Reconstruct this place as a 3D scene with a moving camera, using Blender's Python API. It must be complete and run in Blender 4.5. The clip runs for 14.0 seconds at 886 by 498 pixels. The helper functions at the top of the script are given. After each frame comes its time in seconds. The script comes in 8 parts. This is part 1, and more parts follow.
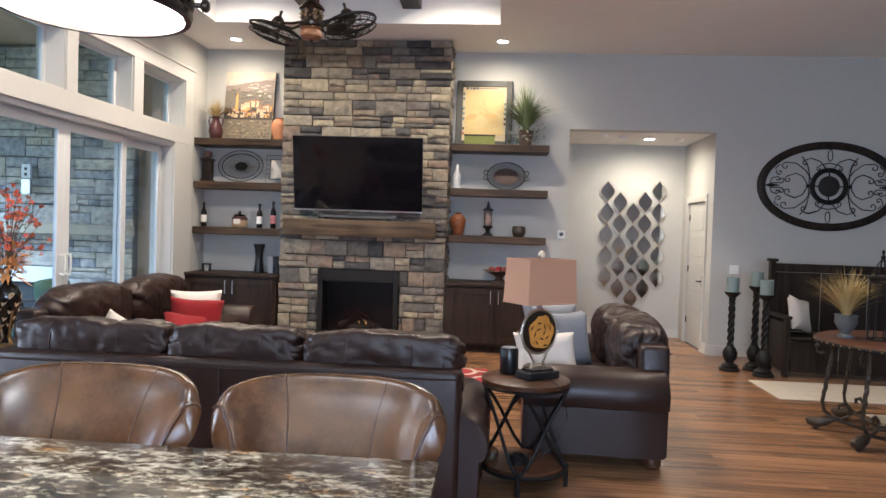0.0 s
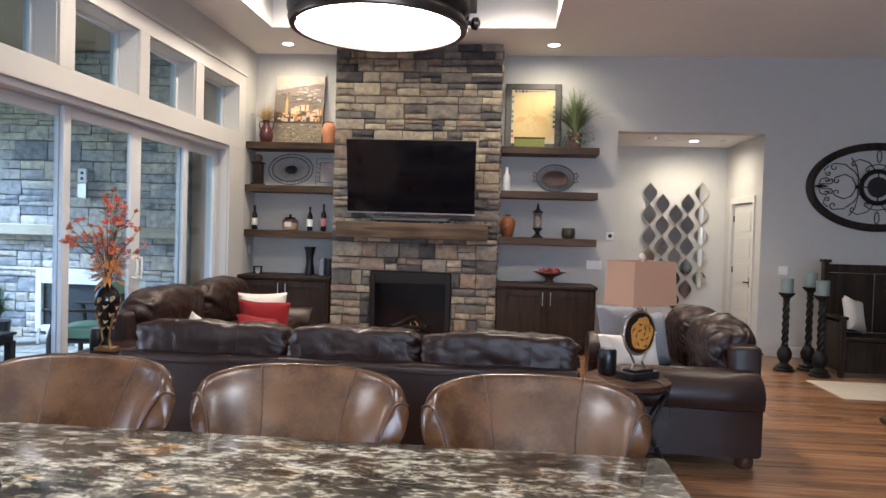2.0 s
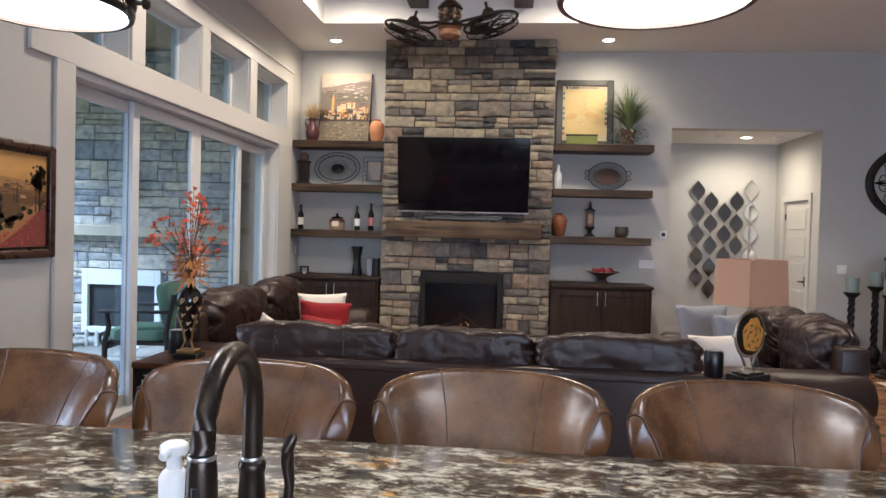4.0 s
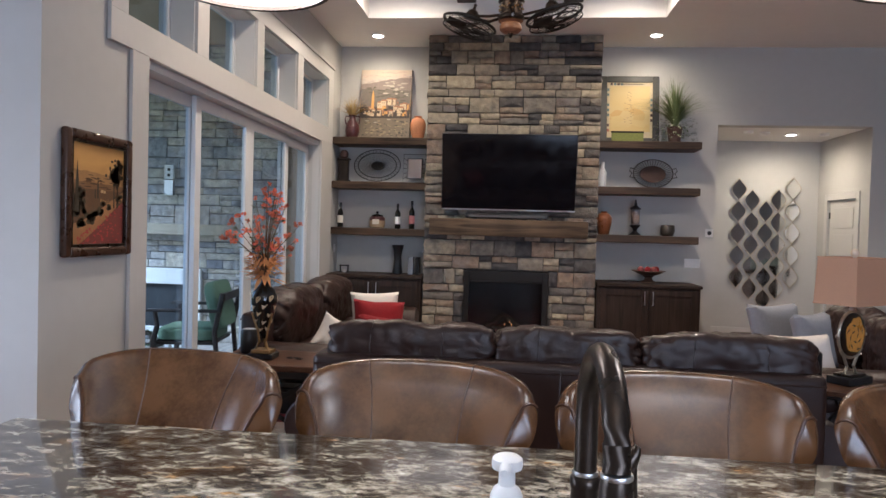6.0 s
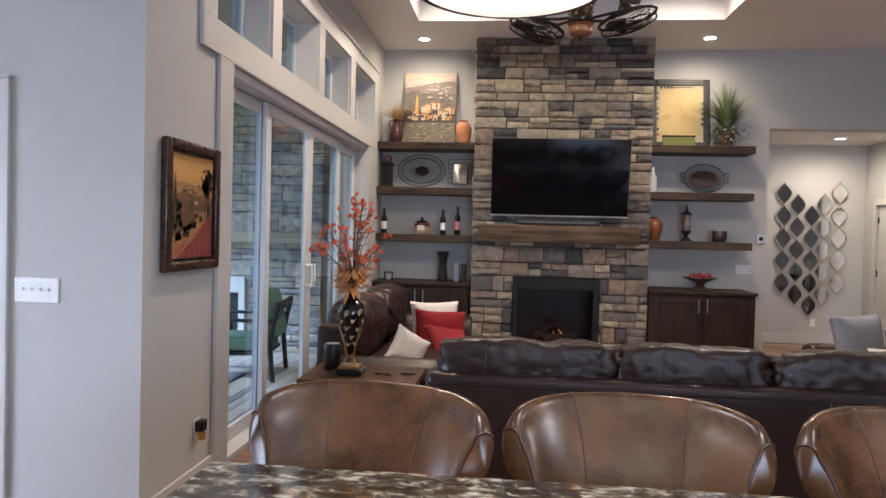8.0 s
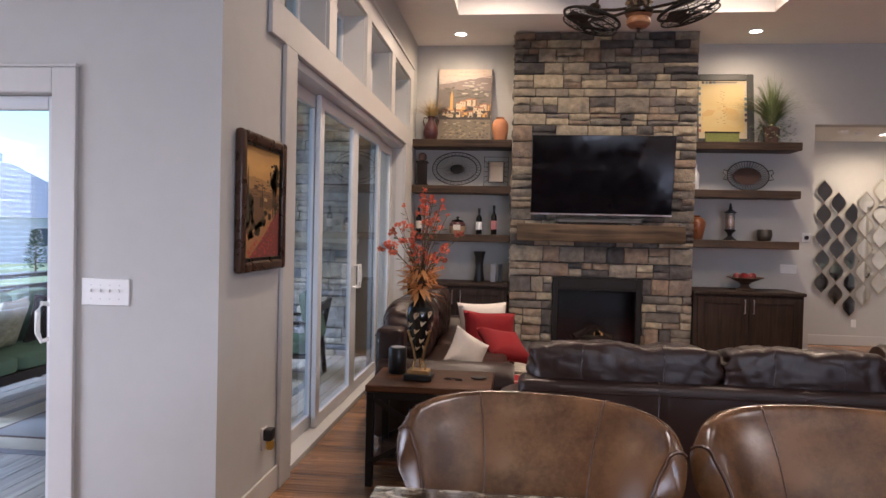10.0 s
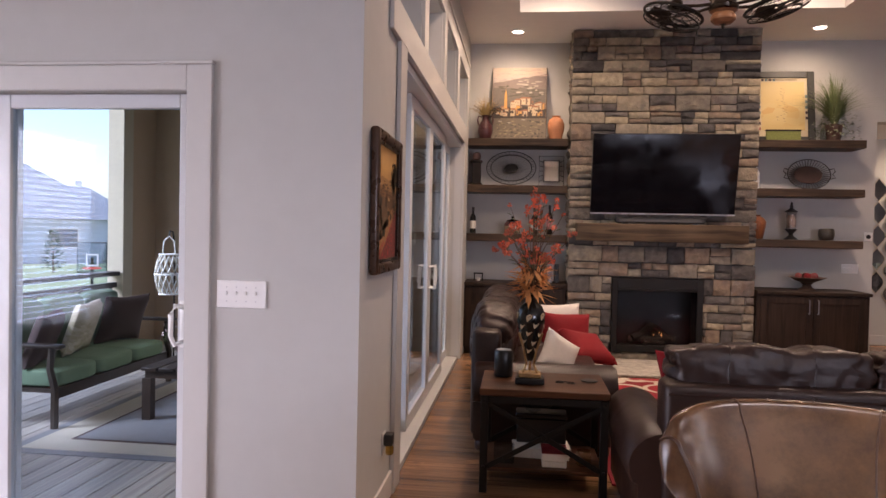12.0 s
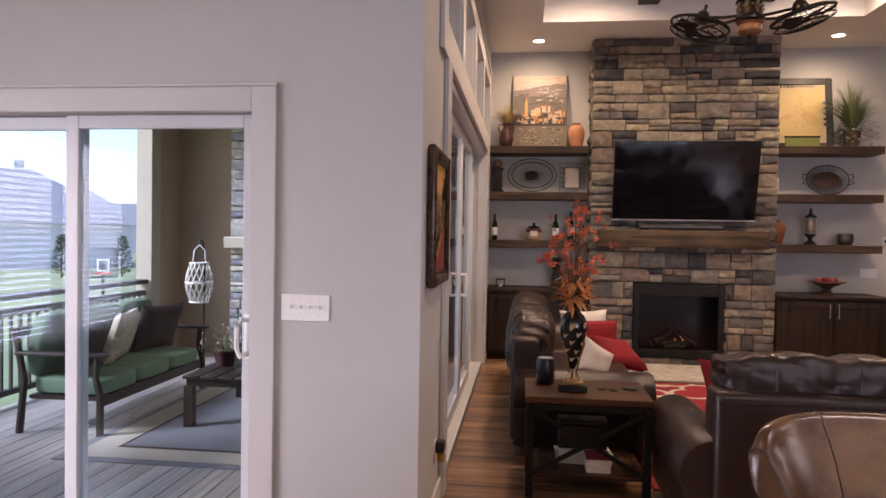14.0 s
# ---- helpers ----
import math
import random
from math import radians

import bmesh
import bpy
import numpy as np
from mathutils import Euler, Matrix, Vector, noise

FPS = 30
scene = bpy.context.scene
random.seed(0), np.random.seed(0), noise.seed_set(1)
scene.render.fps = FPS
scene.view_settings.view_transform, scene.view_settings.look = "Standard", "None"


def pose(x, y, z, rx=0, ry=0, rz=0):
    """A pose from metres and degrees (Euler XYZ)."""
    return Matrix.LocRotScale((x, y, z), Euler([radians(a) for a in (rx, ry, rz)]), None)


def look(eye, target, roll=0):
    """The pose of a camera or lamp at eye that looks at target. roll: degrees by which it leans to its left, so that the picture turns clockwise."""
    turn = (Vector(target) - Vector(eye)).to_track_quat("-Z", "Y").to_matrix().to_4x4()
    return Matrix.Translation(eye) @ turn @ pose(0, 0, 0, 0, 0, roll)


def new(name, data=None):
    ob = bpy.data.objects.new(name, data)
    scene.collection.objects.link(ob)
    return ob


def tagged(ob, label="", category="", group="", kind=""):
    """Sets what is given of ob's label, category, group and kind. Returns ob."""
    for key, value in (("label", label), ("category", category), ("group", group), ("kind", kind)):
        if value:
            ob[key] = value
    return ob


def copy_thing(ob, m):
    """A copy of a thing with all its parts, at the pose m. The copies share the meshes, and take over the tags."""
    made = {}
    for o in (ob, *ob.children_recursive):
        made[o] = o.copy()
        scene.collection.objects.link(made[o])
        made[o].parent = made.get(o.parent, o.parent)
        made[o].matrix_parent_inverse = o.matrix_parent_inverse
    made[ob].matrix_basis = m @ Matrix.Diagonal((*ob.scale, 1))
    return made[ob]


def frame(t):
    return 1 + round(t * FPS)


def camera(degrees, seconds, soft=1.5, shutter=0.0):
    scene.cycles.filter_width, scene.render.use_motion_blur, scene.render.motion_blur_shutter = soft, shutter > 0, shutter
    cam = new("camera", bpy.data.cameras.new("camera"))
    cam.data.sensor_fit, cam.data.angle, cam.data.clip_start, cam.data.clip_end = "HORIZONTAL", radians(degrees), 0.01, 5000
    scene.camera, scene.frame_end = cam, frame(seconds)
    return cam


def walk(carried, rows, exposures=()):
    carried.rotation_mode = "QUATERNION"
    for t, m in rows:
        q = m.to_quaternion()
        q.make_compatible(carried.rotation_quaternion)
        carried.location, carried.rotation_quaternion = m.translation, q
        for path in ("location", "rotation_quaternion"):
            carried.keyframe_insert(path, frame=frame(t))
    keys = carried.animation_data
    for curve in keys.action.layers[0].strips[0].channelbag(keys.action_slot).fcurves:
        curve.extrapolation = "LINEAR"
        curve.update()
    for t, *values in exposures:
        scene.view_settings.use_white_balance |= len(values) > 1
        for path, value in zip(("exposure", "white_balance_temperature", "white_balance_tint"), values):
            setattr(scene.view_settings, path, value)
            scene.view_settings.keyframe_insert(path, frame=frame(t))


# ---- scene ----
cam = camera(65.3, 14.0)
PATH = [
    (0, (0.849, 0.413, 1.545), (0.691, 2.406, 1.49), 1.9),
    (0.5, (0.653, 0.376, 1.542), (0.502, 2.369, 1.485), 1.7),
    (1, (0.548, 0.352, 1.526), (0.389, 2.345, 1.472), 1.7),
    (1.5, (0.388, 0.309, 1.538), (0.22, 2.301, 1.487), 1.8),
    (2, (0.249, 0.289, 1.539), (0.078, 2.281, 1.487), 1.7),
    (2.5, (0.092, 0.315, 1.52), (-0.078, 2.307, 1.468), 1.7),
    (3, (-0.059, 0.381, 1.511), (-0.237, 2.372, 1.459), 1.7),
    (5.5, (-0.727, 0.399, 1.505), (-0.924, 2.389, 1.453), 1.5),
    (6, (-0.865, 0.464, 1.476), (-1.063, 2.454, 1.423), 1.6),
    (6.5, (-1.028, 0.529, 1.459), (-1.225, 2.518, 1.409), 1.4),
    (7, (-1.14, 0.557, 1.487), (-1.339, 2.547, 1.436), 1.4),
    (7.5, (-1.285, 0.552, 1.494), (-1.486, 2.541, 1.443), 1.5),
    (8, (-1.469, 0.562, 1.522), (-1.67, 2.552, 1.473), 1.5),
    (10.5, (-2.057, 0.75, 1.49), (-2.27, 2.739, 1.444), 1.3),
    (11, (-2.246, 0.754, 1.495), (-2.467, 2.741, 1.449), 1.4),
    (11.5, (-2.416, 0.754, 1.491), (-2.641, 2.74, 1.444), 1.3),
    (12, (-2.547, 0.742, 1.482), (-2.772, 2.728, 1.435), 1.2),
    (12.5, (-2.641, 0.728, 1.486), (-2.87, 2.715, 1.44), 1.2),
    (13, (-2.711, 0.697, 1.488), (-2.943, 2.683, 1.445), 1.0),
    (13.5, (-2.754, 0.636, 1.51), (-2.987, 2.622, 1.47), 1.0),
    (14, (-2.79, 0.607, 1.536), (-3.022, 2.593, 1.495), 0.9),
]
EXPOSURES = [(0.0, 2.0, 5600, 10), (2.0, 1.85, 5650, 11), (3.0, 1.8, 5700, 11), (6.5, 1.38, 5700, 14), (8.0, 1.53, 5750, 14), (10.5, 1.36, 6350, 24), (14.0, 1.27, 6950, 31)]
walk(cam, [(t, look(eye, target, roll)) for t, eye, target, roll in PATH], EXPOSURES)

# ---- world and lights ----
world = bpy.data.worlds.new("overcast_sky")
scene.world = world
world.use_nodes = True
wn = world.node_tree.nodes
sky = wn.new("ShaderNodeTexSky")
sky.sky_type, sky.sun_disc = "NISHITA", False
sky.sun_elevation, sky.sun_rotation = radians(38), radians(237)
sky.dust_density, sky.air_density, sky.ozone_density = 1.6, 1.0, 1.5
world.node_tree.links.new(sky.outputs[0], wn["Background"].inputs[0])
wn["Background"].inputs[1].default_value = 0.15

sun = new("sun", bpy.data.lights.new("sun", "SUN"))
sun.data.energy, sun.data.angle, sun.data.color = 2.6, radians(20), (0.86, 0.93, 1.0)
sun.matrix_world = look((-20, -13, 19), (0, 0, 0))


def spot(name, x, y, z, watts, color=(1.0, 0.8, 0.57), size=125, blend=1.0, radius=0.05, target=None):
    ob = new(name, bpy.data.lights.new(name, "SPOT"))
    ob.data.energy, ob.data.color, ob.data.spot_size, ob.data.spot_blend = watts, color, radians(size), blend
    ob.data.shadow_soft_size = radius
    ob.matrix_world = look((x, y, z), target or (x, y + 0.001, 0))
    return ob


def area(name, eye, target, sx, sy, watts, color):
    ob = new(name, bpy.data.lights.new(name, "AREA"))
    ob.data.shape, ob.data.size, ob.data.size_y = "RECTANGLE", sx, sy
    ob.data.energy, ob.data.color = watts, color
    ob.matrix_world = look(eye, target)
    return ob


WARM, COOL = (1.0, 0.76, 0.5), (0.72, 0.83, 1.0)
CANS = [(-2.65, 9.25), (0.82, 9.22)]
TRAY_CANS = [(-2.15, 7.77), (0.33, 7.77), (-2.15, 5.6), (0.33, 5.6)]
for cx, cy in CANS:
    spot("can_or_fill_lamp", cx, cy, 3.93, 27, (1.0, 0.8, 0.52), 176, 1.0)
for cx, cy in TRAY_CANS:
    spot("tray_lamp", cx, cy, 4.33, 84, size=165)
# unseen fill lamps without fixtures, added to brighten stools, island and walls
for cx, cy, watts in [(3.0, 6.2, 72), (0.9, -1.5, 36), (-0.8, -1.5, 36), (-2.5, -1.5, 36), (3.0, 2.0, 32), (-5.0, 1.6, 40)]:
    spot("can_or_fill_lamp", cx, cy, 3.93, watts, size=155, radius=0.1)
spot("hall_lamp", 2.95, 10.55, 2.92, 36, (1.0, 0.82, 0.56), 176, 0.9)
# area lamps standing in for daylight at the unseen south and nook windows
area("window_daylight", (1.5, -2.93, 1.75), (1.5, 3, 1.6), 3.4, 1.4, 72, COOL)
area("nook_daylight", (-7.19, 1.2, 1.45), (-3, 1.2, 1.45), 2.6, 1.8, 86, COOL)

# ---- materials ----


def material(name, color, rough=0.6, metal=0.0, var=0.12, scale=6.0, bump=0.0, bscale=60.0, island=0.0, coat=0.0, spec=0.5, stretch=(1, 1, 1)):
    """A surface with a broad and a fine variation of its base colour, and a fine relief."""
    m = bpy.data.materials.new(name)
    m.use_nodes = True
    n, l = m.node_tree.nodes, m.node_tree.links
    b = n["Principled BSDF"]
    b.inputs["Roughness"].default_value, b.inputs["Metallic"].default_value = rough, metal
    b.inputs["Coat Weight"].default_value, b.inputs["Specular IOR Level"].default_value = coat, spec
    co = n.new("ShaderNodeTexCoord")
    mp = n.new("ShaderNodeMapping")
    mp.inputs["Scale"].default_value = stretch
    l.new(co.outputs["Object"], mp.inputs[0])
    big, fine = n.new("ShaderNodeTexNoise"), n.new("ShaderNodeTexNoise")
    big.inputs["Scale"].default_value, fine.inputs["Scale"].default_value = scale, scale * 9
    big.inputs["Detail"].default_value, fine.inputs["Detail"].default_value = 4, 3
    l.new(mp.outputs[0], big.inputs[0]), l.new(mp.outputs[0], fine.inputs[0])
    add = n.new("ShaderNodeMath")
    add.operation = "ADD"
    l.new(big.outputs[0], add.inputs[0]), l.new(fine.outputs[0], add.inputs[1])
    ramp = n.new("ShaderNodeMapRange")
    ramp.inputs[1].default_value, ramp.inputs[2].default_value = 0.6, 1.4
    ramp.inputs[3].default_value, ramp.inputs[4].default_value = 1 - var, 1 + var
    l.new(add.outputs[0], ramp.inputs[0])
    hsv = n.new("ShaderNodeHueSaturation")
    hsv.inputs["Color"].default_value = (*color, 1)
    l.new(ramp.outputs[0], hsv.inputs["Value"])
    if island:
        info = n.new("ShaderNodeObjectInfo")
        r2 = n.new("ShaderNodeMapRange")
        r2.inputs[3].default_value, r2.inputs[4].default_value = 1 - island, 1 + island
        l.new(info.outputs["Random"], r2.inputs[0])
        mul = n.new("ShaderNodeMath")
        mul.operation = "MULTIPLY"
        l.new(r2.outputs[0], mul.inputs[0]), l.new(ramp.outputs[0], mul.inputs[1])
        l.new(mul.outputs[0], hsv.inputs["Value"])
    l.new(hsv.outputs[0], b.inputs["Base Color"])
    rr = n.new("ShaderNodeMapRange")
    rr.inputs[1].default_value, rr.inputs[2].default_value = 0.3, 0.7
    rr.inputs[3].default_value, rr.inputs[4].default_value = max(rough - 0.06, 0.02), min(rough + 0.08, 1)
    l.new(big.outputs[0], rr.inputs[0]), l.new(rr.outputs[0], b.inputs["Roughness"])
    if bump:
        tex = n.new("ShaderNodeTexNoise")
        tex.inputs["Scale"].default_value, tex.inputs["Detail"].default_value = bscale, 6
        l.new(mp.outputs[0], tex.inputs[0])
        bp = n.new("ShaderNodeBump")
        bp.inputs["Strength"].default_value, bp.inputs["Distance"].default_value = bump, 0.01
        l.new(tex.outputs[0], bp.inputs["Height"]), l.new(bp.outputs[0], b.inputs["Normal"])
    return m


def ramp_of(n, stops):
    r = n.new("ShaderNodeValToRGB")
    e = r.color_ramp.elements
    while len(e) < len(stops):
        e.new(0.5)
    for k, (p, c) in enumerate(stops):
        e[k].position, e[k].color = p, (*c, 1)
    return r


def wood(name, dark, light, rough=0.4, axis="X", scale=1.0, pieces=0.0, coat=0.0, spec=0.25):
    """Sawn and stained wood: long fibres along one axis, cloudy stain, each piece a shade of its own."""
    m = bpy.data.materials.new(name)
    m.use_nodes = True
    n, l = m.node_tree.nodes, m.node_tree.links
    b = n["Principled BSDF"]
    b.inputs["Roughness"].default_value, b.inputs["Coat Weight"].default_value = rough, coat
    b.inputs["Specular IOR Level"].default_value = spec
    b.inputs["Coat Roughness"].default_value = 0.25
    co, info, off, mp = n.new("ShaderNodeTexCoord"), n.new("ShaderNodeObjectInfo"), n.new("ShaderNodeVectorMath"), n.new("ShaderNodeMapping")
    off.operation = "MULTIPLY_ADD"
    off.inputs[1].default_value, off.inputs[2].default_value = (1, 1, 1), (0, 0, 0)
    l.new(co.outputs["Object"], off.inputs[0])
    if pieces:
        comb = n.new("ShaderNodeCombineXYZ")
        k = n.new("ShaderNodeMath")
        k.operation, k.inputs[1].default_value = "MULTIPLY", 37.0
        l.new(info.outputs["Random"], k.inputs[0])
        for c in range(3):
            l.new(k.outputs[0], comb.inputs[c])
        l.new(comb.outputs[0], off.inputs[2])
    s = {"X": (1.2, 22, 22), "Y": (22, 1.2, 22), "Z": (22, 22, 1.2)}[axis]
    mp.inputs["Scale"].default_value = [v * scale for v in s]
    l.new(off.outputs[0], mp.inputs[0])
    fib, cloud = n.new("ShaderNodeTexNoise"), n.new("ShaderNodeTexNoise")
    fib.inputs["Scale"].default_value, fib.inputs["Detail"].default_value, fib.inputs["Distortion"].default_value = 1.6, 8, 0.8
    cloud.inputs["Scale"].default_value, cloud.inputs["Detail"].default_value = 2.5, 3
    l.new(mp.outputs[0], fib.inputs[0]), l.new(off.outputs[0], cloud.inputs[0])
    mix = n.new("ShaderNodeMath")
    mix.operation = "MULTIPLY_ADD"
    mix.inputs[1].default_value = 0.45
    l.new(cloud.outputs[0], mix.inputs[0]), l.new(fib.outputs[0], mix.inputs[2])
    mid = tuple((a + c) / 2 for a, c in zip(dark, light))
    ramp = ramp_of(n, [(0.5, dark), (0.7, mid), (0.92, light)])
    l.new(mix.outputs[0], ramp.inputs[0])
    hsv = n.new("ShaderNodeHueSaturation")
    l.new(ramp.outputs[0], hsv.inputs["Color"])
    if pieces:
        r2 = n.new("ShaderNodeMapRange")
        r2.inputs[3].default_value, r2.inputs[4].default_value = 1 - pieces, 1 + pieces
        l.new(info.outputs["Random"], r2.inputs[0]), l.new(r2.outputs[0], hsv.inputs["Value"])
    l.new(hsv.outputs[0], b.inputs["Base Color"])
    bp = n.new("ShaderNodeBump")
    bp.inputs["Strength"].default_value, bp.inputs["Distance"].default_value = 0.25, 0.004
    l.new(fib.outputs[0], bp.inputs["Height"]), l.new(bp.outputs[0], b.inputs["Normal"])
    return m


def stone_material(name, stops):
    m = bpy.data.materials.new(name)
    m.use_nodes = True
    n, l = m.node_tree.nodes, m.node_tree.links
    b = n["Principled BSDF"]
    b.inputs["Roughness"].default_value, b.inputs["Specular IOR Level"].default_value = 0.85, 0.25
    geo, info = n.new("ShaderNodeNewGeometry"), n.new("ShaderNodeObjectInfo")
    n1, n2, n3 = [n.new("ShaderNodeTexNoise") for _ in range(3)]
    for t, s, d in ((n1, 5.0, 5), (n2, 45.0, 6), (n3, 14.0, 6)):
        t.inputs["Scale"].default_value, t.inputs["Detail"].default_value = s, d
        l.new(geo.outputs["Position"], t.inputs[0])
    white = n.new("ShaderNodeTexWhiteNoise")
    white.noise_dimensions = "1D"
    l.new(info.outputs["Random"], white.inputs["W"])
    r = ramp_of(n, stops)
    a = n.new("ShaderNodeMath")
    a.operation, a.inputs[1].default_value, a.inputs[2].default_value = "MULTIPLY_ADD", 0.34, -0.17
    l.new(n1.outputs[0], a.inputs[0])
    a2 = n.new("ShaderNodeMath")
    a2.operation = "ADD"
    l.new(a.outputs[0], a2.inputs[0]), l.new(info.outputs["Random"], a2.inputs[1])
    l.new(a2.outputs[0], r.inputs[0])
    v = n.new("ShaderNodeMapRange")
    v.inputs[1].default_value, v.inputs[2].default_value, v.inputs[3].default_value, v.inputs[4].default_value = 0.3, 0.7, 0.72, 1.25
    l.new(n3.outputs[0], v.inputs[0])
    hsv = n.new("ShaderNodeHueSaturation")
    l.new(r.outputs[0], hsv.inputs["Color"]), l.new(v.outputs[0], hsv.inputs["Value"])
    l.new(hsv.outputs[0], b.inputs["Base Color"])
    bp, bp2 = n.new("ShaderNodeBump"), n.new("ShaderNodeBump")
    bp.inputs["Strength"].default_value, bp.inputs["Distance"].default_value = 0.8, 0.012
    bp2.inputs["Strength"].default_value, bp2.inputs["Distance"].default_value = 0.8, 0.02
    l.new(n2.outputs[0], bp.inputs["Height"]), l.new(n3.outputs[0], bp2.inputs["Height"])
    l.new(bp.outputs[0], bp2.inputs["Normal"]), l.new(bp2.outputs[0], b.inputs["Normal"])
    return m


def granite_material():
    m = bpy.data.materials.new("granite")
    m.use_nodes = True
    n, l = m.node_tree.nodes, m.node_tree.links
    b = n["Principled BSDF"]
    b.inputs["Roughness"].default_value = 0.12
    co = n.new("ShaderNodeTexCoord")
    mp = n.new("ShaderNodeMapping")
    mp.inputs["Rotation"].default_value = (0, 0, radians(28))
    mp.inputs["Scale"].default_value = (0.8, 1.45, 1)
    l.new(co.outputs["Object"], mp.inputs[0])

    def grain(scale, detail, rough, distort=0.0):
        t = n.new("ShaderNodeTexNoise")
        t.inputs["Scale"].default_value, t.inputs["Detail"].default_value = scale, detail
        t.inputs["Roughness"].default_value, t.inputs["Distortion"].default_value = rough, distort
        l.new(mp.outputs[0], t.inputs[0])
        return t.outputs[0]

    n1, n2, n3 = grain(21, 10, 0.76, 0.25), grain(6, 4, 0.6, 0.5), grain(9, 5, 0.6)
    drift = n.new("ShaderNodeMath")
    drift.operation, drift.inputs[1].default_value = "MULTIPLY_ADD", 0.3
    off = n.new("ShaderNodeMath")
    off.operation, off.inputs[1].default_value = "ADD", -0.15
    l.new(n2, drift.inputs[0]), l.new(n1, drift.inputs[2]), l.new(drift.outputs[0], off.inputs[0])
    r = ramp_of(n, [(0.38, (0.006, 0.006, 0.006)), (0.46, (0.035, 0.03, 0.024)), (0.51, (0.12, 0.105, 0.078)), (0.57, (0.30, 0.275, 0.215)), (0.67, (0.60, 0.57, 0.49))])
    l.new(off.outputs[0], r.inputs[0])
    gold = ramp_of(n, [(0.58, (0, 0, 0)), (0.66, (1, 1, 1))])
    l.new(n3, gold.inputs[0])
    mix = n.new("ShaderNodeMix")
    mix.data_type, mix.blend_type = "RGBA", "MULTIPLY"
    l.new(gold.outputs[0], mix.inputs["Factor"]), l.new(r.outputs[0], mix.inputs[6])
    mix.inputs[7].default_value = (0.95, 0.55, 0.22, 1)
    l.new(mix.outputs[2], b.inputs["Base Color"])
    return m


def glass_material(name, tint=(1, 1, 1), rough=0.0, gloss=0.04):
    """Clear pane: see-through, with a mirror gloss that grows towards a grazing view."""
    m = bpy.data.materials.new(name)
    m.use_nodes = True
    n, l = m.node_tree.nodes, m.node_tree.links
    tr, gl, mix, lw = n.new("ShaderNodeBsdfTransparent"), n.new("ShaderNodeBsdfGlossy"), n.new("ShaderNodeMixShader"), n.new("ShaderNodeLayerWeight")
    tr.inputs[0].default_value = (*tint, 1)
    gl.inputs["Roughness"].default_value = rough
    lw.inputs[0].default_value = 0.5
    pw, sc = n.new("ShaderNodeMath"), n.new("ShaderNodeMath")
    pw.operation, pw.inputs[1].default_value = "POWER", 5.0
    sc.operation, sc.inputs[1].default_value, sc.inputs[2].default_value = "MULTIPLY_ADD", 0.9, gloss
    l.new(lw.outputs["Facing"], pw.inputs[0]), l.new(pw.outputs[0], sc.inputs[0]), l.new(sc.outputs[0], mix.inputs[0])
    l.new(tr.outputs[0], mix.inputs[1]), l.new(gl.outputs[0], mix.inputs[2])
    l.new(mix.outputs[0], n["Material Output"].inputs[0])
    return m


def emit_material(name, color, strength):
    m = bpy.data.materials.new(name)
    m.use_nodes = True
    b = m.node_tree.nodes["Principled BSDF"]
    b.inputs["Base Color"].default_value = (*color, 1)
    b.inputs["Emission Color"].default_value, b.inputs["Emission Strength"].default_value = (*color, 1), strength
    return m


def leather(name, color, rough=0.35, crease=0.35, var=0.18, scale=4.0):
    m = material(name, color, rough, var=var, scale=scale, bump=0.12, bscale=320.0)
    n, l = m.node_tree.nodes, m.node_tree.links
    b = n["Principled BSDF"]
    old = b.inputs["Normal"].links[0].from_node
    geo = n.new("ShaderNodeNewGeometry")
    w = n.new("ShaderNodeTexNoise")
    w.inputs["Scale"].default_value, w.inputs["Detail"].default_value, w.inputs["Distortion"].default_value = 5.0, 2, 0.8
    l.new(geo.outputs["Position"], w.inputs[0])
    bp = n.new("ShaderNodeBump")
    bp.inputs["Strength"].default_value, bp.inputs["Distance"].default_value = crease, 0.03
    l.new(w.outputs[0], bp.inputs["Height"]), l.new(old.outputs[0], bp.inputs["Normal"])
    l.new(bp.outputs[0], b.inputs["Normal"])
    return m


M_WALL = material("wall_paint", (0.50, 0.495, 0.475), 0.75, var=0.03, scale=1.2, bump=0.12, bscale=220)
M_CEIL = material("ceiling_paint", (0.80, 0.79, 0.765), 0.85, var=0.025, scale=1.0, bump=0.2, bscale=90)
M_TRIM = material("white_trim", (0.56, 0.55, 0.53), 0.4, var=0.02, scale=2)
M_VINYL = material("white_vinyl", (0.62, 0.63, 0.64), 0.35, var=0.02, scale=2)
M_FLOOR = wood("oak_floor", (0.10, 0.045, 0.021), (0.38, 0.205, 0.106), 0.24, "X", 0.5, 0.26, spec=0.5)
M_FLOORGAP = material("floor_underlay", (0.03, 0.015, 0.008), 0.8)
M_DARKWOOD = wood("dark_stained_wood", (0.006, 0.004, 0.003), (0.03, 0.02, 0.015), 0.48, "Z", 0.7)
M_CABINET = wood("cabinet_wood", (0.009, 0.0052, 0.0036), (0.040, 0.023, 0.015), 0.58, "Z", 0.7)
M_SHELF = wood("shelf_wood", (0.018, 0.011, 0.007), (0.088, 0.055, 0.033), 0.5, "X", 0.7)
M_MANTEL = wood("mantel_wood", (0.032, 0.0205, 0.012), (0.125, 0.083, 0.05), 0.6, "X", 0.6)
M_RUSTIC = wood("rustic_tabletop", (0.018, 0.007, 0.0035), (0.10, 0.040, 0.0175), 0.42, "X", 0.8)
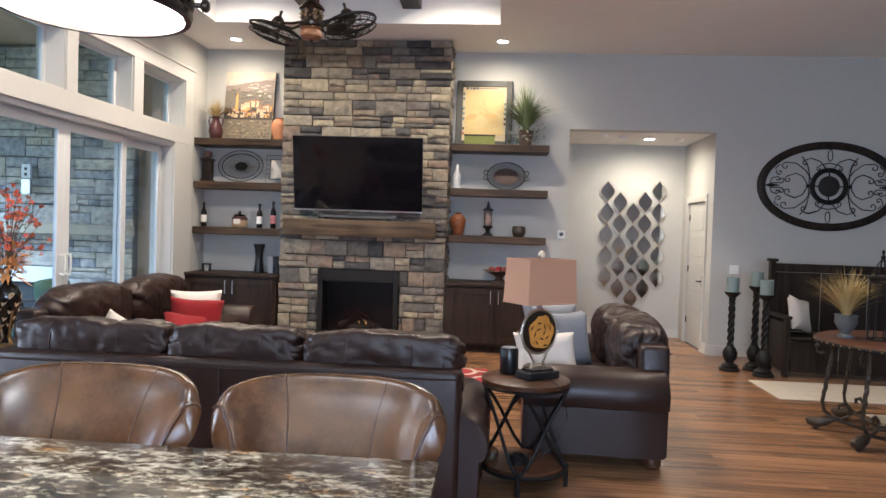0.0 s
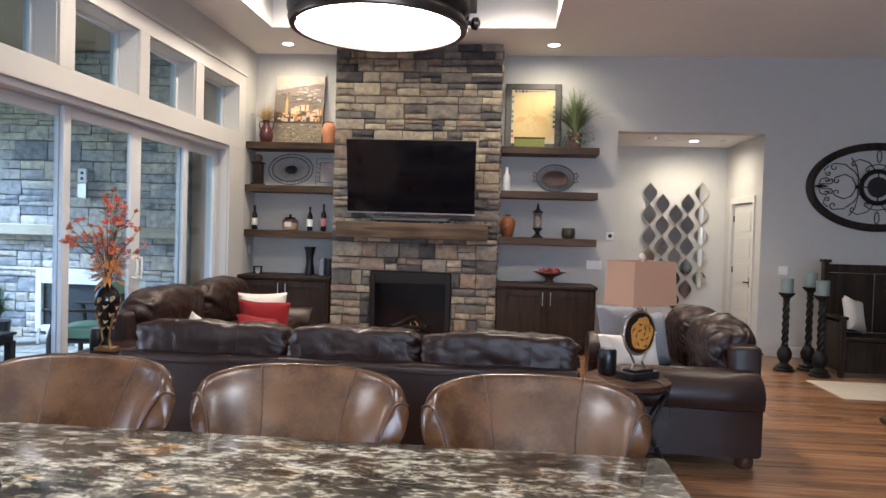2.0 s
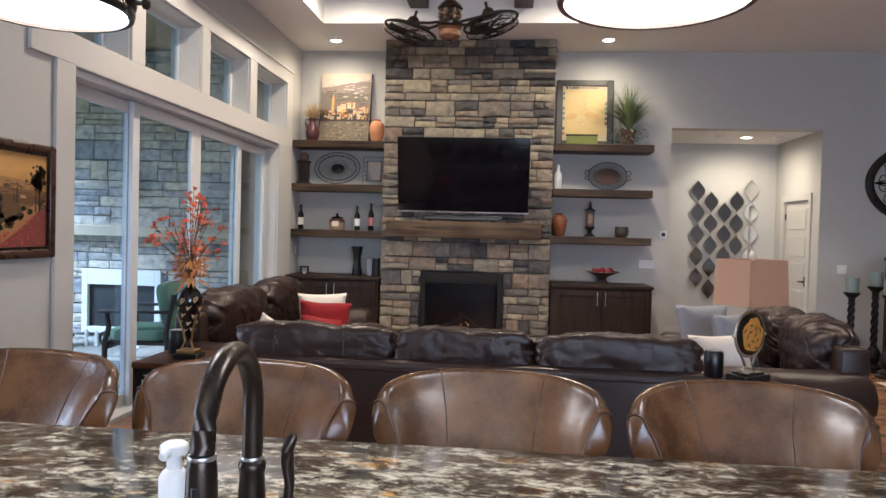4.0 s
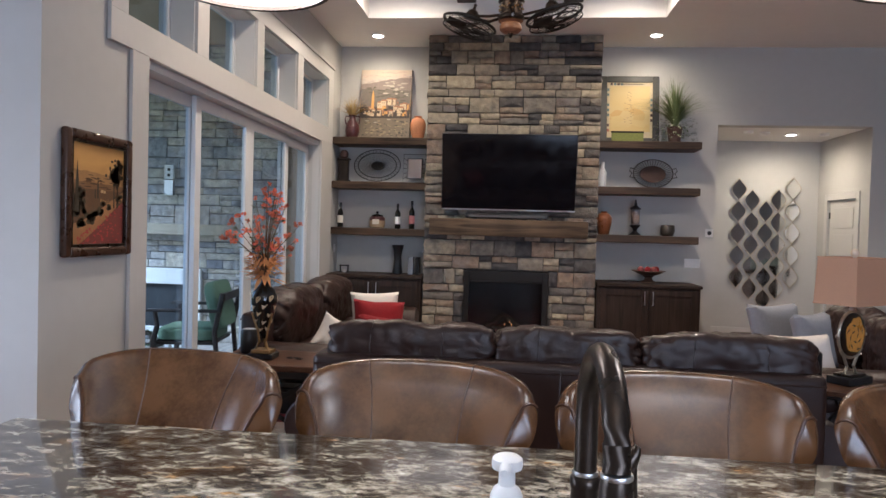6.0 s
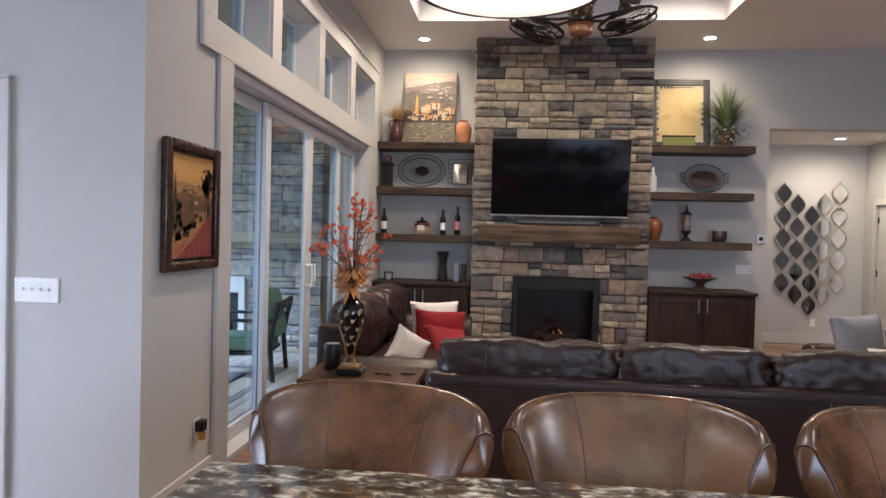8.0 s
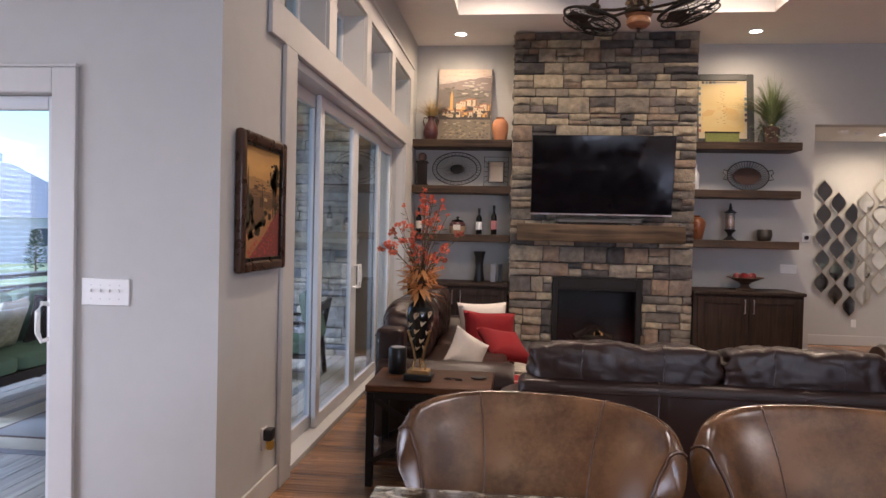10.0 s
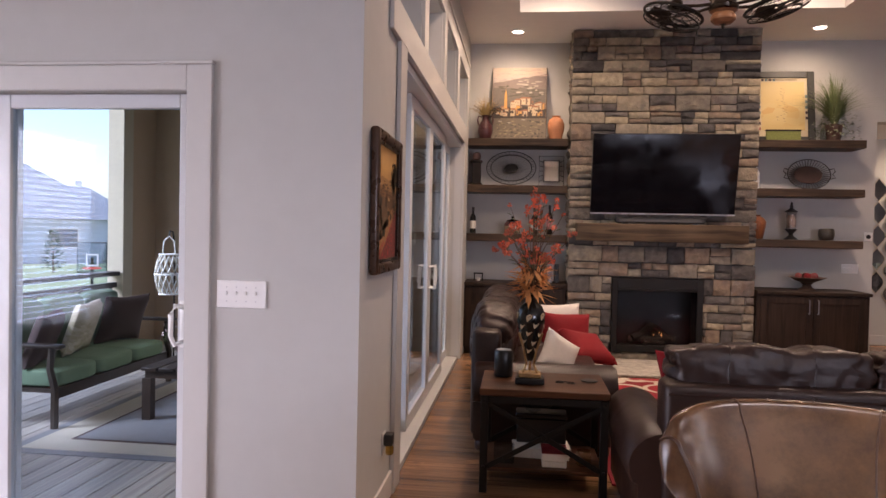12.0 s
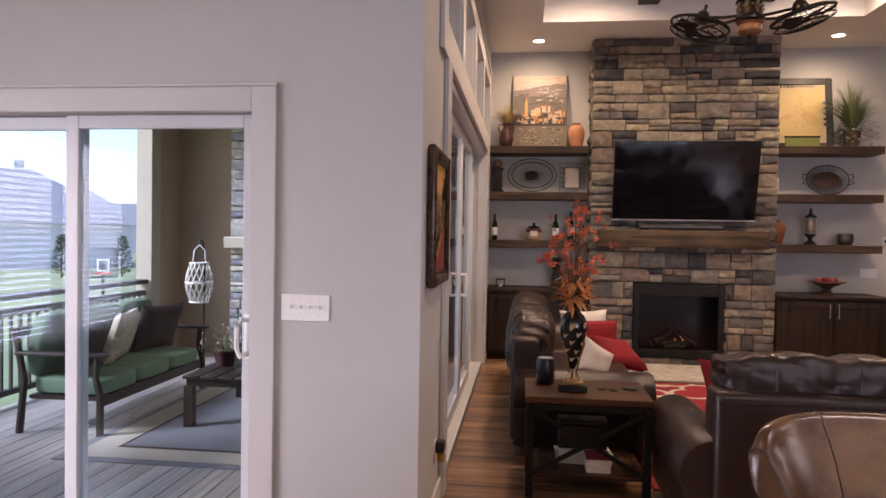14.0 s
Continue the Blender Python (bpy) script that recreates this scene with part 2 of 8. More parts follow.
M_BEAM = wood("beam_wood", (0.012, 0.008, 0.006), (0.05, 0.036, 0.028), 0.5, "Y", 0.6)
STONE_STOPS = [(0.0, (0.05, 0.048, 0.05)), (0.16, (0.095, 0.088, 0.084)), (0.36, (0.185, 0.165, 0.138)), (0.54, (0.285, 0.247, 0.187)), (0.68, (0.21, 0.155, 0.115)), (0.8, (0.14, 0.128, 0.122)), (0.95, (0.35, 0.30, 0.215))]
M_STONE = stone_material("ledge_stone", STONE_STOPS)
M_STONE_OUT = stone_material("outdoor_stone", [(0.0, (0.24, 0.25, 0.28)), (0.25, (0.38, 0.38, 0.39)), (0.45, (0.56, 0.50, 0.40)), (0.65, (0.43, 0.42, 0.42)), (0.82, (0.60, 0.55, 0.46)), (1.0, (0.32, 0.33, 0.36))])
M_MORTAR = material("mortar", (0.06, 0.055, 0.05), 0.95, var=0.2, bump=0.5)
M_GRANITE = granite_material()
M_LEATHER = leather("brown_sofa_leather", (0.025, 0.0125, 0.0098), 0.34, 0.16)
M_LEATHER.node_tree.nodes["Principled BSDF"].inputs["Specular IOR Level"].default_value = 0.36


def waxed_leather(name, dark, light, rough):
    """Pull-up leather: cloudy tone, fine pores, pale scuffs, an even waxed gloss."""
    m = bpy.data.materials.new(name)
    m.use_nodes = True
    n, l = m.node_tree.nodes, m.node_tree.links
    b = n["Principled BSDF"]
    b.inputs["Roughness"].default_value, b.inputs["Specular IOR Level"].default_value = rough, 0.44
    b.inputs["Coat Weight"].default_value, b.inputs["Coat Roughness"].default_value = 0.1, 0.16
    co = n.new("ShaderNodeTexCoord")
    tex = []
    for scale, detail, rg in ((7.0, 6, 0.6), (70.0, 8, 0.7), (420.0, 2, 0.5)):
        t = n.new("ShaderNodeTexNoise")
        t.inputs["Scale"].default_value, t.inputs["Detail"].default_value, t.inputs["Roughness"].default_value = scale, detail, rg
        l.new(co.outputs["Object"], t.inputs[0])
        tex.append(t.outputs[0])
    mix = n.new("ShaderNodeMath")
    mix.operation, mix.inputs[1].default_value = "MULTIPLY_ADD", 0.35
    l.new(tex[1], mix.inputs[0]), l.new(tex[0], mix.inputs[2])
    r = ramp_of(n, [(0.54, dark), (0.8, light)])
    l.new(mix.outputs[0], r.inputs[0]), l.new(r.outputs[0], b.inputs["Base Color"])
    bp = n.new("ShaderNodeBump")
    bp.inputs["Strength"].default_value, bp.inputs["Distance"].default_value = 0.12, 0.002
    l.new(tex[2], bp.inputs["Height"]), l.new(bp.outputs[0], b.inputs["Normal"])
    return m


M_STOOL = waxed_leather("tan_stool_leather", (0.044, 0.0182, 0.0068), (0.10, 0.046, 0.018), 0.27)
M_STOOL_EDGE = leather("stool_welt_leather", (0.05, 0.022, 0.011), 0.32, 0.05)
M_IRON = material("black_iron", (0.01, 0.009, 0.0085), 0.5, 0.2, 0.2, 20, 0.2, 150, spec=0.28)
M_BRONZE = material("oil_rubbed_bronze", (0.05, 0.038, 0.03), 0.3, 0.85, 0.2, 15)
M_BRASS = material("aged_brass", (0.45, 0.3, 0.14), 0.35, 0.9, 0.2, 15)
M_STEEL = material("brushed_steel", (0.55, 0.55, 0.56), 0.35, 1.0, 0.08, 20)
M_BLACK = material("black_plastic", (0.008, 0.008, 0.009), 0.35, var=0.05)
M_SCREEN = material("tv_screen", (0.004, 0.004, 0.006), 0.08, var=0.02, spec=0.5)
# blue tint of both panes stands in for the cooler daylight outside
M_GLASS = glass_material("window_glass", (0.84, 0.93, 1.0), 0.0, 0.024)
M_DAYGLASS = glass_material("daylight_tint_glass", (0.82, 0.92, 1.0))
M_WHITE = material("white_plastic", (0.82, 0.82, 0.8), 0.35, var=0.02)
M_LAMPLIT = emit_material("lamp_glow", (1.0, 0.9, 0.75), 14.0)
M_DIFFUSER = emit_material("pendant_diffuser", (1.0, 0.94, 0.86), 12.0)

# ---- mesh helpers ----


def box(bm, x0, x1, y0, y1, z0, z1, bevel=0.0, segs=1, m=None):
    v = bmesh.ops.create_cube(bm, size=1.0)["verts"]
    bmesh.ops.scale(bm, vec=(x1 - x0, y1 - y0, z1 - z0), verts=v)
    bmesh.ops.translate(bm, vec=((x0 + x1) / 2, (y0 + y1) / 2, (z0 + z1) / 2), verts=v)
    if m is not None:
        bmesh.ops.transform(bm, matrix=m, verts=v)
    if bevel:
        bmesh.ops.bevel(bm, geom=list({e for w in v for e in w.link_edges}), offset=bevel, segments=segs, profile=0.5, affect="EDGES")
    return bm


def lathe(bm, profile, segs=24, at=(0, 0, 0), m=None):
    """A turned solid from (radius, height) pairs, bottom to top."""
    rings = []
    for r, z in profile:
        ring = []
        for k in range(segs):
            a = 2 * math.pi * k / segs
            p = Vector((r * math.cos(a), r * math.sin(a), z))
            ring.append(bm.verts.new((m @ p if m is not None else p) + Vector(at)))
        rings.append(ring)
    for a, b in zip(rings, rings[1:]):
        for k in range(segs):
            bm.faces.new((a[k], a[(k + 1) % segs], b[(k + 1) % segs], b[k]))
    bm.faces.new(rings[0][::-1]), bm.faces.new(rings[-1])
    return bm


def tube(bm, points, r, segs=8, closed=False):
    """A round rod along a line of points; r a number or one for each point."""
    pts = [Vector(p) for p in points]
    rings = []
    up = Vector((0.13, 0.21, 0.97))
    for k, p in enumerate(pts):
        a, b = pts[k - 1] if (k or closed) else p, pts[(k + 1) % len(pts)] if (k + 1 < len(pts) or closed) else p
        d = (b - a).normalized()
        side = d.cross(up)
        if side.length < 0.05:
            side = d.cross(Vector((1, 0, 0)))
        side.normalize()
        other = side.cross(d).normalized()
        q = r[k] if isinstance(r, (list, tuple)) else r
        rings.append([bm.verts.new(p + q * (math.cos(2 * math.pi * s / segs) * side + math.sin(2 * math.pi * s / segs) * other)) for s in range(segs)])
    pairs = list(zip(rings, rings[1:])) + ([(rings[-1], rings[0])] if closed else [])
    for a, b in pairs:
        for s in range(segs):
            bm.faces.new((a[s], a[(s + 1) % segs], b[(s + 1) % segs], b[s]))
    if not closed:
        bm.faces.new(rings[0][::-1]), bm.faces.new(rings[-1])
    return bm


def cushion_point(c, sx, sy, sz, p, wrinkle, seed, pinch):
    c, w = c.copy(), c
    if pinch:
        edge = max(abs(c.x), abs(c.z))
        c.y *= (1 - edge ** 3) ** 0.5 * 0.97 + 0.03 if edge < 1 else 0.03
        c.x *= 1 - 0.09 * pinch * (1 - abs(c.z) ** 2) if abs(c.x) > 0.6 else 1
        c.z *= 1 - 0.09 * pinch * (1 - abs(w.x) ** 2) if abs(w.z) > 0.6 else 1
    else:
        c = c / (abs(c.x) ** p + abs(c.y) ** p + abs(c.z) ** p) ** (1 / p)
    q = Vector((c.x * sx / 2, c.y * sy / 2, c.z * sz / 2))
    d = (0.55 if wrinkle > 0.01 else 1.0) * noise.noise(q * 5 + Vector((seed, seed * 1.7, 3))) + 0.35 * noise.noise(q * 14 + Vector((seed, 1, 5)))
    if wrinkle > 0.01 and not pinch:
        # long folds gather where the cover is drawn in at both ends
        tight = 0.45 + 0.75 * min(1.0, abs(c.x)) ** 3
        fold = noise.noise(Vector((q.x * 5 + seed, q.y * 6 + 3 * q.x, q.z * 13 - 6 * abs(q.x) + seed)))
        d += 1.2 * tight * (fold - 0.6 * abs(fold)) + 0.6 * tight * noise.noise(Vector((q.x * 24 + seed, q.y * 9, q.z * 12)))
        crease = abs(noise.noise(Vector((q.x * 8 + 2 * seed, q.y * 5 + q.x * 2, q.z * 17 + 9 * abs(q.x)))))
        d += 0.85 * tight * min(0.0, crease * 4.5 - 0.8)
        q.z += 0.016 * noise.noise(Vector((q.x * 4.5 + seed, seed, 0))) * (1 if q.z > 0 else 0)
    return q + q.normalized() * d * wrinkle


def cushion(bm, sx, sy, sz, p=4.0, cuts=10, wrinkle=0.012, seed=0.0, m=None, pinch=0.0):
    """A stuffed block: a rounded box with soft dents; pinch draws its rim flat along y, like a scatter pillow."""
    v = bmesh.ops.create_cube(bm, size=2.0)["verts"]
    bmesh.ops.subdivide_edges(bm, edges=list({e for w in v for e in w.link_edges}), cuts=cuts, use_grid_fill=True)
    for w in bm.verts:
        q = cushion_point(w.co, sx, sy, sz, p, wrinkle, seed, pinch)
        w.co = m @ q if m is not None else q
    return bm


def cushion_seam(x, sx, sy, sz, p, wrinkle, seed, m):
    """A stitched ridge over a cushion from its back to its front at the share x of its half width."""
    loop = [Vector((x, -1, -0.9 + 0.19 * i)) for i in range(10)] + [Vector((x, -0.9 + 0.2 * i, 1)) for i in range(10)] + [Vector((x, 1, 0.9 - 0.19 * i)) for i in range(10)]
    return T([m @ cushion_point(c, sx, sy, sz, p, wrinkle, seed, 0) for c in loop], 0.0035, 6)


def part(name, bm, mat, parent=None, label="", smooth=True, kind=""):
    me = bpy.data.meshes.new(name)
    bmesh.ops.recalc_face_normals(bm, faces=bm.faces)
    bm.to_mesh(me)
    bm.free()
    for f in me.polygons:
        f.use_smooth = smooth
    if smooth:
        me.set_sharp_from_angle(angle=radians(42))
    me.materials.append(mat)
    ob = new(name, me)
    if parent is not None:
        ob.parent = parent
    return tagged(ob, label, kind=kind)


def thing(name, label, category, m=None, group=""):
    ob = new(name)
    ob.empty_display_size = 0.1
    if m is not None:
        ob.matrix_world = m
    return tagged(ob, label, category, group)


def piece(name, mesh, parent, m):
    ob = new(name, mesh)
    ob.parent = parent
    ob.matrix_local = m
    return ob


def B(*a, **k):
    return box(bmesh.new(), *a, **k)


def L(profile, segs=24, at=(0, 0, 0), m=None):
    return lathe(bmesh.new(), profile, segs, at, m)


def T(points, r, segs=8, closed=False):
    return tube(bmesh.new(), points, r, segs, closed)


def structure(name, bm, mat, label="", smooth=False):
    return tagged(part(name, bm, mat, None, label, smooth), category=name.split("_")[0], kind="structure")


def wall_with_holes(name, axis, at, thick, u0, u1, z0, z1, holes, mat, label):
    """A wall along x (axis 'x') or y, its face at `at`, with rectangular openings (u0, u1, z0, z1)."""
    bm = bmesh.new()
    us = sorted({u0, u1, *[h[0] for h in holes], *[h[1] for h in holes]})
    for a, b in zip(us, us[1:]):
        spans, low = [], z0
        for h in sorted([h for h in holes if h[0] <= a and h[1] >= b], key=lambda h: h[2]):
            if h[2] > low:
                spans.append((low, h[2]))
            low = h[3]
        if low < z1:
            spans.append((low, z1))
        for p, q in spans:
            if axis == "x":
                box(bm, a, b, min(at, at + thick), max(at, at + thick), p, q)
            else:
                box(bm, min(at, at + thick), max(at, at + thick), a, b, p, q)
    bmesh.ops.remove_doubles(bm, verts=bm.verts, dist=0.0005)
    return structure(name, bm, mat, label)


# ---- the large structure ----
XW, YB, YP, HC = -3.26, 9.80, 3.76, 3.95
XR, YR, XN = 9.6, -2.8, -7.0
SL0, SL1, SLT = 4.755, 8.83, 2.54
TR = [(4.50, 5.43), (5.62, 6.63), (6.80, 7.83), (8.03, 9.10)]
TZ0, TZ1 = 2.742, 3.358
HX0, HX1, HZ, HY = 1.755, 3.66, 2.95, 11.3
PX0, PX1, PZ = -5.90, -4.07, 2.105

wall_with_holes("wall_west", "y", XW, -0.28, YP, YB + 0.2, 0, HC, [(SL0, SL1, 0.0, SLT)] + [(a, b, TZ0, TZ1) for a, b in TR], M_WALL, "pale grey painted wall with glazed openings")
wall_with_holes("wall_north", "x", YB, 0.2, XW, XR, 0, HC, [(HX0, HX1, 0.0, HZ)], M_WALL, "pale grey painted living room wall")
wall_with_holes("wall_patio", "x", YP, 0.2, XN, XW - 0.28, 0, HC, [(PX0, PX1, 0.0, PZ)], M_WALL, "pale grey painted wall beside the patio door")
wall_with_holes("wall_nook", "y", XN, -0.2, YR, YP + 0.2, 0, HC, [(-0.2, 2.6, 0.5, 2.4)], M_WALL, "pale grey painted wall with a window")
wall_with_holes("wall_south", "x", YR, -0.2, XN, XR, 0, HC, [(-0.3, 3.3, 1.0, 2.5)], M_WALL, "pale grey painted kitchen wall with a window")
# unseen closing wall, set far back so the hall mirrors reflect dimmer space
wall_with_holes("wall_east", "y", XR, 0.2, YR, YB + 0.2, 0, HC, [], M_WALL, "pale grey painted wall")
# the hall beyond the opening
structure("wall_hall_back", B(HX0 - 0.4, HX1 + 0.2, HY, HY + 0.2, 0, HZ + 0.2), M_WALL, "pale grey painted hall wall")
structure("wall_hall_left", B(HX0 - 0.6, HX0 - 0.4, YB + 0.2, HY, 0, HZ + 0.2), M_WALL, "pale grey painted hall wall")
wall_with_holes("wall_hall_right", "y", HX1, 0.15, YB + 0.2, HY, 0, HZ + 0.2, [(10.12, 10.95, 0.0, 2.06)], M_WALL, "pale grey painted hall wall with a door")
structure("ceiling_hall", B(HX0 - 0.4, HX1, YB + 0.2, HY, HZ, HZ + 0.15), M_CEIL, "white painted hall ceiling")
# main ceiling with its tray
TX0, TX1, TY0, TY1, TZ = -2.62, 0.79, 4.6, 8.53, 4.36
bm = bmesh.new()
for a in ((XN, TX0, YR, YB), (TX1, XR, YR, YB), (TX0, TX1, YR, TY0), (TX0, TX1, TY1, YB)):
    box(bm, a[0], a[1], a[2], a[3], HC, HC + 0.12)
for a in ((TX0 - 0.12, TX0, TY0, TY1), (TX1, TX1 + 0.12, TY0, TY1), (TX0, TX1, TY0 - 0.12, TY0), (TX0, TX1, TY1, TY1 + 0.12)):
    box(bm, a[0], a[1], a[2], a[3], HC + 0.12, TZ)
box(bm, TX0 - 0.12, TX1 + 0.12, TY0 - 0.12, TY1 + 0.12, TZ, TZ + 0.1)
structure("ceiling", bm, M_CEIL, "white painted ceiling with a raised tray")
for bx in (-1.47, -0.25):
    o = part("ceiling_beam", B(bx - 0.11, bx + 0.11, TY0, TY1, 4.12, TZ, bevel=0.006), M_BEAM)
    tagged(o, "dark-stained wooden beam under the tray ceiling", "beam", "ceiling beams", "structure")
o = tagged(part("ceiling_beam", B(TX0, -1.58, 6.6, 6.82, 4.12, TZ, bevel=0.006), M_BEAM), "dark-stained wooden cross beam under the tray ceiling", "beam", "ceiling beams", "structure")
o = tagged(part("ceiling_beam", B(-0.14, TX1, 6.6, 6.82, 4.12, TZ, bevel=0.006), M_BEAM), "dark-stained wooden cross beam under the tray ceiling", "beam", "ceiling beams", "structure")
o = tagged(part("ceiling_beam", B(-1.36, -0.36, 6.6, 6.82, 4.12, TZ, bevel=0.006), M_BEAM), "dark-stained wooden beam carrying the fan", "beam", "ceiling beams", "structure")
bm = bmesh.new()
box(bm, XN, XR, YR, YP, -0.2, -0.018), box(bm, XW - 0.28, XR, YP, HY, -0.2, -0.018)
floor = structure("floor", bm, M_FLOORGAP, "oak strip floor, red-brown and glossy")

# baseboards
for nm, a in (("baseboard", (1.47, HX0, YB - 0.018, YB - 0.002, 0, 0.14)), ("baseboard", (HX1, XR, YB - 0.018, YB - 0.002, 0, 0.14)),
              ("baseboard", (XW + 0.002, XW + 0.018, YP, 4.555, 0, 0.14)), ("baseboard", (-3.95, XW + 0.018, YP - 0.018, YP - 0.002, 0, 0.14)),
              ("baseboard", (HX0 - 0.4, HX1, HY - 0.018, HY - 0.002, 0, 0.14)), ("baseboard", (HX1 - 0.018, HX1 - 0.002, YB + 0.02, 10.03, 0, 0.14))):
    structure(nm, B(*a, bevel=0.004), M_TRIM, "white painted baseboard")

# casing of the window wall: one painted frame round sliders and transoms
bm = bmesh.new()
xa, xb = XW + 0.003, XW + 0.028
LO, UO, RO, ST = 4.56, 4.32, 9.32, 2.545
box(bm, xa, xb, LO, SL0, 0, ST, 0.003), box(bm, xa, xb, SL1, RO, 0, ST, 0.003)
box(bm, xa, xb, UO, RO, ST, TZ0, 0.003), box(bm, xa, xb, SL0, SL1, SLT, ST)
box(bm, xa, xb, UO, TR[0][0], TZ0, TZ1), box(bm, xa, xb, TR[3][1], RO, TZ0, TZ1)
for (a, b), (c, d) in zip(TR, TR[1:]):
    box(bm, xa, xb, b, c, TZ0, TZ1)
box(bm, xa, xb, UO, RO, TZ1, 3.52, 0.003)
box(bm, xa, xb + 0.012, UO - 0.02, RO + 0.02, 3.52, 3.56, 0.003)
structure("trim_west", bm, M_TRIM, "white painted casing round glass doors and transom windows")


bm = bmesh.new()
for a, b in TR:
    for r in ((a + 0.001, a + 0.012, TZ0, TZ1), (b - 0.012, b - 0.001, TZ0, TZ1), (a + 0.012, b - 0.012, TZ0 + 0.001, TZ0 + 0.012), (a + 0.012, b - 0.012, TZ1 - 0.012, TZ1 - 0.001)):
        box(bm, XW - 0.178, XW + 0.002, r[0], r[1], r[2], r[3])
for r in ((SL0 + 0.001, SL0 + 0.012), (SL1 - 0.012, SL1 - 0.001)):
    box(bm, XW - 0.085, XW + 0.002, r[0], r[1], 0.03, SLT - 0.06)
structure("trim_reveals", bm, M_TRIM, "white painted window and door reveals")


def glazed(name, label, x, a, b, z0, z1, frame_w, depth=0.04, category="window"):
    """A sash in the west wall: frame of four bars and a pane."""
    t = thing(name, label, category)
    t["kind"] = "structure"
    for nm, r in (("stile", (a, a + frame_w, z0, z1)), ("stile", (b - frame_w, b, z0, z1)), ("rail", (a + frame_w, b - frame_w, z0, z0 + frame_w)), ("rail", (a + frame_w, b - frame_w, z1 - frame_w, z1))):
        part(nm, B(x - depth, x, r[0], r[1], r[2], r[3], bevel=0.004), M_VINYL, t)
    o = part("pane", B(x - depth / 2 - 0.003, x - depth / 2 + 0.003, a + frame_w, b - frame_w, z0 + frame_w, z1 - frame_w), M_DAYGLASS, t, "glass pane with daylight blue in its tint", False)
    o.visible_shadow = False
    return t


for k, (a, b) in enumerate(TR):
    glazed("window_%d" % (k + 1), "white transom window set deep above the sliding doors", XW - 0.18, a + 0.004, b - 0.004, TZ0 + 0.004, TZ1 - 0.004, 0.045)
q = (SL1 - SL0) / 4
for k in range(4):
    inner = k in (1, 2)
    t = glazed("door_%d" % (k + 1), "white framed sliding glass door leaf" + (" with a handle" if inner else ", fixed"), XW - (0.09 if inner else 0.14), SL0 + k * q - (0.1 if k == 1 else 0), SL0 + (k + 1) * q + (0.1 if k == 2 else 0), 0.03, SLT - 0.06, 0.095, category="door")
    if inner:
        hy = SL0 + 2 * q + (-0.045 if k == 1 else 0.045)
        hx = XW - 0.09
        hb = tube(bmesh.new(), [(hx + 0.004, hy, 1.0), (hx + 0.05, hy, 0.99), (hx + 0.055, hy, 1.05), (hx + 0.055, hy, 1.13), (hx + 0.05, hy, 1.19), (hx + 0.004, hy, 1.18)], 0.011)
        part("door_handle", hb, M_WHITE, t, "white pull handle")
bm = bmesh.new()
box(bm, XW - 0.27, XW - 0.01, SL0, SL1, SLT - 0.055, SLT - 0.002), box(bm, XW - 0.27, XW - 0.01, SL0, SL1, -0.015, 0.026)
structure("trim_slider_track", bm, M_VINYL, "white door track and sill")

# patio door in the nook wall
bm = bmesh.new()
ya, yb = YP - 0.026, YP - 0.003
box(bm, PX1, -3.95, ya, yb, 0, 2.22, 0.003), box(bm, PX0 - 0.12, PX0, ya, yb, 0, 2.22, 0.003), box(bm, PX0, PX1, ya, yb, PZ, 2.22, 0.003)
box(bm, PX0 - 0.14, -3.94, ya - 0.012, yb, 2.22, 2.235, 0.003)
structure("trim_patio_door", bm, M_TRIM, "white painted casing of the patio door")


def patio_leaf(name, a, b, y, handle):
    t = thing(name, "white framed sliding patio door leaf" + (" with a white pull handle" if handle else ", fixed"), "door")
    t["kind"] = "structure"
    w = 0.068
    for nm, r in (("stile", (a, a + w, 0.03, PZ - 0.004)), ("stile", (b - w, b, 0.03, PZ - 0.004)), ("rail", (a + w, b - w, 0.03, 0.12)), ("rail", (a + w, b - w, PZ - 0.07, PZ - 0.004))):
        part(nm, B(r[0], r[1], y, y + 0.04, r[2], r[3], bevel=0.004), M_VINYL, t)
    o = part("pane", B(a + w, b - w, y + 0.017, y + 0.023, 0.12, PZ - 0.07), M_GLASS, t, "clear glass pane", False)
    o.visible_shadow = False
    if handle:
        hx = b - w / 2
        part("handle_plate", B(hx - 0.02, hx + 0.02, y - 0.012, y, 0.92, 1.14, bevel=0.006, segs=2), M_WHITE, t)
        part("handle", T([(hx, y - 0.01, 0.95), (hx - 0.02, y - 0.055, 0.94), (hx - 0.035, y - 0.062, 0.98), (hx - 0.035, y - 0.062, 1.08), (hx - 0.02, y - 0.055, 1.12), (hx, y - 0.01, 1.11)], 0.012), M_WHITE, t, "white pull handle")
    return t


patio_leaf("door_5", -5.06, PX1 + 0.0, YP + 0.05, True)
patio_leaf("door_6", PX0, -4.99, YP + 0.10, False)
structure("trim_patio_sill", B(PX0, PX1, YP + 0.02, YP + 0.19, -0.015, 0.028), M_VINYL, "white door sill")
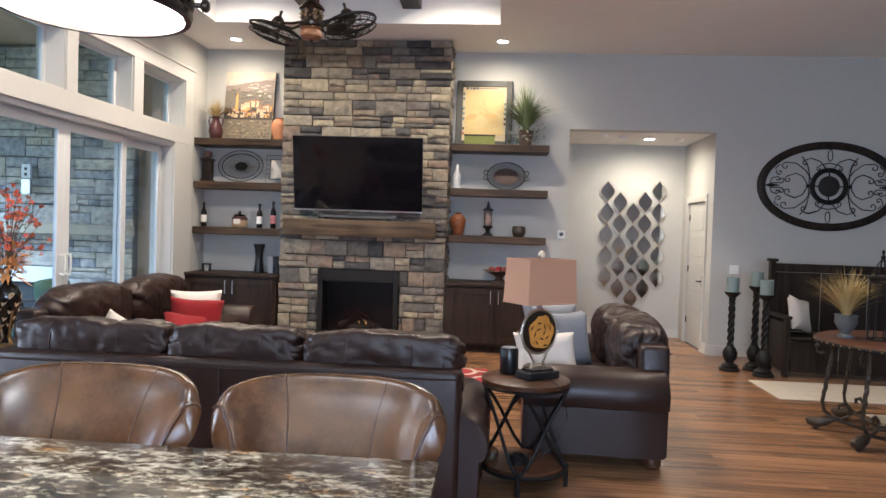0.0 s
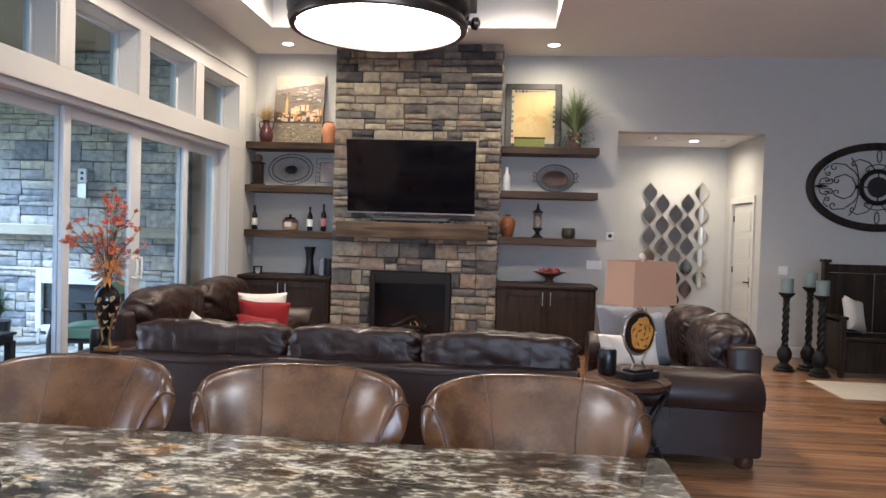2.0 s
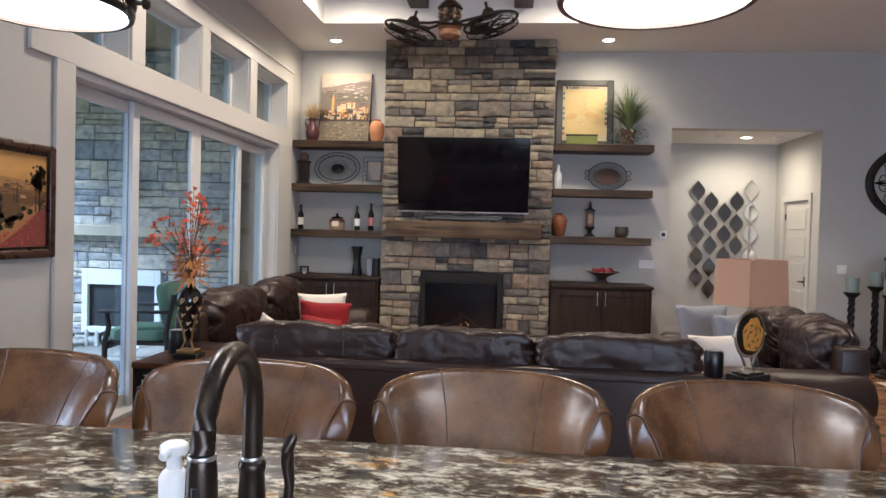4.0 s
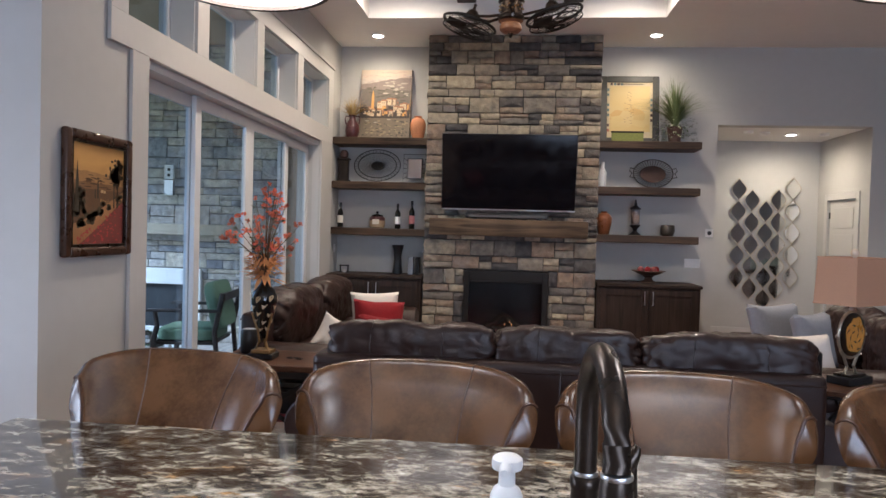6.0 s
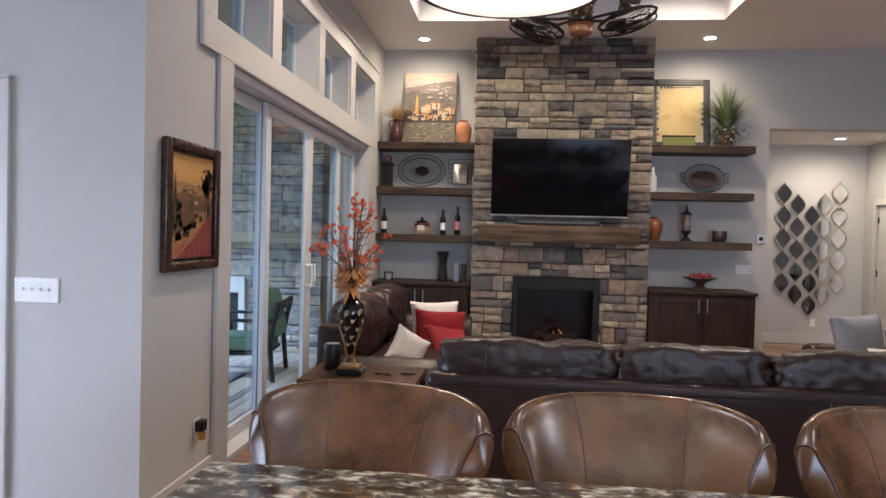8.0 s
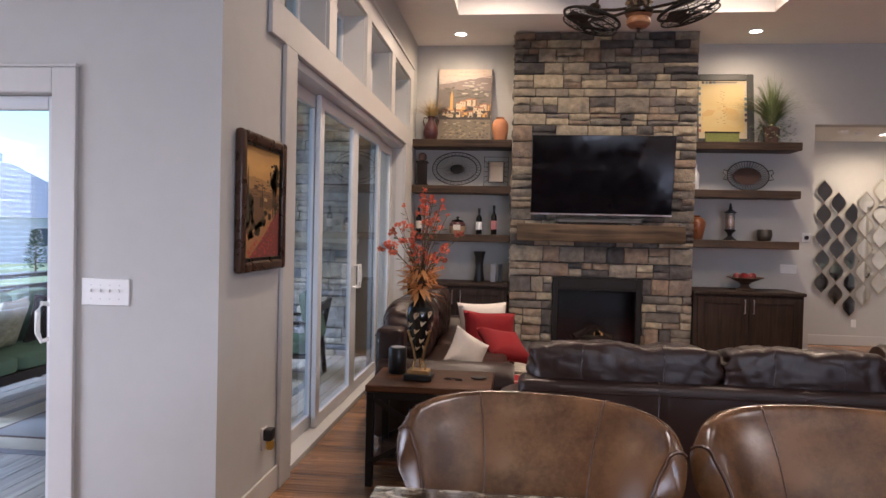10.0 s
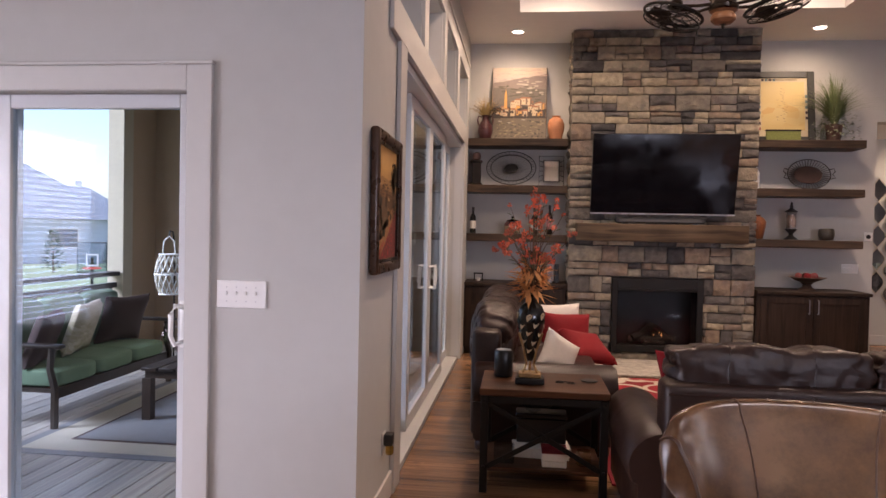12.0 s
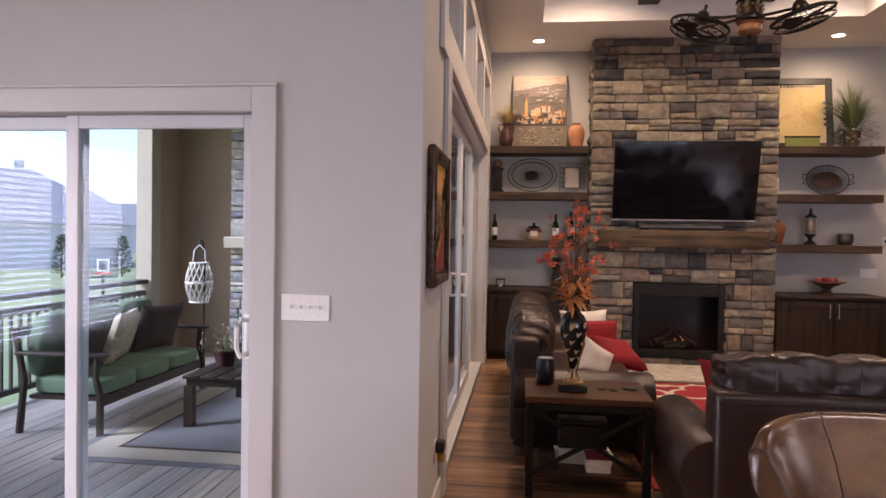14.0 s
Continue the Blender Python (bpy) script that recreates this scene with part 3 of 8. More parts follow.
for nm, r in (("window_5", ("y", XN, -0.2, 2.6, 0.5, 2.4)), ("window_6", ("x", YR, -0.3, 3.3, 1.0, 2.5))):
    t = thing(nm, "white framed kitchen side window", "window")
    t["kind"] = "structure"
    ax, at, a, b, z0, z1 = r
    for u0, u1, w0, w1 in ((a, a + 0.06, z0, z1), (b - 0.06, b, z0, z1), (a, b, z0, z0 + 0.06), (a, b, z1 - 0.06, z1), ((a + b) / 2 - 0.04, (a + b) / 2 + 0.04, z0, z1)):
        part("frame_bar", B(at - 0.12, at - 0.06, u0, u1, w0, w1) if ax == "y" else B(u0, u1, at - 0.12, at - 0.06, w0, w1), M_VINYL, t)

t = thing("window_blind", "white horizontal slat blind in the nook window", "blind")
part("head_rail", B(XN - 0.05, XN - 0.005, -0.19, 2.59, 2.34, 2.395), M_WHITE, t)
for k in range(34):
    part("slat", B(-0.024, 0.024, -0.19, 2.59, -0.0012, 0.0012, m=pose(XN - 0.028, 0, 0.53 + 0.053 * k, 0, 28, 0)), M_WHITE, t, smooth=False)

# hall door
t = thing("door_7", "white five-panel hall door, closed, with a black lever", "door")
t["kind"] = "structure"
leaf = part("leaf", B(HX1 + 0.02, HX1 + 0.06, 10.13, 10.94, 0.01, 2.05), M_TRIM, t)
for k in range(5):
    part("panel", B(HX1 + 0.012, HX1 + 0.022, 10.24, 10.83, 0.16 + k * 0.375, 0.16 + k * 0.375 + 0.29, bevel=0.006), M_TRIM, t)
part("lever", T([(HX1 + 0.02, 10.2, 0.95), (HX1 - 0.03, 10.2, 0.95), (HX1 - 0.035, 10.25, 0.95), (HX1 - 0.03, 10.32, 0.945)], 0.011), M_IRON, t, "black lever handle")
part("rose", B(HX1 + 0.005, HX1 + 0.02, 10.17, 10.23, 0.88, 1.02, bevel=0.004), M_IRON, t)
for hz in (0.3, 1.05, 1.8):
    part("hinge", B(HX1 + 0.006, HX1 + 0.02, 10.925, 10.945, hz, hz + 0.09), M_IRON, t)
bm = bmesh.new()
box(bm, HX1 - 0.02, HX1 - 0.002, 10.03, 10.12, 0, 2.15, 0.003), box(bm, HX1 - 0.02, HX1 - 0.002, 10.95, 11.04, 0, 2.15, 0.003), box(bm, HX1 - 0.02, HX1 - 0.002, 10.12, 10.95, 2.06, 2.15, 0.003)
structure("trim_hall_door", bm, M_TRIM, "white painted door casing")


# ---- stonework ----
def rough_blocks(count, seed):
    """Unit stone blocks, centred, with worn edges and an uneven face towards -y."""
    out = []
    rnd = random.Random(seed)
    for k in range(count):
        bm = bmesh.new()
        bmesh.ops.create_grid(bm, x_segments=4, y_segments=3, size=0.5)
        for v in bm.verts:
            ex, ez = abs(v.co.x) > 0.49, abs(v.co.y) > 0.49
            x, z = v.co.x, v.co.y
            y = -0.5 + rnd.uniform(-0.2, 0.14)
            if ex or ez:
                y = -0.5 + 0.14 + rnd.uniform(-0.08, 0.14)
                x -= 0.02 * (1 if x > 0 else -1) * (1 if ex else 0) * rnd.random()
                z -= 0.06 * (1 if z > 0 else -1) * (1 if ez else 0) * rnd.random()
            v.co = (x, y, z)
        edges = [e for e in bm.edges if len(e.link_faces) == 1]
        g = bmesh.ops.extrude_edge_only(bm, edges=edges)["geom"]
        for v in g:
            if isinstance(v, bmesh.types.BMVert):
                v.co.y = 0.5
        bmesh.ops.recalc_face_normals(bm, faces=bm.faces)
        me = bpy.data.meshes.new("stone")
        bm.to_mesh(me)
        bm.free()
        for f in me.polygons:
            f.use_smooth = True
        me.set_sharp_from_angle(angle=radians(50))
        out.append(me)
    return out


def ledgestones(parent, meshes, mat, origin, right, out, width, z0, z1, holes, seed, gap=0.0055, depth=(0.056, 0.085), heights=(0.1, 0.14, 0.17, 0.2), widths=(0.14, 0.42)):
    """Dry-stacked courses over a rectangle: origin at its foot, `right` along it, `out` towards the room."""
    rnd = random.Random(seed)
    for me in meshes:
        if not me.materials:
            me.materials.append(mat)
    right, out = Vector(right), Vector(out)
    z = z0
    while z < z1 - 0.03:
        h = min(rnd.choice(heights), z1 - z)
        if z1 - (z + h) < 0.06:
            h = z1 - z
        u = 0.0
        while u < width - 0.01:
            w = rnd.uniform(*widths)
            if width - (u + w) < 0.1:
                w = width - u
            stack = [(z, h)]
            if h > 0.1 and rnd.random() < 0.6:
                s = h * rnd.uniform(0.38, 0.62)
                stack = [(z, s), (z + s, h - s)]
            for za, hh in stack:
                runs = [(u, w)]
                if len(stack) == 2 and w > 0.26 and rnd.random() < 0.4:
                    f = rnd.uniform(0.35, 0.65)
                    runs = [(u, w * f), (u + w * f, w * (1 - f))]
                for ua, ww in runs:
                    cells = [(ua, ua + ww, za, za + hh)]
                    for ha, hb, hc, hd in holes:
                        new_cells = []
                        for p, q, r, s in cells:
                            if q <= ha or p >= hb or s <= hc or r >= hd:
                                new_cells.append((p, q, r, s))
                                continue
                            if p < ha:
                                new_cells.append((p, ha, r, s))
                            if q > hb:
                                new_cells.append((hb, q, r, s))
                            if s > hd and (hd - r) > 0:
                                new_cells.append((max(p, ha), min(q, hb), hd, s))
                        cells = new_cells
                    for p, q, r, s in cells:
                        if q - p < 0.03 or s - r < 0.02:
                            continue
                        d = rnd.uniform(*depth)
                        c = Vector(origin) + right * ((p + q) / 2) + out * (d / 2) + Vector((0, 0, (r + s) / 2))
                        m = Matrix((right * (q - p - gap), -out * d, Vector((0, 0, s - r - gap)))).transposed().to_4x4()
                        m.translation = c
                        piece("stone", rnd.choice(meshes), parent, m)
            u += w
        z += h


FX0, FX1, FY = -1.985, 0.185, 9.19
fire = thing("fireplace", "floor-to-ceiling ledgestone chimney breast, grey and tan", "fireplace")
fire["kind"] = "structure"
bm = bmesh.new()
CY = FY + 0.075
FB = (-1.46, -0.40, 0.10, 0.99)
box(bm, FX0 + 0.07, FB[0], CY, YB - 0.003, 0, HC - 0.003), box(bm, FB[1], FX1 - 0.07, CY, YB - 0.003, 0, HC - 0.003)
box(bm, FB[0], FB[1], CY, YB - 0.003, FB[3], HC - 0.003), box(bm, FB[0], FB[1], CY, YB - 0.003, 0, FB[2])
part("core", bm, M_MORTAR, fire, "dark mortar core", False)
# ---- fireplace fittings and built-ins ----
t = thing("fireplace_insert", "black metal gas fireplace insert with glass front and logs", "fireplace insert")
fx0, fx1, fz0, fz1 = FB
bm = bmesh.new()
yf = FY - 0.022
for a in ((fx0 + 0.004, fx0 + 0.07, fz0 + 0.004, fz1 - 0.004), (fx1 - 0.07, fx1 - 0.004, fz0 + 0.004, fz1 - 0.004), (fx0 + 0.07, fx1 - 0.07, fz1 - 0.13, fz1 - 0.004), (fx0 + 0.07, fx1 - 0.07, fz0 + 0.004, fz0 + 0.09)):
    box(bm, a[0], a[1], yf, yf + 0.09, a[2], a[3], 0.004)
part("frame", bm, M_IRON, t, "matt black metal frame", False)
part("louvre", B(fx0 + 0.075, fx1 - 0.075, yf - 0.004, yf + 0.02, fz1 - 0.15, fz1 - 0.132, bevel=0.003), M_IRON, t)
bm = bmesh.new()
box(bm, fx0 + 0.02, fx1 - 0.02, CY + 0.38, CY + 0.4, fz0 + 0.01, fz1 - 0.01), box(bm, fx0 + 0.02, fx0 + 0.03, CY, CY + 0.38, fz0 + 0.01, fz1 - 0.01)
box(bm, fx1 - 0.03, fx1 - 0.02, CY, CY + 0.38, fz0 + 0.01, fz1 - 0.01), box(bm, fx0 + 0.02, fx1 - 0.02, CY, CY + 0.38, fz0 + 0.01, fz0 + 0.03), box(bm, fx0 + 0.02, fx1 - 0.02, CY, CY + 0.38, fz1 - 0.03, fz1 - 0.01)
part("firebox", bm, M_BLACK, t, "black firebox lining", False)
o = part("glass_front", B(fx0 + 0.07, fx1 - 0.07, yf + 0.03, yf + 0.036, fz0 + 0.09, fz1 - 0.13), glass_material("fire_glass", (0.8, 0.8, 0.8), 0.05, 0.012), t, "clear glass front", False)
o.visible_shadow = False
M_LOG = material("ceramic_log", (0.016, 0.013, 0.011), 0.95, var=0.5, scale=12, bump=0.8, bscale=40)
for k, (a, b, r) in enumerate((((-1.22, 9.42, 0.22), (-0.66, 9.40, 0.24), 0.055), ((-1.18, 9.36, 0.24), (-0.9, 9.48, 0.40), 0.045), ((-0.7, 9.36, 0.24), (-0.98, 9.5, 0.42), 0.045), ((-1.05, 9.34, 0.2), (-0.8, 9.34, 0.2), 0.04))):
    pts = [Vector(a).lerp(Vector(b), i / 5) + Vector((0, 0, 0.012 * math.sin(i * 2.1 + k))) for i in range(6)]
    part("log", T(pts, [r * (0.9 + 0.12 * math.sin(i * 1.7 + k)) for i in range(6)], 9), M_LOG, t, "ceramic fire log")
M_FLAME = emit_material("flame", (1.0, 0.45, 0.15), 0.6)
for fx, fz, fs in ((-0.93, 0.3, 0.55), (-0.865, 0.33, 0.45), (-0.84, 0.3, 0.65), (-0.9, 0.22, 0.3), (-0.82, 0.21, 0.3)):
    part("flame", L([(0.002 * fs, fz - 0.03 * fs), (0.007 * fs, fz - 0.01 * fs), (0.004 * fs, fz + 0.012 * fs), (0.001, fz + 0.03 * fs)], 8, (fx, 9.33, 0)), M_FLAME, t, "small orange flame")
part("grate", B(-1.3, -0.55, 9.3, 9.5, 0.135, 0.165, bevel=0.004), M_IRON, t)

M_HEARTH = stone_material("hearth_stone", [(0.0, (0.35, 0.32, 0.28)), (0.5, (0.42, 0.38, 0.33)), (1.0, (0.45, 0.42, 0.37))])
tagged(part("hearth", B(-2.02, 0.2, 8.17, 9.12, 0.002, 0.03, bevel=0.008), M_HEARTH), "pale stone hearth slab set on the floor", "hearth", kind="structure")

t = thing("mantel", "rough dark brown timber mantel beam on the stone", "mantel")
bm = box(bmesh.new(), -1.905, 0.06, 9.055, 9.215, 1.425, 1.635, 0.012, 2)
part("beam", bm, M_MANTEL, t)

t = thing("television", "large black flat-screen television tilted down above the mantel", "television", pose(-0.932, 8.985, 2.208, 10.6))
w, h = 0.82, 0.468
part("screen", B(-w + 0.008, w - 0.008, -0.023, -0.02, -h + 0.02, h - 0.008), M_SCREEN, t, "dark glossy screen", False)
part("bezel", B(-w, w, -0.02, 0.035, -h, h, bevel=0.006, segs=2), M_BLACK, t)
part("bottom_edge", B(-w, w, -0.024, -0.019, -h, -h + 0.016), M_STEEL, t, "thin silver lower edge")
part("wall_bracket", B(-0.25, 0.25, 0.036, 0.14, -0.1, 0.22, bevel=0.005), M_IRON, t)

t = thing("soundbar", "slim black soundbar resting on the mantel", "soundbar", pose(-0.94, 9.1, 1.636))
part("body", B(-0.51, 0.51, -0.04, 0.04, 0.012, 0.075, bevel=0.012, segs=3), M_BLACK, t)
part("grille", B(-0.47, 0.47, -0.044, -0.0405, 0.024, 0.05), material("dark_grille", (0.06, 0.06, 0.062), 0.6), t, "dark grey grille strip")
for sx in (-0.4, 0.4):
    part("foot", B(sx - 0.03, sx + 0.03, -0.03, 0.03, 0.0, 0.012), M_BLACK, t)

SHELF_Z = (2.675, 2.095, 1.485)
for k, z in enumerate(SHELF_Z):
    o = part("floating_shelf", B(XW + 0.004, FX0 - 0.012, 9.41, YB - 0.003, z - 0.095, z, bevel=0.006), M_SHELF)
    tagged(o, "thick dark wood floating shelf beside the chimney breast", "shelf", "left niche shelves")
    o = part("floating_shelf", B(FX1 + 0.012, 1.465, 9.41, YB - 0.003, z - 0.095, z, bevel=0.006), M_SHELF)
    tagged(o, "thick dark wood floating shelf with an open end", "shelf", "right niche shelves")


def base_cabinet(x0, x1, label):
    t = thing("base_cabinet", label, "cabinet", pose((x0 + x1) / 2, 0, 0), "built-in cabinets")
    w, yf = (x1 - x0) / 2, 9.18
    part("body", B(-w + 0.004, w - 0.012, yf, YB - 0.004, 0.09, 0.845, bevel=0.003), M_CABINET, t)
    part("toe_kick", B(-w + 0.03, w - 0.04, yf + 0.06, YB - 0.01, 0, 0.09), M_CABINET, t)
    for s in (-1, 1):
        a, b = (0.004, w - 0.05) if s > 0 else (-w + 0.05, -0.004)
        d = part("door", B(a, b, yf - 0.008, yf, 0.12, 0.82), M_CABINET, t)
        bm = bmesh.new()
        fw = 0.075
        for r in ((a, a + fw, 0.12, 0.82), (b - fw, b, 0.12, 0.82), (a + fw, b - fw, 0.12, 0.12 + fw), (a + fw, b - fw, 0.82 - fw, 0.82)):
            box(bm, r[0], r[1], yf - 0.02, yf - 0.0085, r[2], r[3], 0.002)
        part("door_frame", bm, M_CABINET, d, smooth=False)
        hx = 0.05 * s
        part("handle", T([(hx, yf - 0.02, 0.63), (hx, yf - 0.045, 0.63), (hx, yf - 0.045, 0.79), (hx, yf - 0.02, 0.79)], 0.006), M_STEEL, d, "slim brushed metal bar handle")
    part("countertop", B(-w + 0.004, w + 0.006, yf - 0.035, YB - 0.004, 0.846, 0.885, bevel=0.006), M_CABINET, t, "dark wood cabinet top")
    return t


base_cabinet(XW + 0.005, FX0 - 0.01, "dark-stained wooden two-door cabinet built into the niche")
base_cabinet(FX1 + 0.01, 1.46, "dark-stained wooden two-door cabinet with an open end")

# ---- island and what stands on it ----
IX0, IX1, IY0, IY1, IZ = -2.21, 0.715, 1.10, 2.23, 0.93
t = thing("kitchen_island", "kitchen island with a polished dark granite top", "kitchen island")
part("countertop", B(IX0, IX1, IY0, IY1, IZ - 0.04, IZ, bevel=0.006, segs=2), M_GRANITE, t, "polished mottled brown-black granite slab")
part("body", B(IX0 + 0.05, IX1 - 0.05, IY0 + 0.04, IY1 - 0.32, 0.1, IZ - 0.041), M_DARKWOOD, t)
part("plinth", B(IX0 + 0.1, IX1 - 0.1, IY0 + 0.1, IY1 - 0.38, 0.0, 0.1), M_DARKWOOD, t)

t = thing("faucet", "dark bronze gooseneck kitchen faucet with a side lever", "faucet", pose(-0.748, 1.485, IZ, 0, 0, 3))
part("base", L([(0.032, 0), (0.033, 0.012), (0.027, 0.03), (0.0255, 0.09), (0.02, 0.175), (0.0225, 0.18), (0.0225, 0.19), (0.018, 0.195)], 24), M_BRONZE, t)
part("collar", L([(0.0185, 0.1952), (0.0195, 0.198), (0.0185, 0.201)], 24), M_STEEL, t, "bright thin collar ring")
pts = [(0, 0, 0.19), (0, 0, 0.27)]
for k in range(17):
    a = math.pi * k / 16
    pts.append((0, -0.106 + 0.106 * math.cos(a), 0.283 + 0.106 * math.sin(a)))
pts += [(0, -0.214, 0.272)]
part("spout", T(pts, 0.0165, 16), M_BRONZE, t, "curved bronze spout")
head = part("spray_head", L([(0.0175, 0.17), (0.022, 0.176), (0.0225, 0.19), (0.02, 0.255), (0.018, 0.266)], 18, (0, -0.215, 0)), M_BRONZE, t)
part("head_ring", L([(0.0185, 0.2662), (0.0195, 0.269), (0.0185, 0.272)], 18, (0, -0.215, 0)), M_STEEL, head, "bright thin ring")
part("button", B(-0.006, 0.006, -0.2385, -0.234, 0.2, 0.235, bevel=0.002), M_BLACK, head)
part("lever", T([(0.062, -0.01, 0.13), (0.066, -0.012, 0.16), (0.062, -0.012, 0.195), (0.061, -0.012, 0.215), (0.068, -0.012, 0.236), (0.072, -0.012, 0.243)], [0.009, 0.0085, 0.0105, 0.011, 0.009, 0.005], 12), M_BRONZE, t, "bronze lever handle")
part("lever_base", L([(0.012, 0.09), (0.021, 0.096), (0.025, 0.112), (0.021, 0.13), (0.011, 0.139)], 18, (0.06, -0.008, 0)), M_BRONZE, t)
part("link", T([(0.0, 0, 0.112), (0.06, -0.008, 0.112)], 0.015, 12), M_BRONZE, t)

t = thing("soap_dispenser", "clear soap bottle with a white pump on the granite", "soap bottle", pose(-0.862, 1.445, IZ, 0, 0, 62))
part("bottle", L([(0.03, 0), (0.034, 0.006), (0.035, 0.105), (0.032, 0.125), (0.023, 0.135)], 20), material("soap_bottle", (0.62, 0.58, 0.68), 0.15, var=0.05), t, "pale lilac plastic bottle")
part("collar", L([(0.0225, 0.1355), (0.0235, 0.14), (0.0235, 0.172), (0.019, 0.182), (0.012, 0.187), (0.0115, 0.208)], 18), M_WHITE, t)
bm = lathe(bmesh.new(), [(0.012, 0.2082), (0.021, 0.211), (0.0225, 0.217), (0.0215, 0.225), (0.016, 0.229)], 20)
tube(bm, [(0, 0, 0.218), (-0.02, -0.008, 0.218), (-0.03, -0.012, 0.213)], [0.009, 0.009, 0.007], 10)
part("pump_head", bm, M_WHITE, t, "white pump head")


def bar_stool():
    """A counter stool with a wrap-around leather back; it faces -y."""
    t = thing("bar_stool", "tan-brown leather bar stool with a curved wrap-around back", "bar stool", pose(0.375, 2.155, 0, 0, 0, 2), "stools at the island")
    n, mrows, ends = 36, 9, 5
    full = radians(64)

    def section(th, thin):
        """Closed outline of the padded shell at one turn, thin = 1 in the run and less in the rolled ends."""
        u = th / full
        top = 1.078 - 0.014 * u * u - 0.032 * u ** 4 - 0.05 * max(0.0, abs(u) - 0.9) ** 2 / 0.0144 - 0.028 * (1 - thin)
        out, back, rim = [], [], 0.0
        for j in range(mrows + 1):
            v = j / mrows
            z = 0.66 + (top - 0.022 - 0.66) * v
            rx, ry = 0.364 - 0.075 * (1 - math.exp(-3 * (1 - v))), 0.19 + 0.13 * v
            bulge = 0.014 * math.sin(math.pi * v) * max(0.0, 1 - abs(u)) ** 0.5
            welt = 0.006 * math.exp(-((abs(u) - 1.0) / 0.03) ** 2)
            for lst, off in ((out, -(0.02 + bulge + welt) * thin), (back, (0.022 + welt) * thin)):
                lst.append(Vector((math.sin(th) * (rx + off), 0.06 * v + 0.02 + (math.cos(th) + 0.3 * math.sin(th) ** 2 * math.cos(th)) * (ry + off), z)))
        a, c = out[-1], back[-1]
        mid, half = (a + c) / 2, (c - a) / 2
        crown = [mid - half * math.cos(math.pi * k / 6) + Vector((0, 0, 0.024 * math.sin(math.pi * k / 6))) for k in range(1, 6)]
        return out + crown + back[::-1]

    turns = [(-full - 0.06 * math.cos(math.pi / 2 * k / ends), max(0.03, math.sin(math.pi / 2 * k / ends))) for k in range(ends)]
    turns += [(-full + 2 * full * i / n, 1.0) for i in range(n + 1)]
    turns += [(-a, s) for a, s in turns[ends - 1::-1]]
    bm = bmesh.new()
    rings = [[bm.verts.new(p) for p in section(a, s)] for a, s in turns]
    for r0, r1 in zip(rings, rings[1:]):
        for k in range(len(r0)):
            k2 = (k + 1) % len(r0)
            bm.faces.new((r0[k], r1[k], r1[k2], r0[k2]))
    bm.faces.new(rings[0]), bm.faces.new(rings[-1][::-1])
    part("backrest", bm, M_STOOL, t)
    for a in (-full * 0.42, full * 0.42):
        part("seam", T([p for p in section(a, 1.0)[:mrows + 6]], 0.0022, 6), M_STOOL_EDGE, t, "stitched seam")
    for a in (-full, full):
        part("welt", T([p for p in section(a, 1.0)[:mrows + 6]], 0.0045, 6), M_STOOL_EDGE, t, "rolled leather edge")
    part("seat", cushion(bmesh.new(), 0.5, 0.46, 0.13, 5, 6, 0.004, 2, pose(0, 0.02, 0.63)), M_STOOL, t)
    part("apron", B(-0.2, 0.2, -0.16, 0.2, 0.51, 0.565, bevel=0.01), M_DARKWOOD, t)
    for sx in (-1, 1):
        for sy in (-1, 1):
            part("leg", T([(sx * 0.18, 0.02 + sy * 0.16, 0.56), (sx * 0.21, 0.02 + sy * 0.19, 0.28), (sx * 0.22, 0.02 + sy * 0.2, 0.0)], [0.022, 0.02, 0.016], 8), M_DARKWOOD, t)
    part("footrest", T([(-0.21, -0.165, 0.22), (0.21, -0.165, 0.22)], 0.012), M_IRON, t)
    return t


stool = bar_stool()
for x, turn in ((-0.378, 0), (-1.14, -2), (-1.89, -8)):
    copy_thing(stool, pose(x, 2.155, 0, 0, 0, turn))


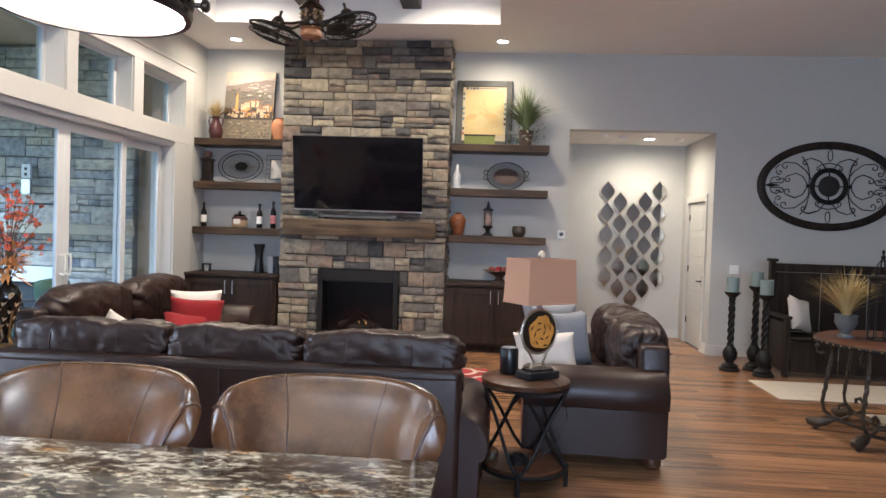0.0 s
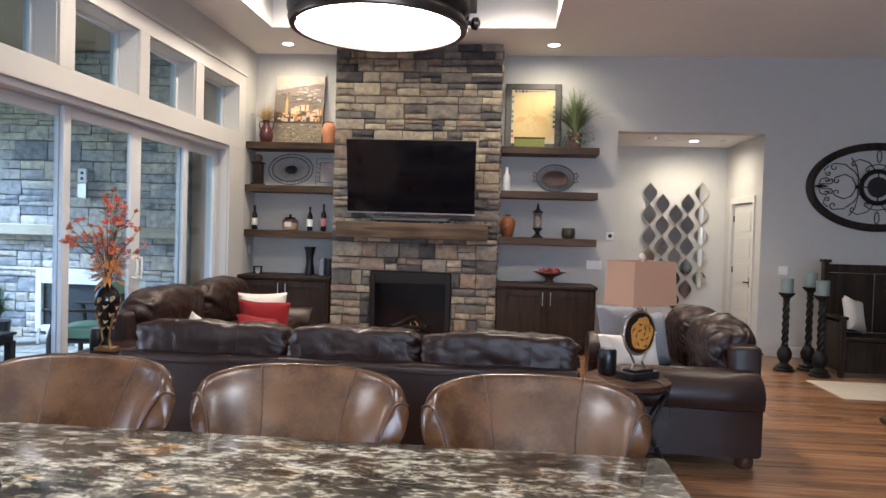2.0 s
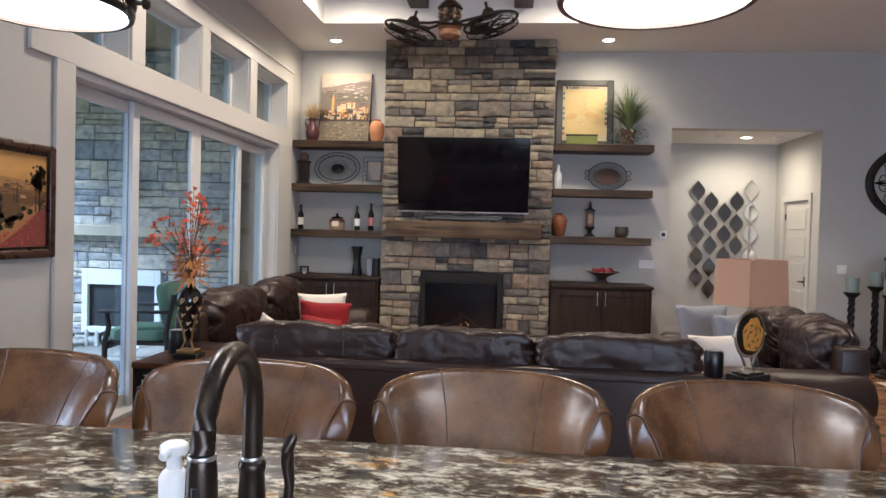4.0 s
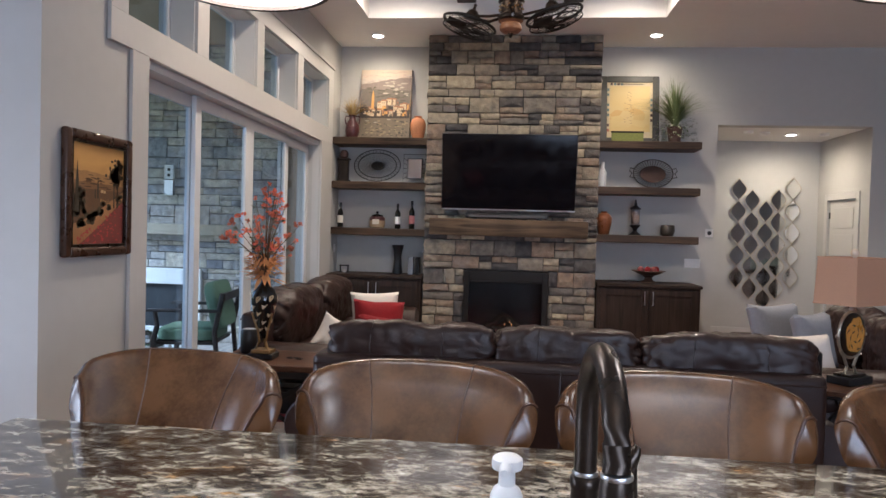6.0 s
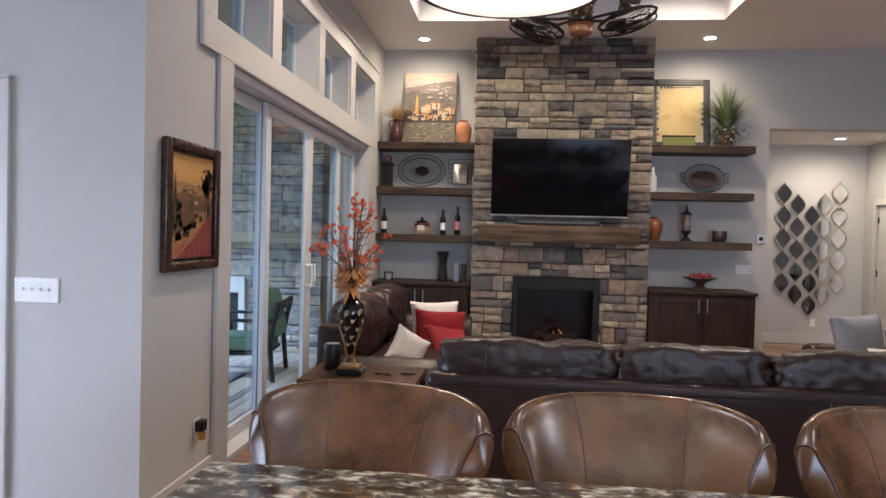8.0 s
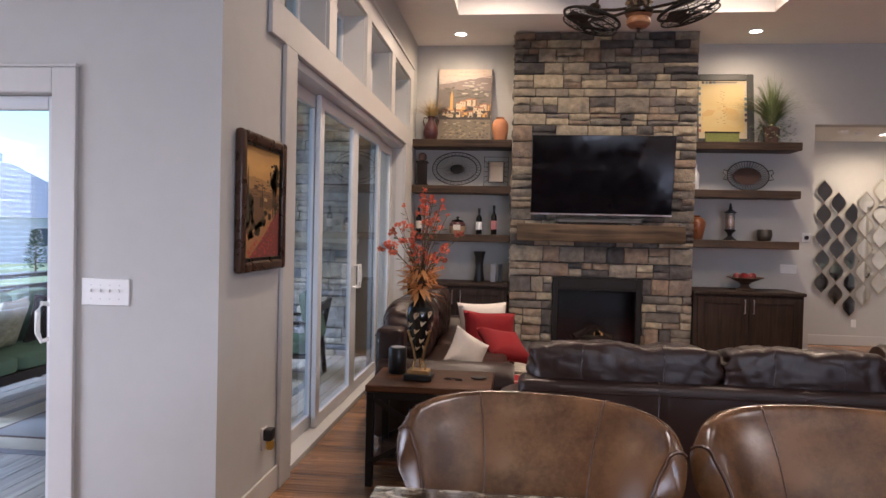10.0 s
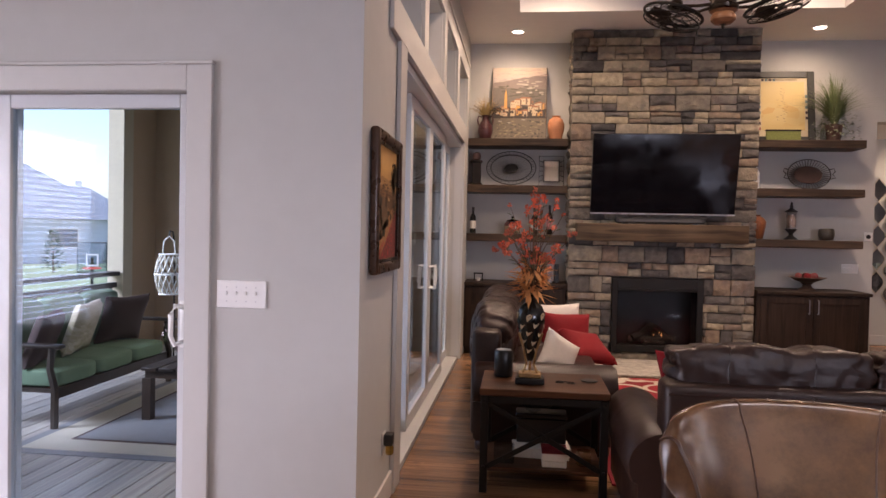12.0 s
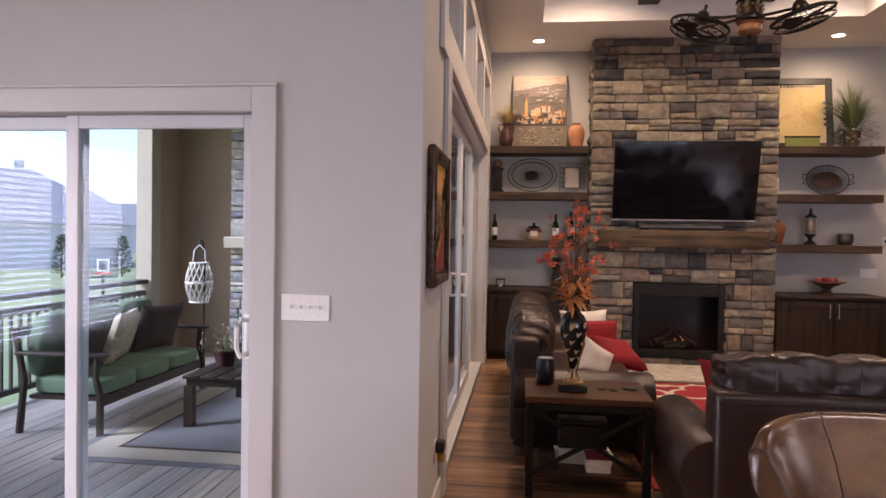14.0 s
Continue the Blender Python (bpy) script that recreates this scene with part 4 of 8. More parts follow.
def pendant(x, y, lift=0.045):
    t = thing("pendant_lamp", "bronze drum pendant lamp, lit, with a white diffuser", "pendant lamp", pose(x, y, lift) @ Matrix.Diagonal((1.06, 1.06, 1, 1)), "pendants over the island")
    part("diffuser", L([(0.172, 1.958), (0.174, 1.962)], 40), M_DIFFUSER, t, "glowing white diffuser")
    bm = bmesh.new()
    prof = [(0.178, 1.95), (0.190, 1.95), (0.194, 1.965), (0.189, 1.975), (0.196, 1.985), (0.196, 2.04), (0.188, 2.05), (0.18, 2.06), (0.12, 2.075), (0.05, 2.1)]
    segs = 40
    rings = [[bm.verts.new((r * math.cos(2 * math.pi * k / segs), r * math.sin(2 * math.pi * k / segs), z)) for k in range(segs)] for r, z in [(0.176, 1.97)] + prof]
    for a, b in zip(rings, rings[1:]):
        for k in range(segs):
            bm.faces.new((a[k], a[(k + 1) % segs], b[(k + 1) % segs], b[k]))
    bm.faces.new(rings[-1])
    part("drum", bm, M_BRONZE, t, "dark bronze drum")
    for k in range(3):
        a = radians(20 + 120 * k)
        c, s = math.cos(a), math.sin(a)
        part("knob", L([(0.006, 0), (0.006, 0.012), (0.014, 0.016), (0.016, 0.026), (0.008, 0.032)], 10, (0.196 * c, 0.196 * s, 1.99), Matrix.Rotation(a, 3, "Z") @ Matrix.Rotation(radians(90), 3, "Y")), M_BRONZE, t)
    part("stem", T([(0, 0, 2.09), (0, 0, 3.85)], 0.008), M_BRONZE, t)
    part("canopy", L([(0.07, 3.924 - lift), (0.07, 3.938 - lift), (0.05, 3.949 - lift)], 20), M_BRONZE, t)


pendant(-0.05, 1.87)
pendant(-1.49, 2.0, 0.075)

# ---- fan ----
t = thing("ceiling_fan", "bronze ceiling fan with two caged tilting heads", "ceiling fan", pose(-0.935, 6.72, 0))
part("rod", T([(0, 0, 3.6), (0, 0, 4.12)], 0.016), M_BRONZE, t)
part("motor_housing", L([(0.05, 3.36), (0.115, 3.375), (0.12, 3.40), (0.10, 3.42), (0.102, 3.52), (0.118, 3.535), (0.105, 3.56), (0.06, 3.6), (0.03, 3.62)], 28), M_BRONZE, t)
bm = bmesh.new()
for k in range(26):
    a = 2 * math.pi * k / 26
    lathe(bm, [(0.006, -0.008), (0.011, 0), (0.006, 0.008)], 6, (0.104 * math.cos(a), 0.104 * math.sin(a), 3.47 + 0.02 * math.sin(k * 2.4)))
part("filigree", bm, M_BRASS, t, "brass scroll band", kind="stuff")
part("lower_bowl", L([(0.02, 3.25), (0.07, 3.258), (0.098, 3.285), (0.1, 3.315), (0.085, 3.34), (0.11, 3.36)], 28), wood("fan_bowl_wood", (0.14, 0.06, 0.03), (0.3, 0.15, 0.08), 0.4), t, "reddish wooden lower bowl")
part("finial", L([(0.006, 3.215), (0.012, 3.225), (0.014, 3.245), (0.03, 3.252)], 10), M_BRONZE, t)
for s in (-1, 1):
    hx, hy = s * 0.385, -s * 0.12
    m = pose(hx, hy, 3.345, 0, s * -16, 0)
    head = part("fan_head", L([(0.03, 0.075), (0.07, 0.08), (0.065, 0.11), (0.045, 0.15), (0.015, 0.17), (0.012, 0.2), (0.018, 0.21), (0.004, 0.225)], 18), M_BRONZE, t, "domed motor of the fan head")
    head.matrix_local = m
    bm = bmesh.new()
    for r, z, q in ((0.245, 0.03, 0.013), (0.235, -0.03, 0.006), (0.17, -0.055, 0.0035), (0.1, -0.068, 0.0035), (0.05, -0.072, 0.008), (0.2, 0.06, 0.0035), (0.12, 0.075, 0.0035)):
        tube(bm, [(r * math.cos(2 * math.pi * k / 32), r * math.sin(2 * math.pi * k / 32), z) for k in range(32)], q, 6, True)
    for k in range(20):
        a = 2 * math.pi * k / 20
        c, d = math.cos(a), math.sin(a)
        tube(bm, [(0.03 * c, 0.03 * d, -0.072), (0.14 * c, 0.14 * d, -0.062), (0.232 * c, 0.232 * d, -0.03), (0.245 * c, 0.245 * d, 0.03), (0.17 * c, 0.17 * d, 0.066), (0.06 * c, 0.06 * d, 0.082)], 0.0028, 5)
    cage = part("cage", bm, M_IRON, head, "round wire cage", kind="stuff")
    for k in range(4):
        bm = bmesh.new()
        box(bm, 0.03, 0.21, -0.05, 0.05, -0.004, 0.004, 0.003, 1, pose(0, 0, 0, 0, 0, 90 * k + 20) @ pose(0, 0, 0, 24, 0, 0))
        part("blade", bm, M_DARKWOOD, head)
    for dz in (0.0, 0.05):
        part("arm", T([(s * 0.1, 0, 3.39 + dz * 0.6), (hx * 0.5, hy * 0.45, 3.375 + dz), (hx * 0.8, hy * 0.8, 3.41 + dz * 0.6), (hx * 0.93, hy * 0.93, 3.44)], 0.013), M_BRONZE, t)

# ---- recessed lights ----
for cx, cy, cz in [(a, b, HC) for a, b in CANS] + [(a, b, TZ) for a, b in TRAY_CANS] + [(2.95, 10.55, HZ)]:
    t = thing("recessed_light", "round white recessed ceiling light, lit", "ceiling light", pose(cx, cy, cz), "recessed lights")
    bm = bmesh.new()
    tube(bm, [(0.075 * math.cos(2 * math.pi * k / 24), 0.075 * math.sin(2 * math.pi * k / 24), -0.004) for k in range(24)], 0.012, 6, True)
    part("trim_ring", bm, M_WHITE, t)
    part("bulb", L([(0.066, -0.0075), (0.066, -0.003)], 24), M_LAMPLIT, t, "glowing warm lamp face")


# ---- seating ----
def sofa(name, label, m, width, arm, cushions, seed, back_h=0.82, depth=0.98, thick=0.27, plump=7.0, rise=0.46, set_in=0.14, arm_z=0.50):
    """A leather sofa that faces +y; its back stands at y = 0."""
    t = thing(name, label, "sofa", m)
    w = width / 2
    part("base", B(-w + arm * 0.6, w - arm * 0.6, 0.06, depth - 0.06, 0.1, 0.36, bevel=0.03, segs=3), M_LEATHER, t)
    bm = box(bmesh.new(), -w + arm * 0.45, w - arm * 0.45, 0.0, 0.2, 0.1, back_h, 0.035, 3)
    part("back_frame", bm, M_LEATHER, t)
    bm = bmesh.new()
    for k in range(1, 4):
        sx = -w + arm * 0.45 + (width - 0.9 * arm) * k / 4
        tube(bm, [(sx, -0.001, 0.1), (sx, -0.001, back_h - 0.04), (sx, 0.03, back_h + 0.001), (sx, 0.15, back_h + 0.001)], 0.005, 6)
    tube(bm, [(-w + arm * 0.5, -0.001, back_h - 0.05), (w - arm * 0.5, -0.001, back_h - 0.05)], 0.006, 6)
    part("back_seam", bm, M_LEATHER, t)
    for s in (-1, 1):
        bm = bmesh.new()
        c = s * (w - arm / 2)
        prof = []
        for k in range(15):
            a = math.pi * (-0.16 + 1.32 * k / 14)
            prof.append((c + arm / 2 * 1.22 * math.cos(a), arm_z + 0.165 * math.sin(a)))
        prof = [(c + arm * 0.44, 0.1), (c + arm * 0.45, arm_z - 0.09)] + prof + [(c - arm * 0.45, arm_z - 0.09), (c - arm * 0.44, 0.1)]
        rows = []
        for y in (0.03, 0.05, 0.3, 0.6, depth - 0.04, depth - 0.01):
            g = 0.94 if y in (0.03, depth - 0.01) else 1.0
            rows.append([bm.verts.new((c + (px - c) * g + 0.006 * noise.noise(Vector((px * 5, y * 5, seed))), y, 0.35 + (pz - 0.35) * g + 0.008 * noise.noise(Vector((px * 4, y * 6, seed + 5))))) for px, pz in prof])
        for a, b in zip(rows, rows[1:]):
            for k in range(len(prof)):
                bm.faces.new((a[k], a[(k + 1) % len(prof)], b[(k + 1) % len(prof)], b[k]))
        bm.faces.new(rows[0][::-1]), bm.faces.new(rows[-1])
        part("arm", bm, M_LEATHER, t)
        for fy in (0.1, depth - 0.1):
            part("foot", L([(0.04, 0), (0.062, 0.014), (0.068, 0.045), (0.06, 0.075), (0.045, 0.09), (0.045, 0.102)], 16, (s * (w - arm / 2), fy, 0)), M_RUSTIC, t, "turned wooden bun foot")
    for k, (a, b) in enumerate(cushions):
        part("seat_cushion", cushion(bmesh.new(), b - a, 0.66, 0.2, 6, 9, 0.006, seed + k, pose((a + b) / 2, 0.58, 0.43)), M_LEATHER, t)
        shape = (b - a + 0.01, thick, rise, plump)
        rest = pose((a + b) / 2, set_in, 0.98 - rise / 2, -5)
        o = part("back_cushion", cushion(bmesh.new(), *shape, 44, 0.021, seed + 3 * k + 9, rest), M_LEATHER, t, "slumped, creased back cushion")
        for x in (-0.42, 0.4):
            part("seam", cushion_seam(x, *shape, 0.021, seed + 3 * k + 9, rest), M_LEATHER, o)
    return t


sofa("sofa", "dark brown leather three-seat sofa with loose creased cushions", pose(-0.6, 3.96, 0), 2.82, 0.28, [(-1.25, -0.335), (-0.335, 0.41), (0.41, 1.285)], 1.0, set_in=0.19, rise=0.43, arm_z=0.43)
sofa("sofa", "dark brown leather sofa standing along the glass doors", pose(-2.87, 6.78, 0, 0, 0, -90), 2.95, 0.3, [(-1.18, -0.03), (-0.03, 1.18)], 21.0, thick=0.38, plump=3.0, rise=0.52, arm_z=0.45)
sofa("loveseat", "dark brown leather loveseat with puffy cushions beside the lamp table", pose(2.02, 5.9, 0, 0, 0, 90), 1.9, 0.3, [(-0.7, 0.0), (0.0, 0.7)], 42.0, thick=0.42, plump=2.8, rise=0.56)
# ---- more materials ----
M_TEAL = material("teal_candle_wax", (0.17, 0.215, 0.21), 0.45, var=0.15, scale=8)
M_CREAM = material("cream_fabric", (0.62, 0.58, 0.54), 0.9, var=0.06, scale=5, bump=0.3, bscale=400)
M_RED = material("red_fabric", (0.21, 0.005, 0.009), 0.95, var=0.12, scale=6, bump=0.35, bscale=380)
M_GREYFAB = material("grey_blue_fabric", (0.22, 0.23, 0.26), 0.92, var=0.1, scale=6, bump=0.3, bscale=380)
M_SHADE = material("terracotta_linen", (0.48, 0.262, 0.158), 0.85, var=0.05, scale=14, bump=0.25, bscale=500)
M_URN = material("maroon_glaze", (0.075, 0.024, 0.026), 0.3, var=0.2, scale=5)
M_TERRA = material("terracotta", (0.5, 0.21, 0.1), 0.7, var=0.25, scale=9, bump=0.3)
M_REED = material("dry_reed", (0.42, 0.3, 0.12), 0.9, var=0.25, scale=20)
M_LEAF = material("green_blade", (0.13, 0.165, 0.07), 0.55, var=0.35, scale=12)
M_IVY = material("variegated_leaf", (0.2, 0.23, 0.14), 0.6, var=0.4, scale=30)
M_BOTTLE = material("dark_wine_bottle", (0.008, 0.008, 0.007), 0.12, var=0.1)
M_PAPER = material("paper_label", (0.7, 0.66, 0.58), 0.8, var=0.06)
M_AMBER = material("amber_inlay", (0.55, 0.25, 0.045), 0.3, var=0.3, scale=22)
M_BLOSSOM = material("red_orange_petal", (0.74, 0.2, 0.11), 0.75, var=0.45, scale=30, island=0.35)
M_AUTUMN = material("autumn_leaf", (0.72, 0.33, 0.11), 0.8, var=0.3, scale=20)
M_STEM = material("brown_twig", (0.13, 0.07, 0.035), 0.85)
M_MIRROR = material("mirror_glass", (0.82, 0.83, 0.83), 0.02, 1.0, 0.01)
M_CHAMP = material("champagne_metal", (0.5, 0.46, 0.38), 0.32, 0.9, 0.1, 15)
M_POT = material("brown_wicker", (0.09, 0.05, 0.04), 0.8, var=0.3, scale=40, bump=0.8, bscale=90)


def pillow(label, mat, m, s=0.46, thick=0.17, seed=0.0, h=None):
    t = part("throw_pillow", cushion(bmesh.new(), s, thick, h or s, 4, 14, 0.006, seed, None, 1.0), mat)
    t.matrix_world = m
    return tagged(t, label, "pillow")


pillow("cream linen throw pillow leaning in the sofa corner", M_CREAM, pose(-2.2, 7.24, 0.63, -12, 0, 24), 0.5, 0.17, 3, 0.44)
pillow("red throw pillow propped before a cream one", M_RED, pose(-2.13, 7.08, 0.575, -16, 4, 24), 0.52, 0.18, 4, 0.42)
pillow("small pale grey pillow on the sofa", M_CREAM, pose(-2.26, 5.86, 0.60, -20, 32, 26), 0.31, 0.14, 5)
pillow("red throw pillow slumped on the sofa seat", M_RED, pose(-1.99, 6.55, 0.56, -62, 10, 30), 0.4, 0.14, 6)
pillow("red throw pillow tucked at the end of the three-seat sofa", M_RED, pose(-1.62, 4.46, 0.68, -28, 6, 20), 0.42, 0.15, 7)
pillow("grey-blue fringed throw pillow on the loveseat", M_GREYFAB, pose(1.34, 6.45, 0.72, -14, 0, 30), 0.56, 0.18, 8, 0.46)
pillow("cream throw pillow with a seam button", M_CREAM, pose(1.24, 5.62, 0.64, -22, 0, 20), 0.5, 0.16, 9, 0.34)
pillow("grey throw pillow behind the cream one", M_GREYFAB, pose(1.42, 5.9, 0.71, -12, 0, 40), 0.46, 0.17, 10)

# ---- lamp table ----
LT = (1.05, 4.70)
t = thing("lamp_table", "round wooden side table on crossed iron legs", "side table", pose(LT[0], LT[1], 0))
part("top", L([(0.255, 0.615), (0.27, 0.62), (0.272, 0.645), (0.262, 0.652)], 40), M_RUSTIC, t, "round brown wooden top")
bm = bmesh.new()
tube(bm, [(0.262 * math.cos(2 * math.pi * k / 36), 0.262 * math.sin(2 * math.pi * k / 36), 0.607) for k in range(36)], 0.01, 6, True)
part("rim", bm, M_IRON, t)
part("shelf", L([(0.24, 0.1), (0.25, 0.105), (0.25, 0.125), (0.245, 0.13)], 40), M_RUSTIC, t)
bm = bmesh.new()
tube(bm, [(0.262 * math.cos(2 * math.pi * k / 36), 0.262 * math.sin(2 * math.pi * k / 36), 0.105) for k in range(36)], 0.013, 6, True)
part("lower_rim", bm, M_IRON, t)
for k in range(4):
    a0 = radians(-8 + 90 * k)
    part("leg", T([(0.265 * math.cos(a0), 0.265 * math.sin(a0), 0.0), (0.265 * math.cos(a0), 0.265 * math.sin(a0), 0.14)], 0.014), M_IRON, t)
    for s in (-1, 1):
        pts = []
        for i in range(9):
            v = i / 8
            a = a0 + s * radians(90) * v
            r = 0.262 - 0.07 * math.sin(math.pi * v)
            pts.append((r * math.cos(a), r * math.sin(a), 0.1 + 0.505 * v))
        part("strap", T(pts, 0.011, 6), M_IRON, t)

t = thing("coiled_cord", "black cord coiled on the lower tier of the side table", "cord", pose(LT[0] - 0.03, LT[1] - 0.08, 0.131))
part("coil", T([((0.05 + 0.006 * math.sin(k * 1.3)) * math.cos(k * 0.55), (0.05 + 0.006 * math.cos(k * 1.7)) * math.sin(k * 0.55), 0.008 + 0.0009 * k) for k in range(58)], 0.006, 6), M_BLACK, t)
part("adapter", B(-0.03, 0.03, -0.02, 0.02, 0.0, 0.035, bevel=0.006, segs=2, m=pose(0.03, 0.04, 0, 0, 0, 30)), M_BLACK, t, "black plug adapter")
o = part("glass_ball", L([(0.008, 0), (0.032, 0.01), (0.044, 0.036), (0.036, 0.062), (0.016, 0.076), (0.012, 0.088)], 18), glass_material("smoky_glass", (0.55, 0.5, 0.46), 0.05, 0.1))
o.matrix_world = pose(LT[0] - 0.19, LT[1] - 0.02, 0.131)
tagged(o, "small smoky glass ball on the side table's lower tier", "ornament")
t = thing("table_lamp", "table lamp with a terracotta rectangular shade and amber medallion base", "lamp", pose(1.12, 4.70, 0.653, 0, 0, 36.5))
part("plinth", B(-0.12, 0.12, -0.07, 0.07, 0, 0.045, bevel=0.004), M_BLACK, t, "black wooden plinth")
inv = pose(1.12, 4.70, 0.653, 0, 0, 36.5).inverted()
part("power_cord", T([inv @ Vector((LT[0] + dx, LT[1] + dy, z)) for dx, dy, z in ((0.12, -0.06, 0.665), (0.17, -0.2, 0.664), (0.21, -0.23, 0.62), (0.25, -0.13, 0.45), (0.2, -0.15, 0.3), (0.02, -0.16, 0.15))], 0.0035, 6), M_BLACK, t, "thin black power cord")
part("plinth_top", B(-0.085, 0.085, -0.05, 0.05, 0.0455, 0.06, bevel=0.003), M_BRONZE, t)
rot = Matrix.Rotation(radians(90), 3, "X")
part("medallion", L([(0.10, -0.02), (0.125, -0.012), (0.128, 0), (0.125, 0.012), (0.10, 0.02)], 36, (0, 0, 0.285), rot), M_BRONZE, t, "round glossy dark medallion")
bm = bmesh.new()
for s in (-1, 1):
    vs = []
    for k in range(24):
        a = 2 * math.pi * k / 24
        r = 0.098 * (1 + 0.06 * math.sin(5 * a + 0.7) + (0.12 if k in (5, 7, 4) else 0))
        vs.append(bm.verts.new((r * math.cos(a), s * 0.0225, 0.28 + r * math.sin(a))))
    bm.faces.new(vs)
part("inlay", bm, M_AMBER, t, "orange leaf inlay", False)
for s in (-1, 1):
    for k in range(11):
        a, r = k * 2.4, 0.025 + 0.0062 * k
        cx, cz, h, w = r * math.cos(a), 0.28 + r * math.sin(a), 0.022, 0.007
        e, g = math.cos(a + 1.2), math.sin(a + 1.2)
        bm = bmesh.new()
        bm.faces.new([bm.verts.new((cx + u * h * e - v * w * g, s * 0.0232, cz + u * h * g + v * w * e)) for u, v in ((-1, 0), (-0.2, 1), (1, 0.1), (0.1, -0.8))])
        part("vein", bm, M_BLACK, t, "dark leaf vein", False)
bm = bmesh.new()
tube(bm, [(0.135 * math.cos(2 * math.pi * k / 32), 0, 0.285 + 0.135 * math.sin(2 * math.pi * k / 32)) for k in range(32)], 0.009, 8, True)
part("ring", bm, M_CHAMP, t)
for s in (-1, 1):
    part("bracket", T([(s * 0.06, 0, 0.06), (s * 0.035, 0, 0.1), (s * 0.07, 0, 0.16), (s * 0.11, 0, 0.2)], 0.009), M_CHAMP, t)
    part("ring_pin", L([(0.006, 0), (0.012, 0.008), (0.004, 0.018)], 8, (s * 0.14, 0, 0.28), Matrix.Rotation(s * radians(90), 3, "Y")), M_CHAMP, t)
part("neck", L([(0.012, 0.42), (0.02, 0.43), (0.01, 0.45), (0.008, 0.70), (0.014, 0.715)], 12), M_STEEL, t)
bm = bmesh.new()
b0, b1, q0, q1 = 0.192, 0.122, 0.18, 0.113
lo, hi = 0.463, 0.735
ring = lambda w, d, z: [bm.verts.new((x, y, z)) for x, y in ((-w, -d), (w, -d), (w, d), (-w, d))]
r0, r1, r2, r3 = ring(b0, b1, lo), ring(q0, q1, hi), ring(q0 - 0.004, q1 - 0.004, hi), ring(b0 - 0.004, b1 - 0.004, lo)
for a, b in ((r0, r1), (r1, r2), (r2, r3), (r3, r0)):
    for k in range(4):
        bm.faces.new((a[k], a[(k + 1) % 4], b[(k + 1) % 4], b[k]))
shade = part("shade", bm, M_SHADE, t, "tapered terracotta linen shade", False)
for w, d, z in ((b0, b1, lo + 0.004), (q0, q1, hi - 0.004)):
    part("trim_band", T([(-w, -d, z), (w, -d, z), (w, d, z), (-w, d, z)], 0.005, 6, True), M_SHADE, shade)
part("spider", T([(-q0, 0, hi - 0.02), (q0, 0, hi - 0.02)], 0.003, 6), M_STEEL, t)
part("finial", L([(0.008, 0.73), (0.02, 0.745), (0.024, 0.76), (0.016, 0.778), (0.006, 0.784)], 12), material("finial_stone", (0.6, 0.5, 0.38), 0.4), t, "pale knob finial")
for nm, m in (("lamp table", pose(0.945, 4.80, 0.653)), ("end table", pose(-2.64, 5.04, 0.602))):
    t = thing("smart_speaker", "black fabric cylinder speaker on the " + nm, "speaker", m, "cylinder speakers")
    part("body", L([(0.052, 0), (0.058, 0.008), (0.058, 0.15), (0.05, 0.162)], 28), M_BLACK, t)
    part("top_ring", L([(0.046, 0.1625), (0.046, 0.1645)], 28), M_GREYFAB, t)

# ---- end table with vase ----
EX0, EX1, EY0, EY1 = -2.765, -2.03, 4.66, 5.2
t = thing("end_table", "rustic wooden end table with black iron X-braces", "side table")
part("top", B(EX0, EX1, EY0, EY1, 0.56, 0.60, bevel=0.005), M_RUSTIC, t, "worn red-brown wooden top")
part("lower_shelf", B(EX0 + 0.03, EX1 - 0.03, EY0 + 0.03, EY1 - 0.03, 0.12, 0.145, bevel=0.004), M_RUSTIC, t)
for x in (EX0 + 0.03, EX1 - 0.03):
    for y in (EY0 + 0.025, EY1 - 0.025):
        part("leg", B(x - 0.022, x + 0.022, y - 0.02, y + 0.02, 0, 0.558, bevel=0.003), M_IRON, t)
        for z in (0.53, 0.15):
            part("bolt", L([(0.011, 0), (0.011, 0.004), (0.005, 0.009)], 8, (x, y - 0.02, z), Matrix.Rotation(radians(90), 3, "X")), M_IRON, t)
for y in (EY0 + 0.008, EY1 - 0.008):
    part("apron", B(EX0 + 0.055, EX1 - 0.055, y - 0.006, y + 0.006, 0.52, 0.558), M_IRON, t)
    w = EX1 - EX0 - 0.1
    ang = math.degrees(math.atan2(0.36, w))
    for s in (-1, 1):
        bm = box(bmesh.new(), -math.hypot(w, 0.36) / 2, math.hypot(w, 0.36) / 2, -0.004, 0.004, -0.014, 0.014, 0, 1, pose((EX0 + EX1) / 2, y + s * 0.0045, 0.335, 0, s * ang, 0))
        part("brace", bm, M_IRON, t)
    part("brace_bolt", L([(0.016, 0), (0.014, 0.008)], 10, ((EX0 + EX1) / 2, y - 0.008, 0.335), Matrix.Rotation(radians(90), 3, "X")), M_IRON, t)
zs = 0.1455
t = thing("book_stack", "two closed books, red cover on top, on the lower shelf", "books", pose(-2.33, 4.82, zs))
part("lower_book", B(-0.07, 0.07, -0.09, 0.09, 0, 0.035, bevel=0.003), M_PAPER, t)
part("upper_book", B(-0.07, 0.07, -0.09, 0.08, 0.0355, 0.08, bevel=0.003), M_PAPER, t)
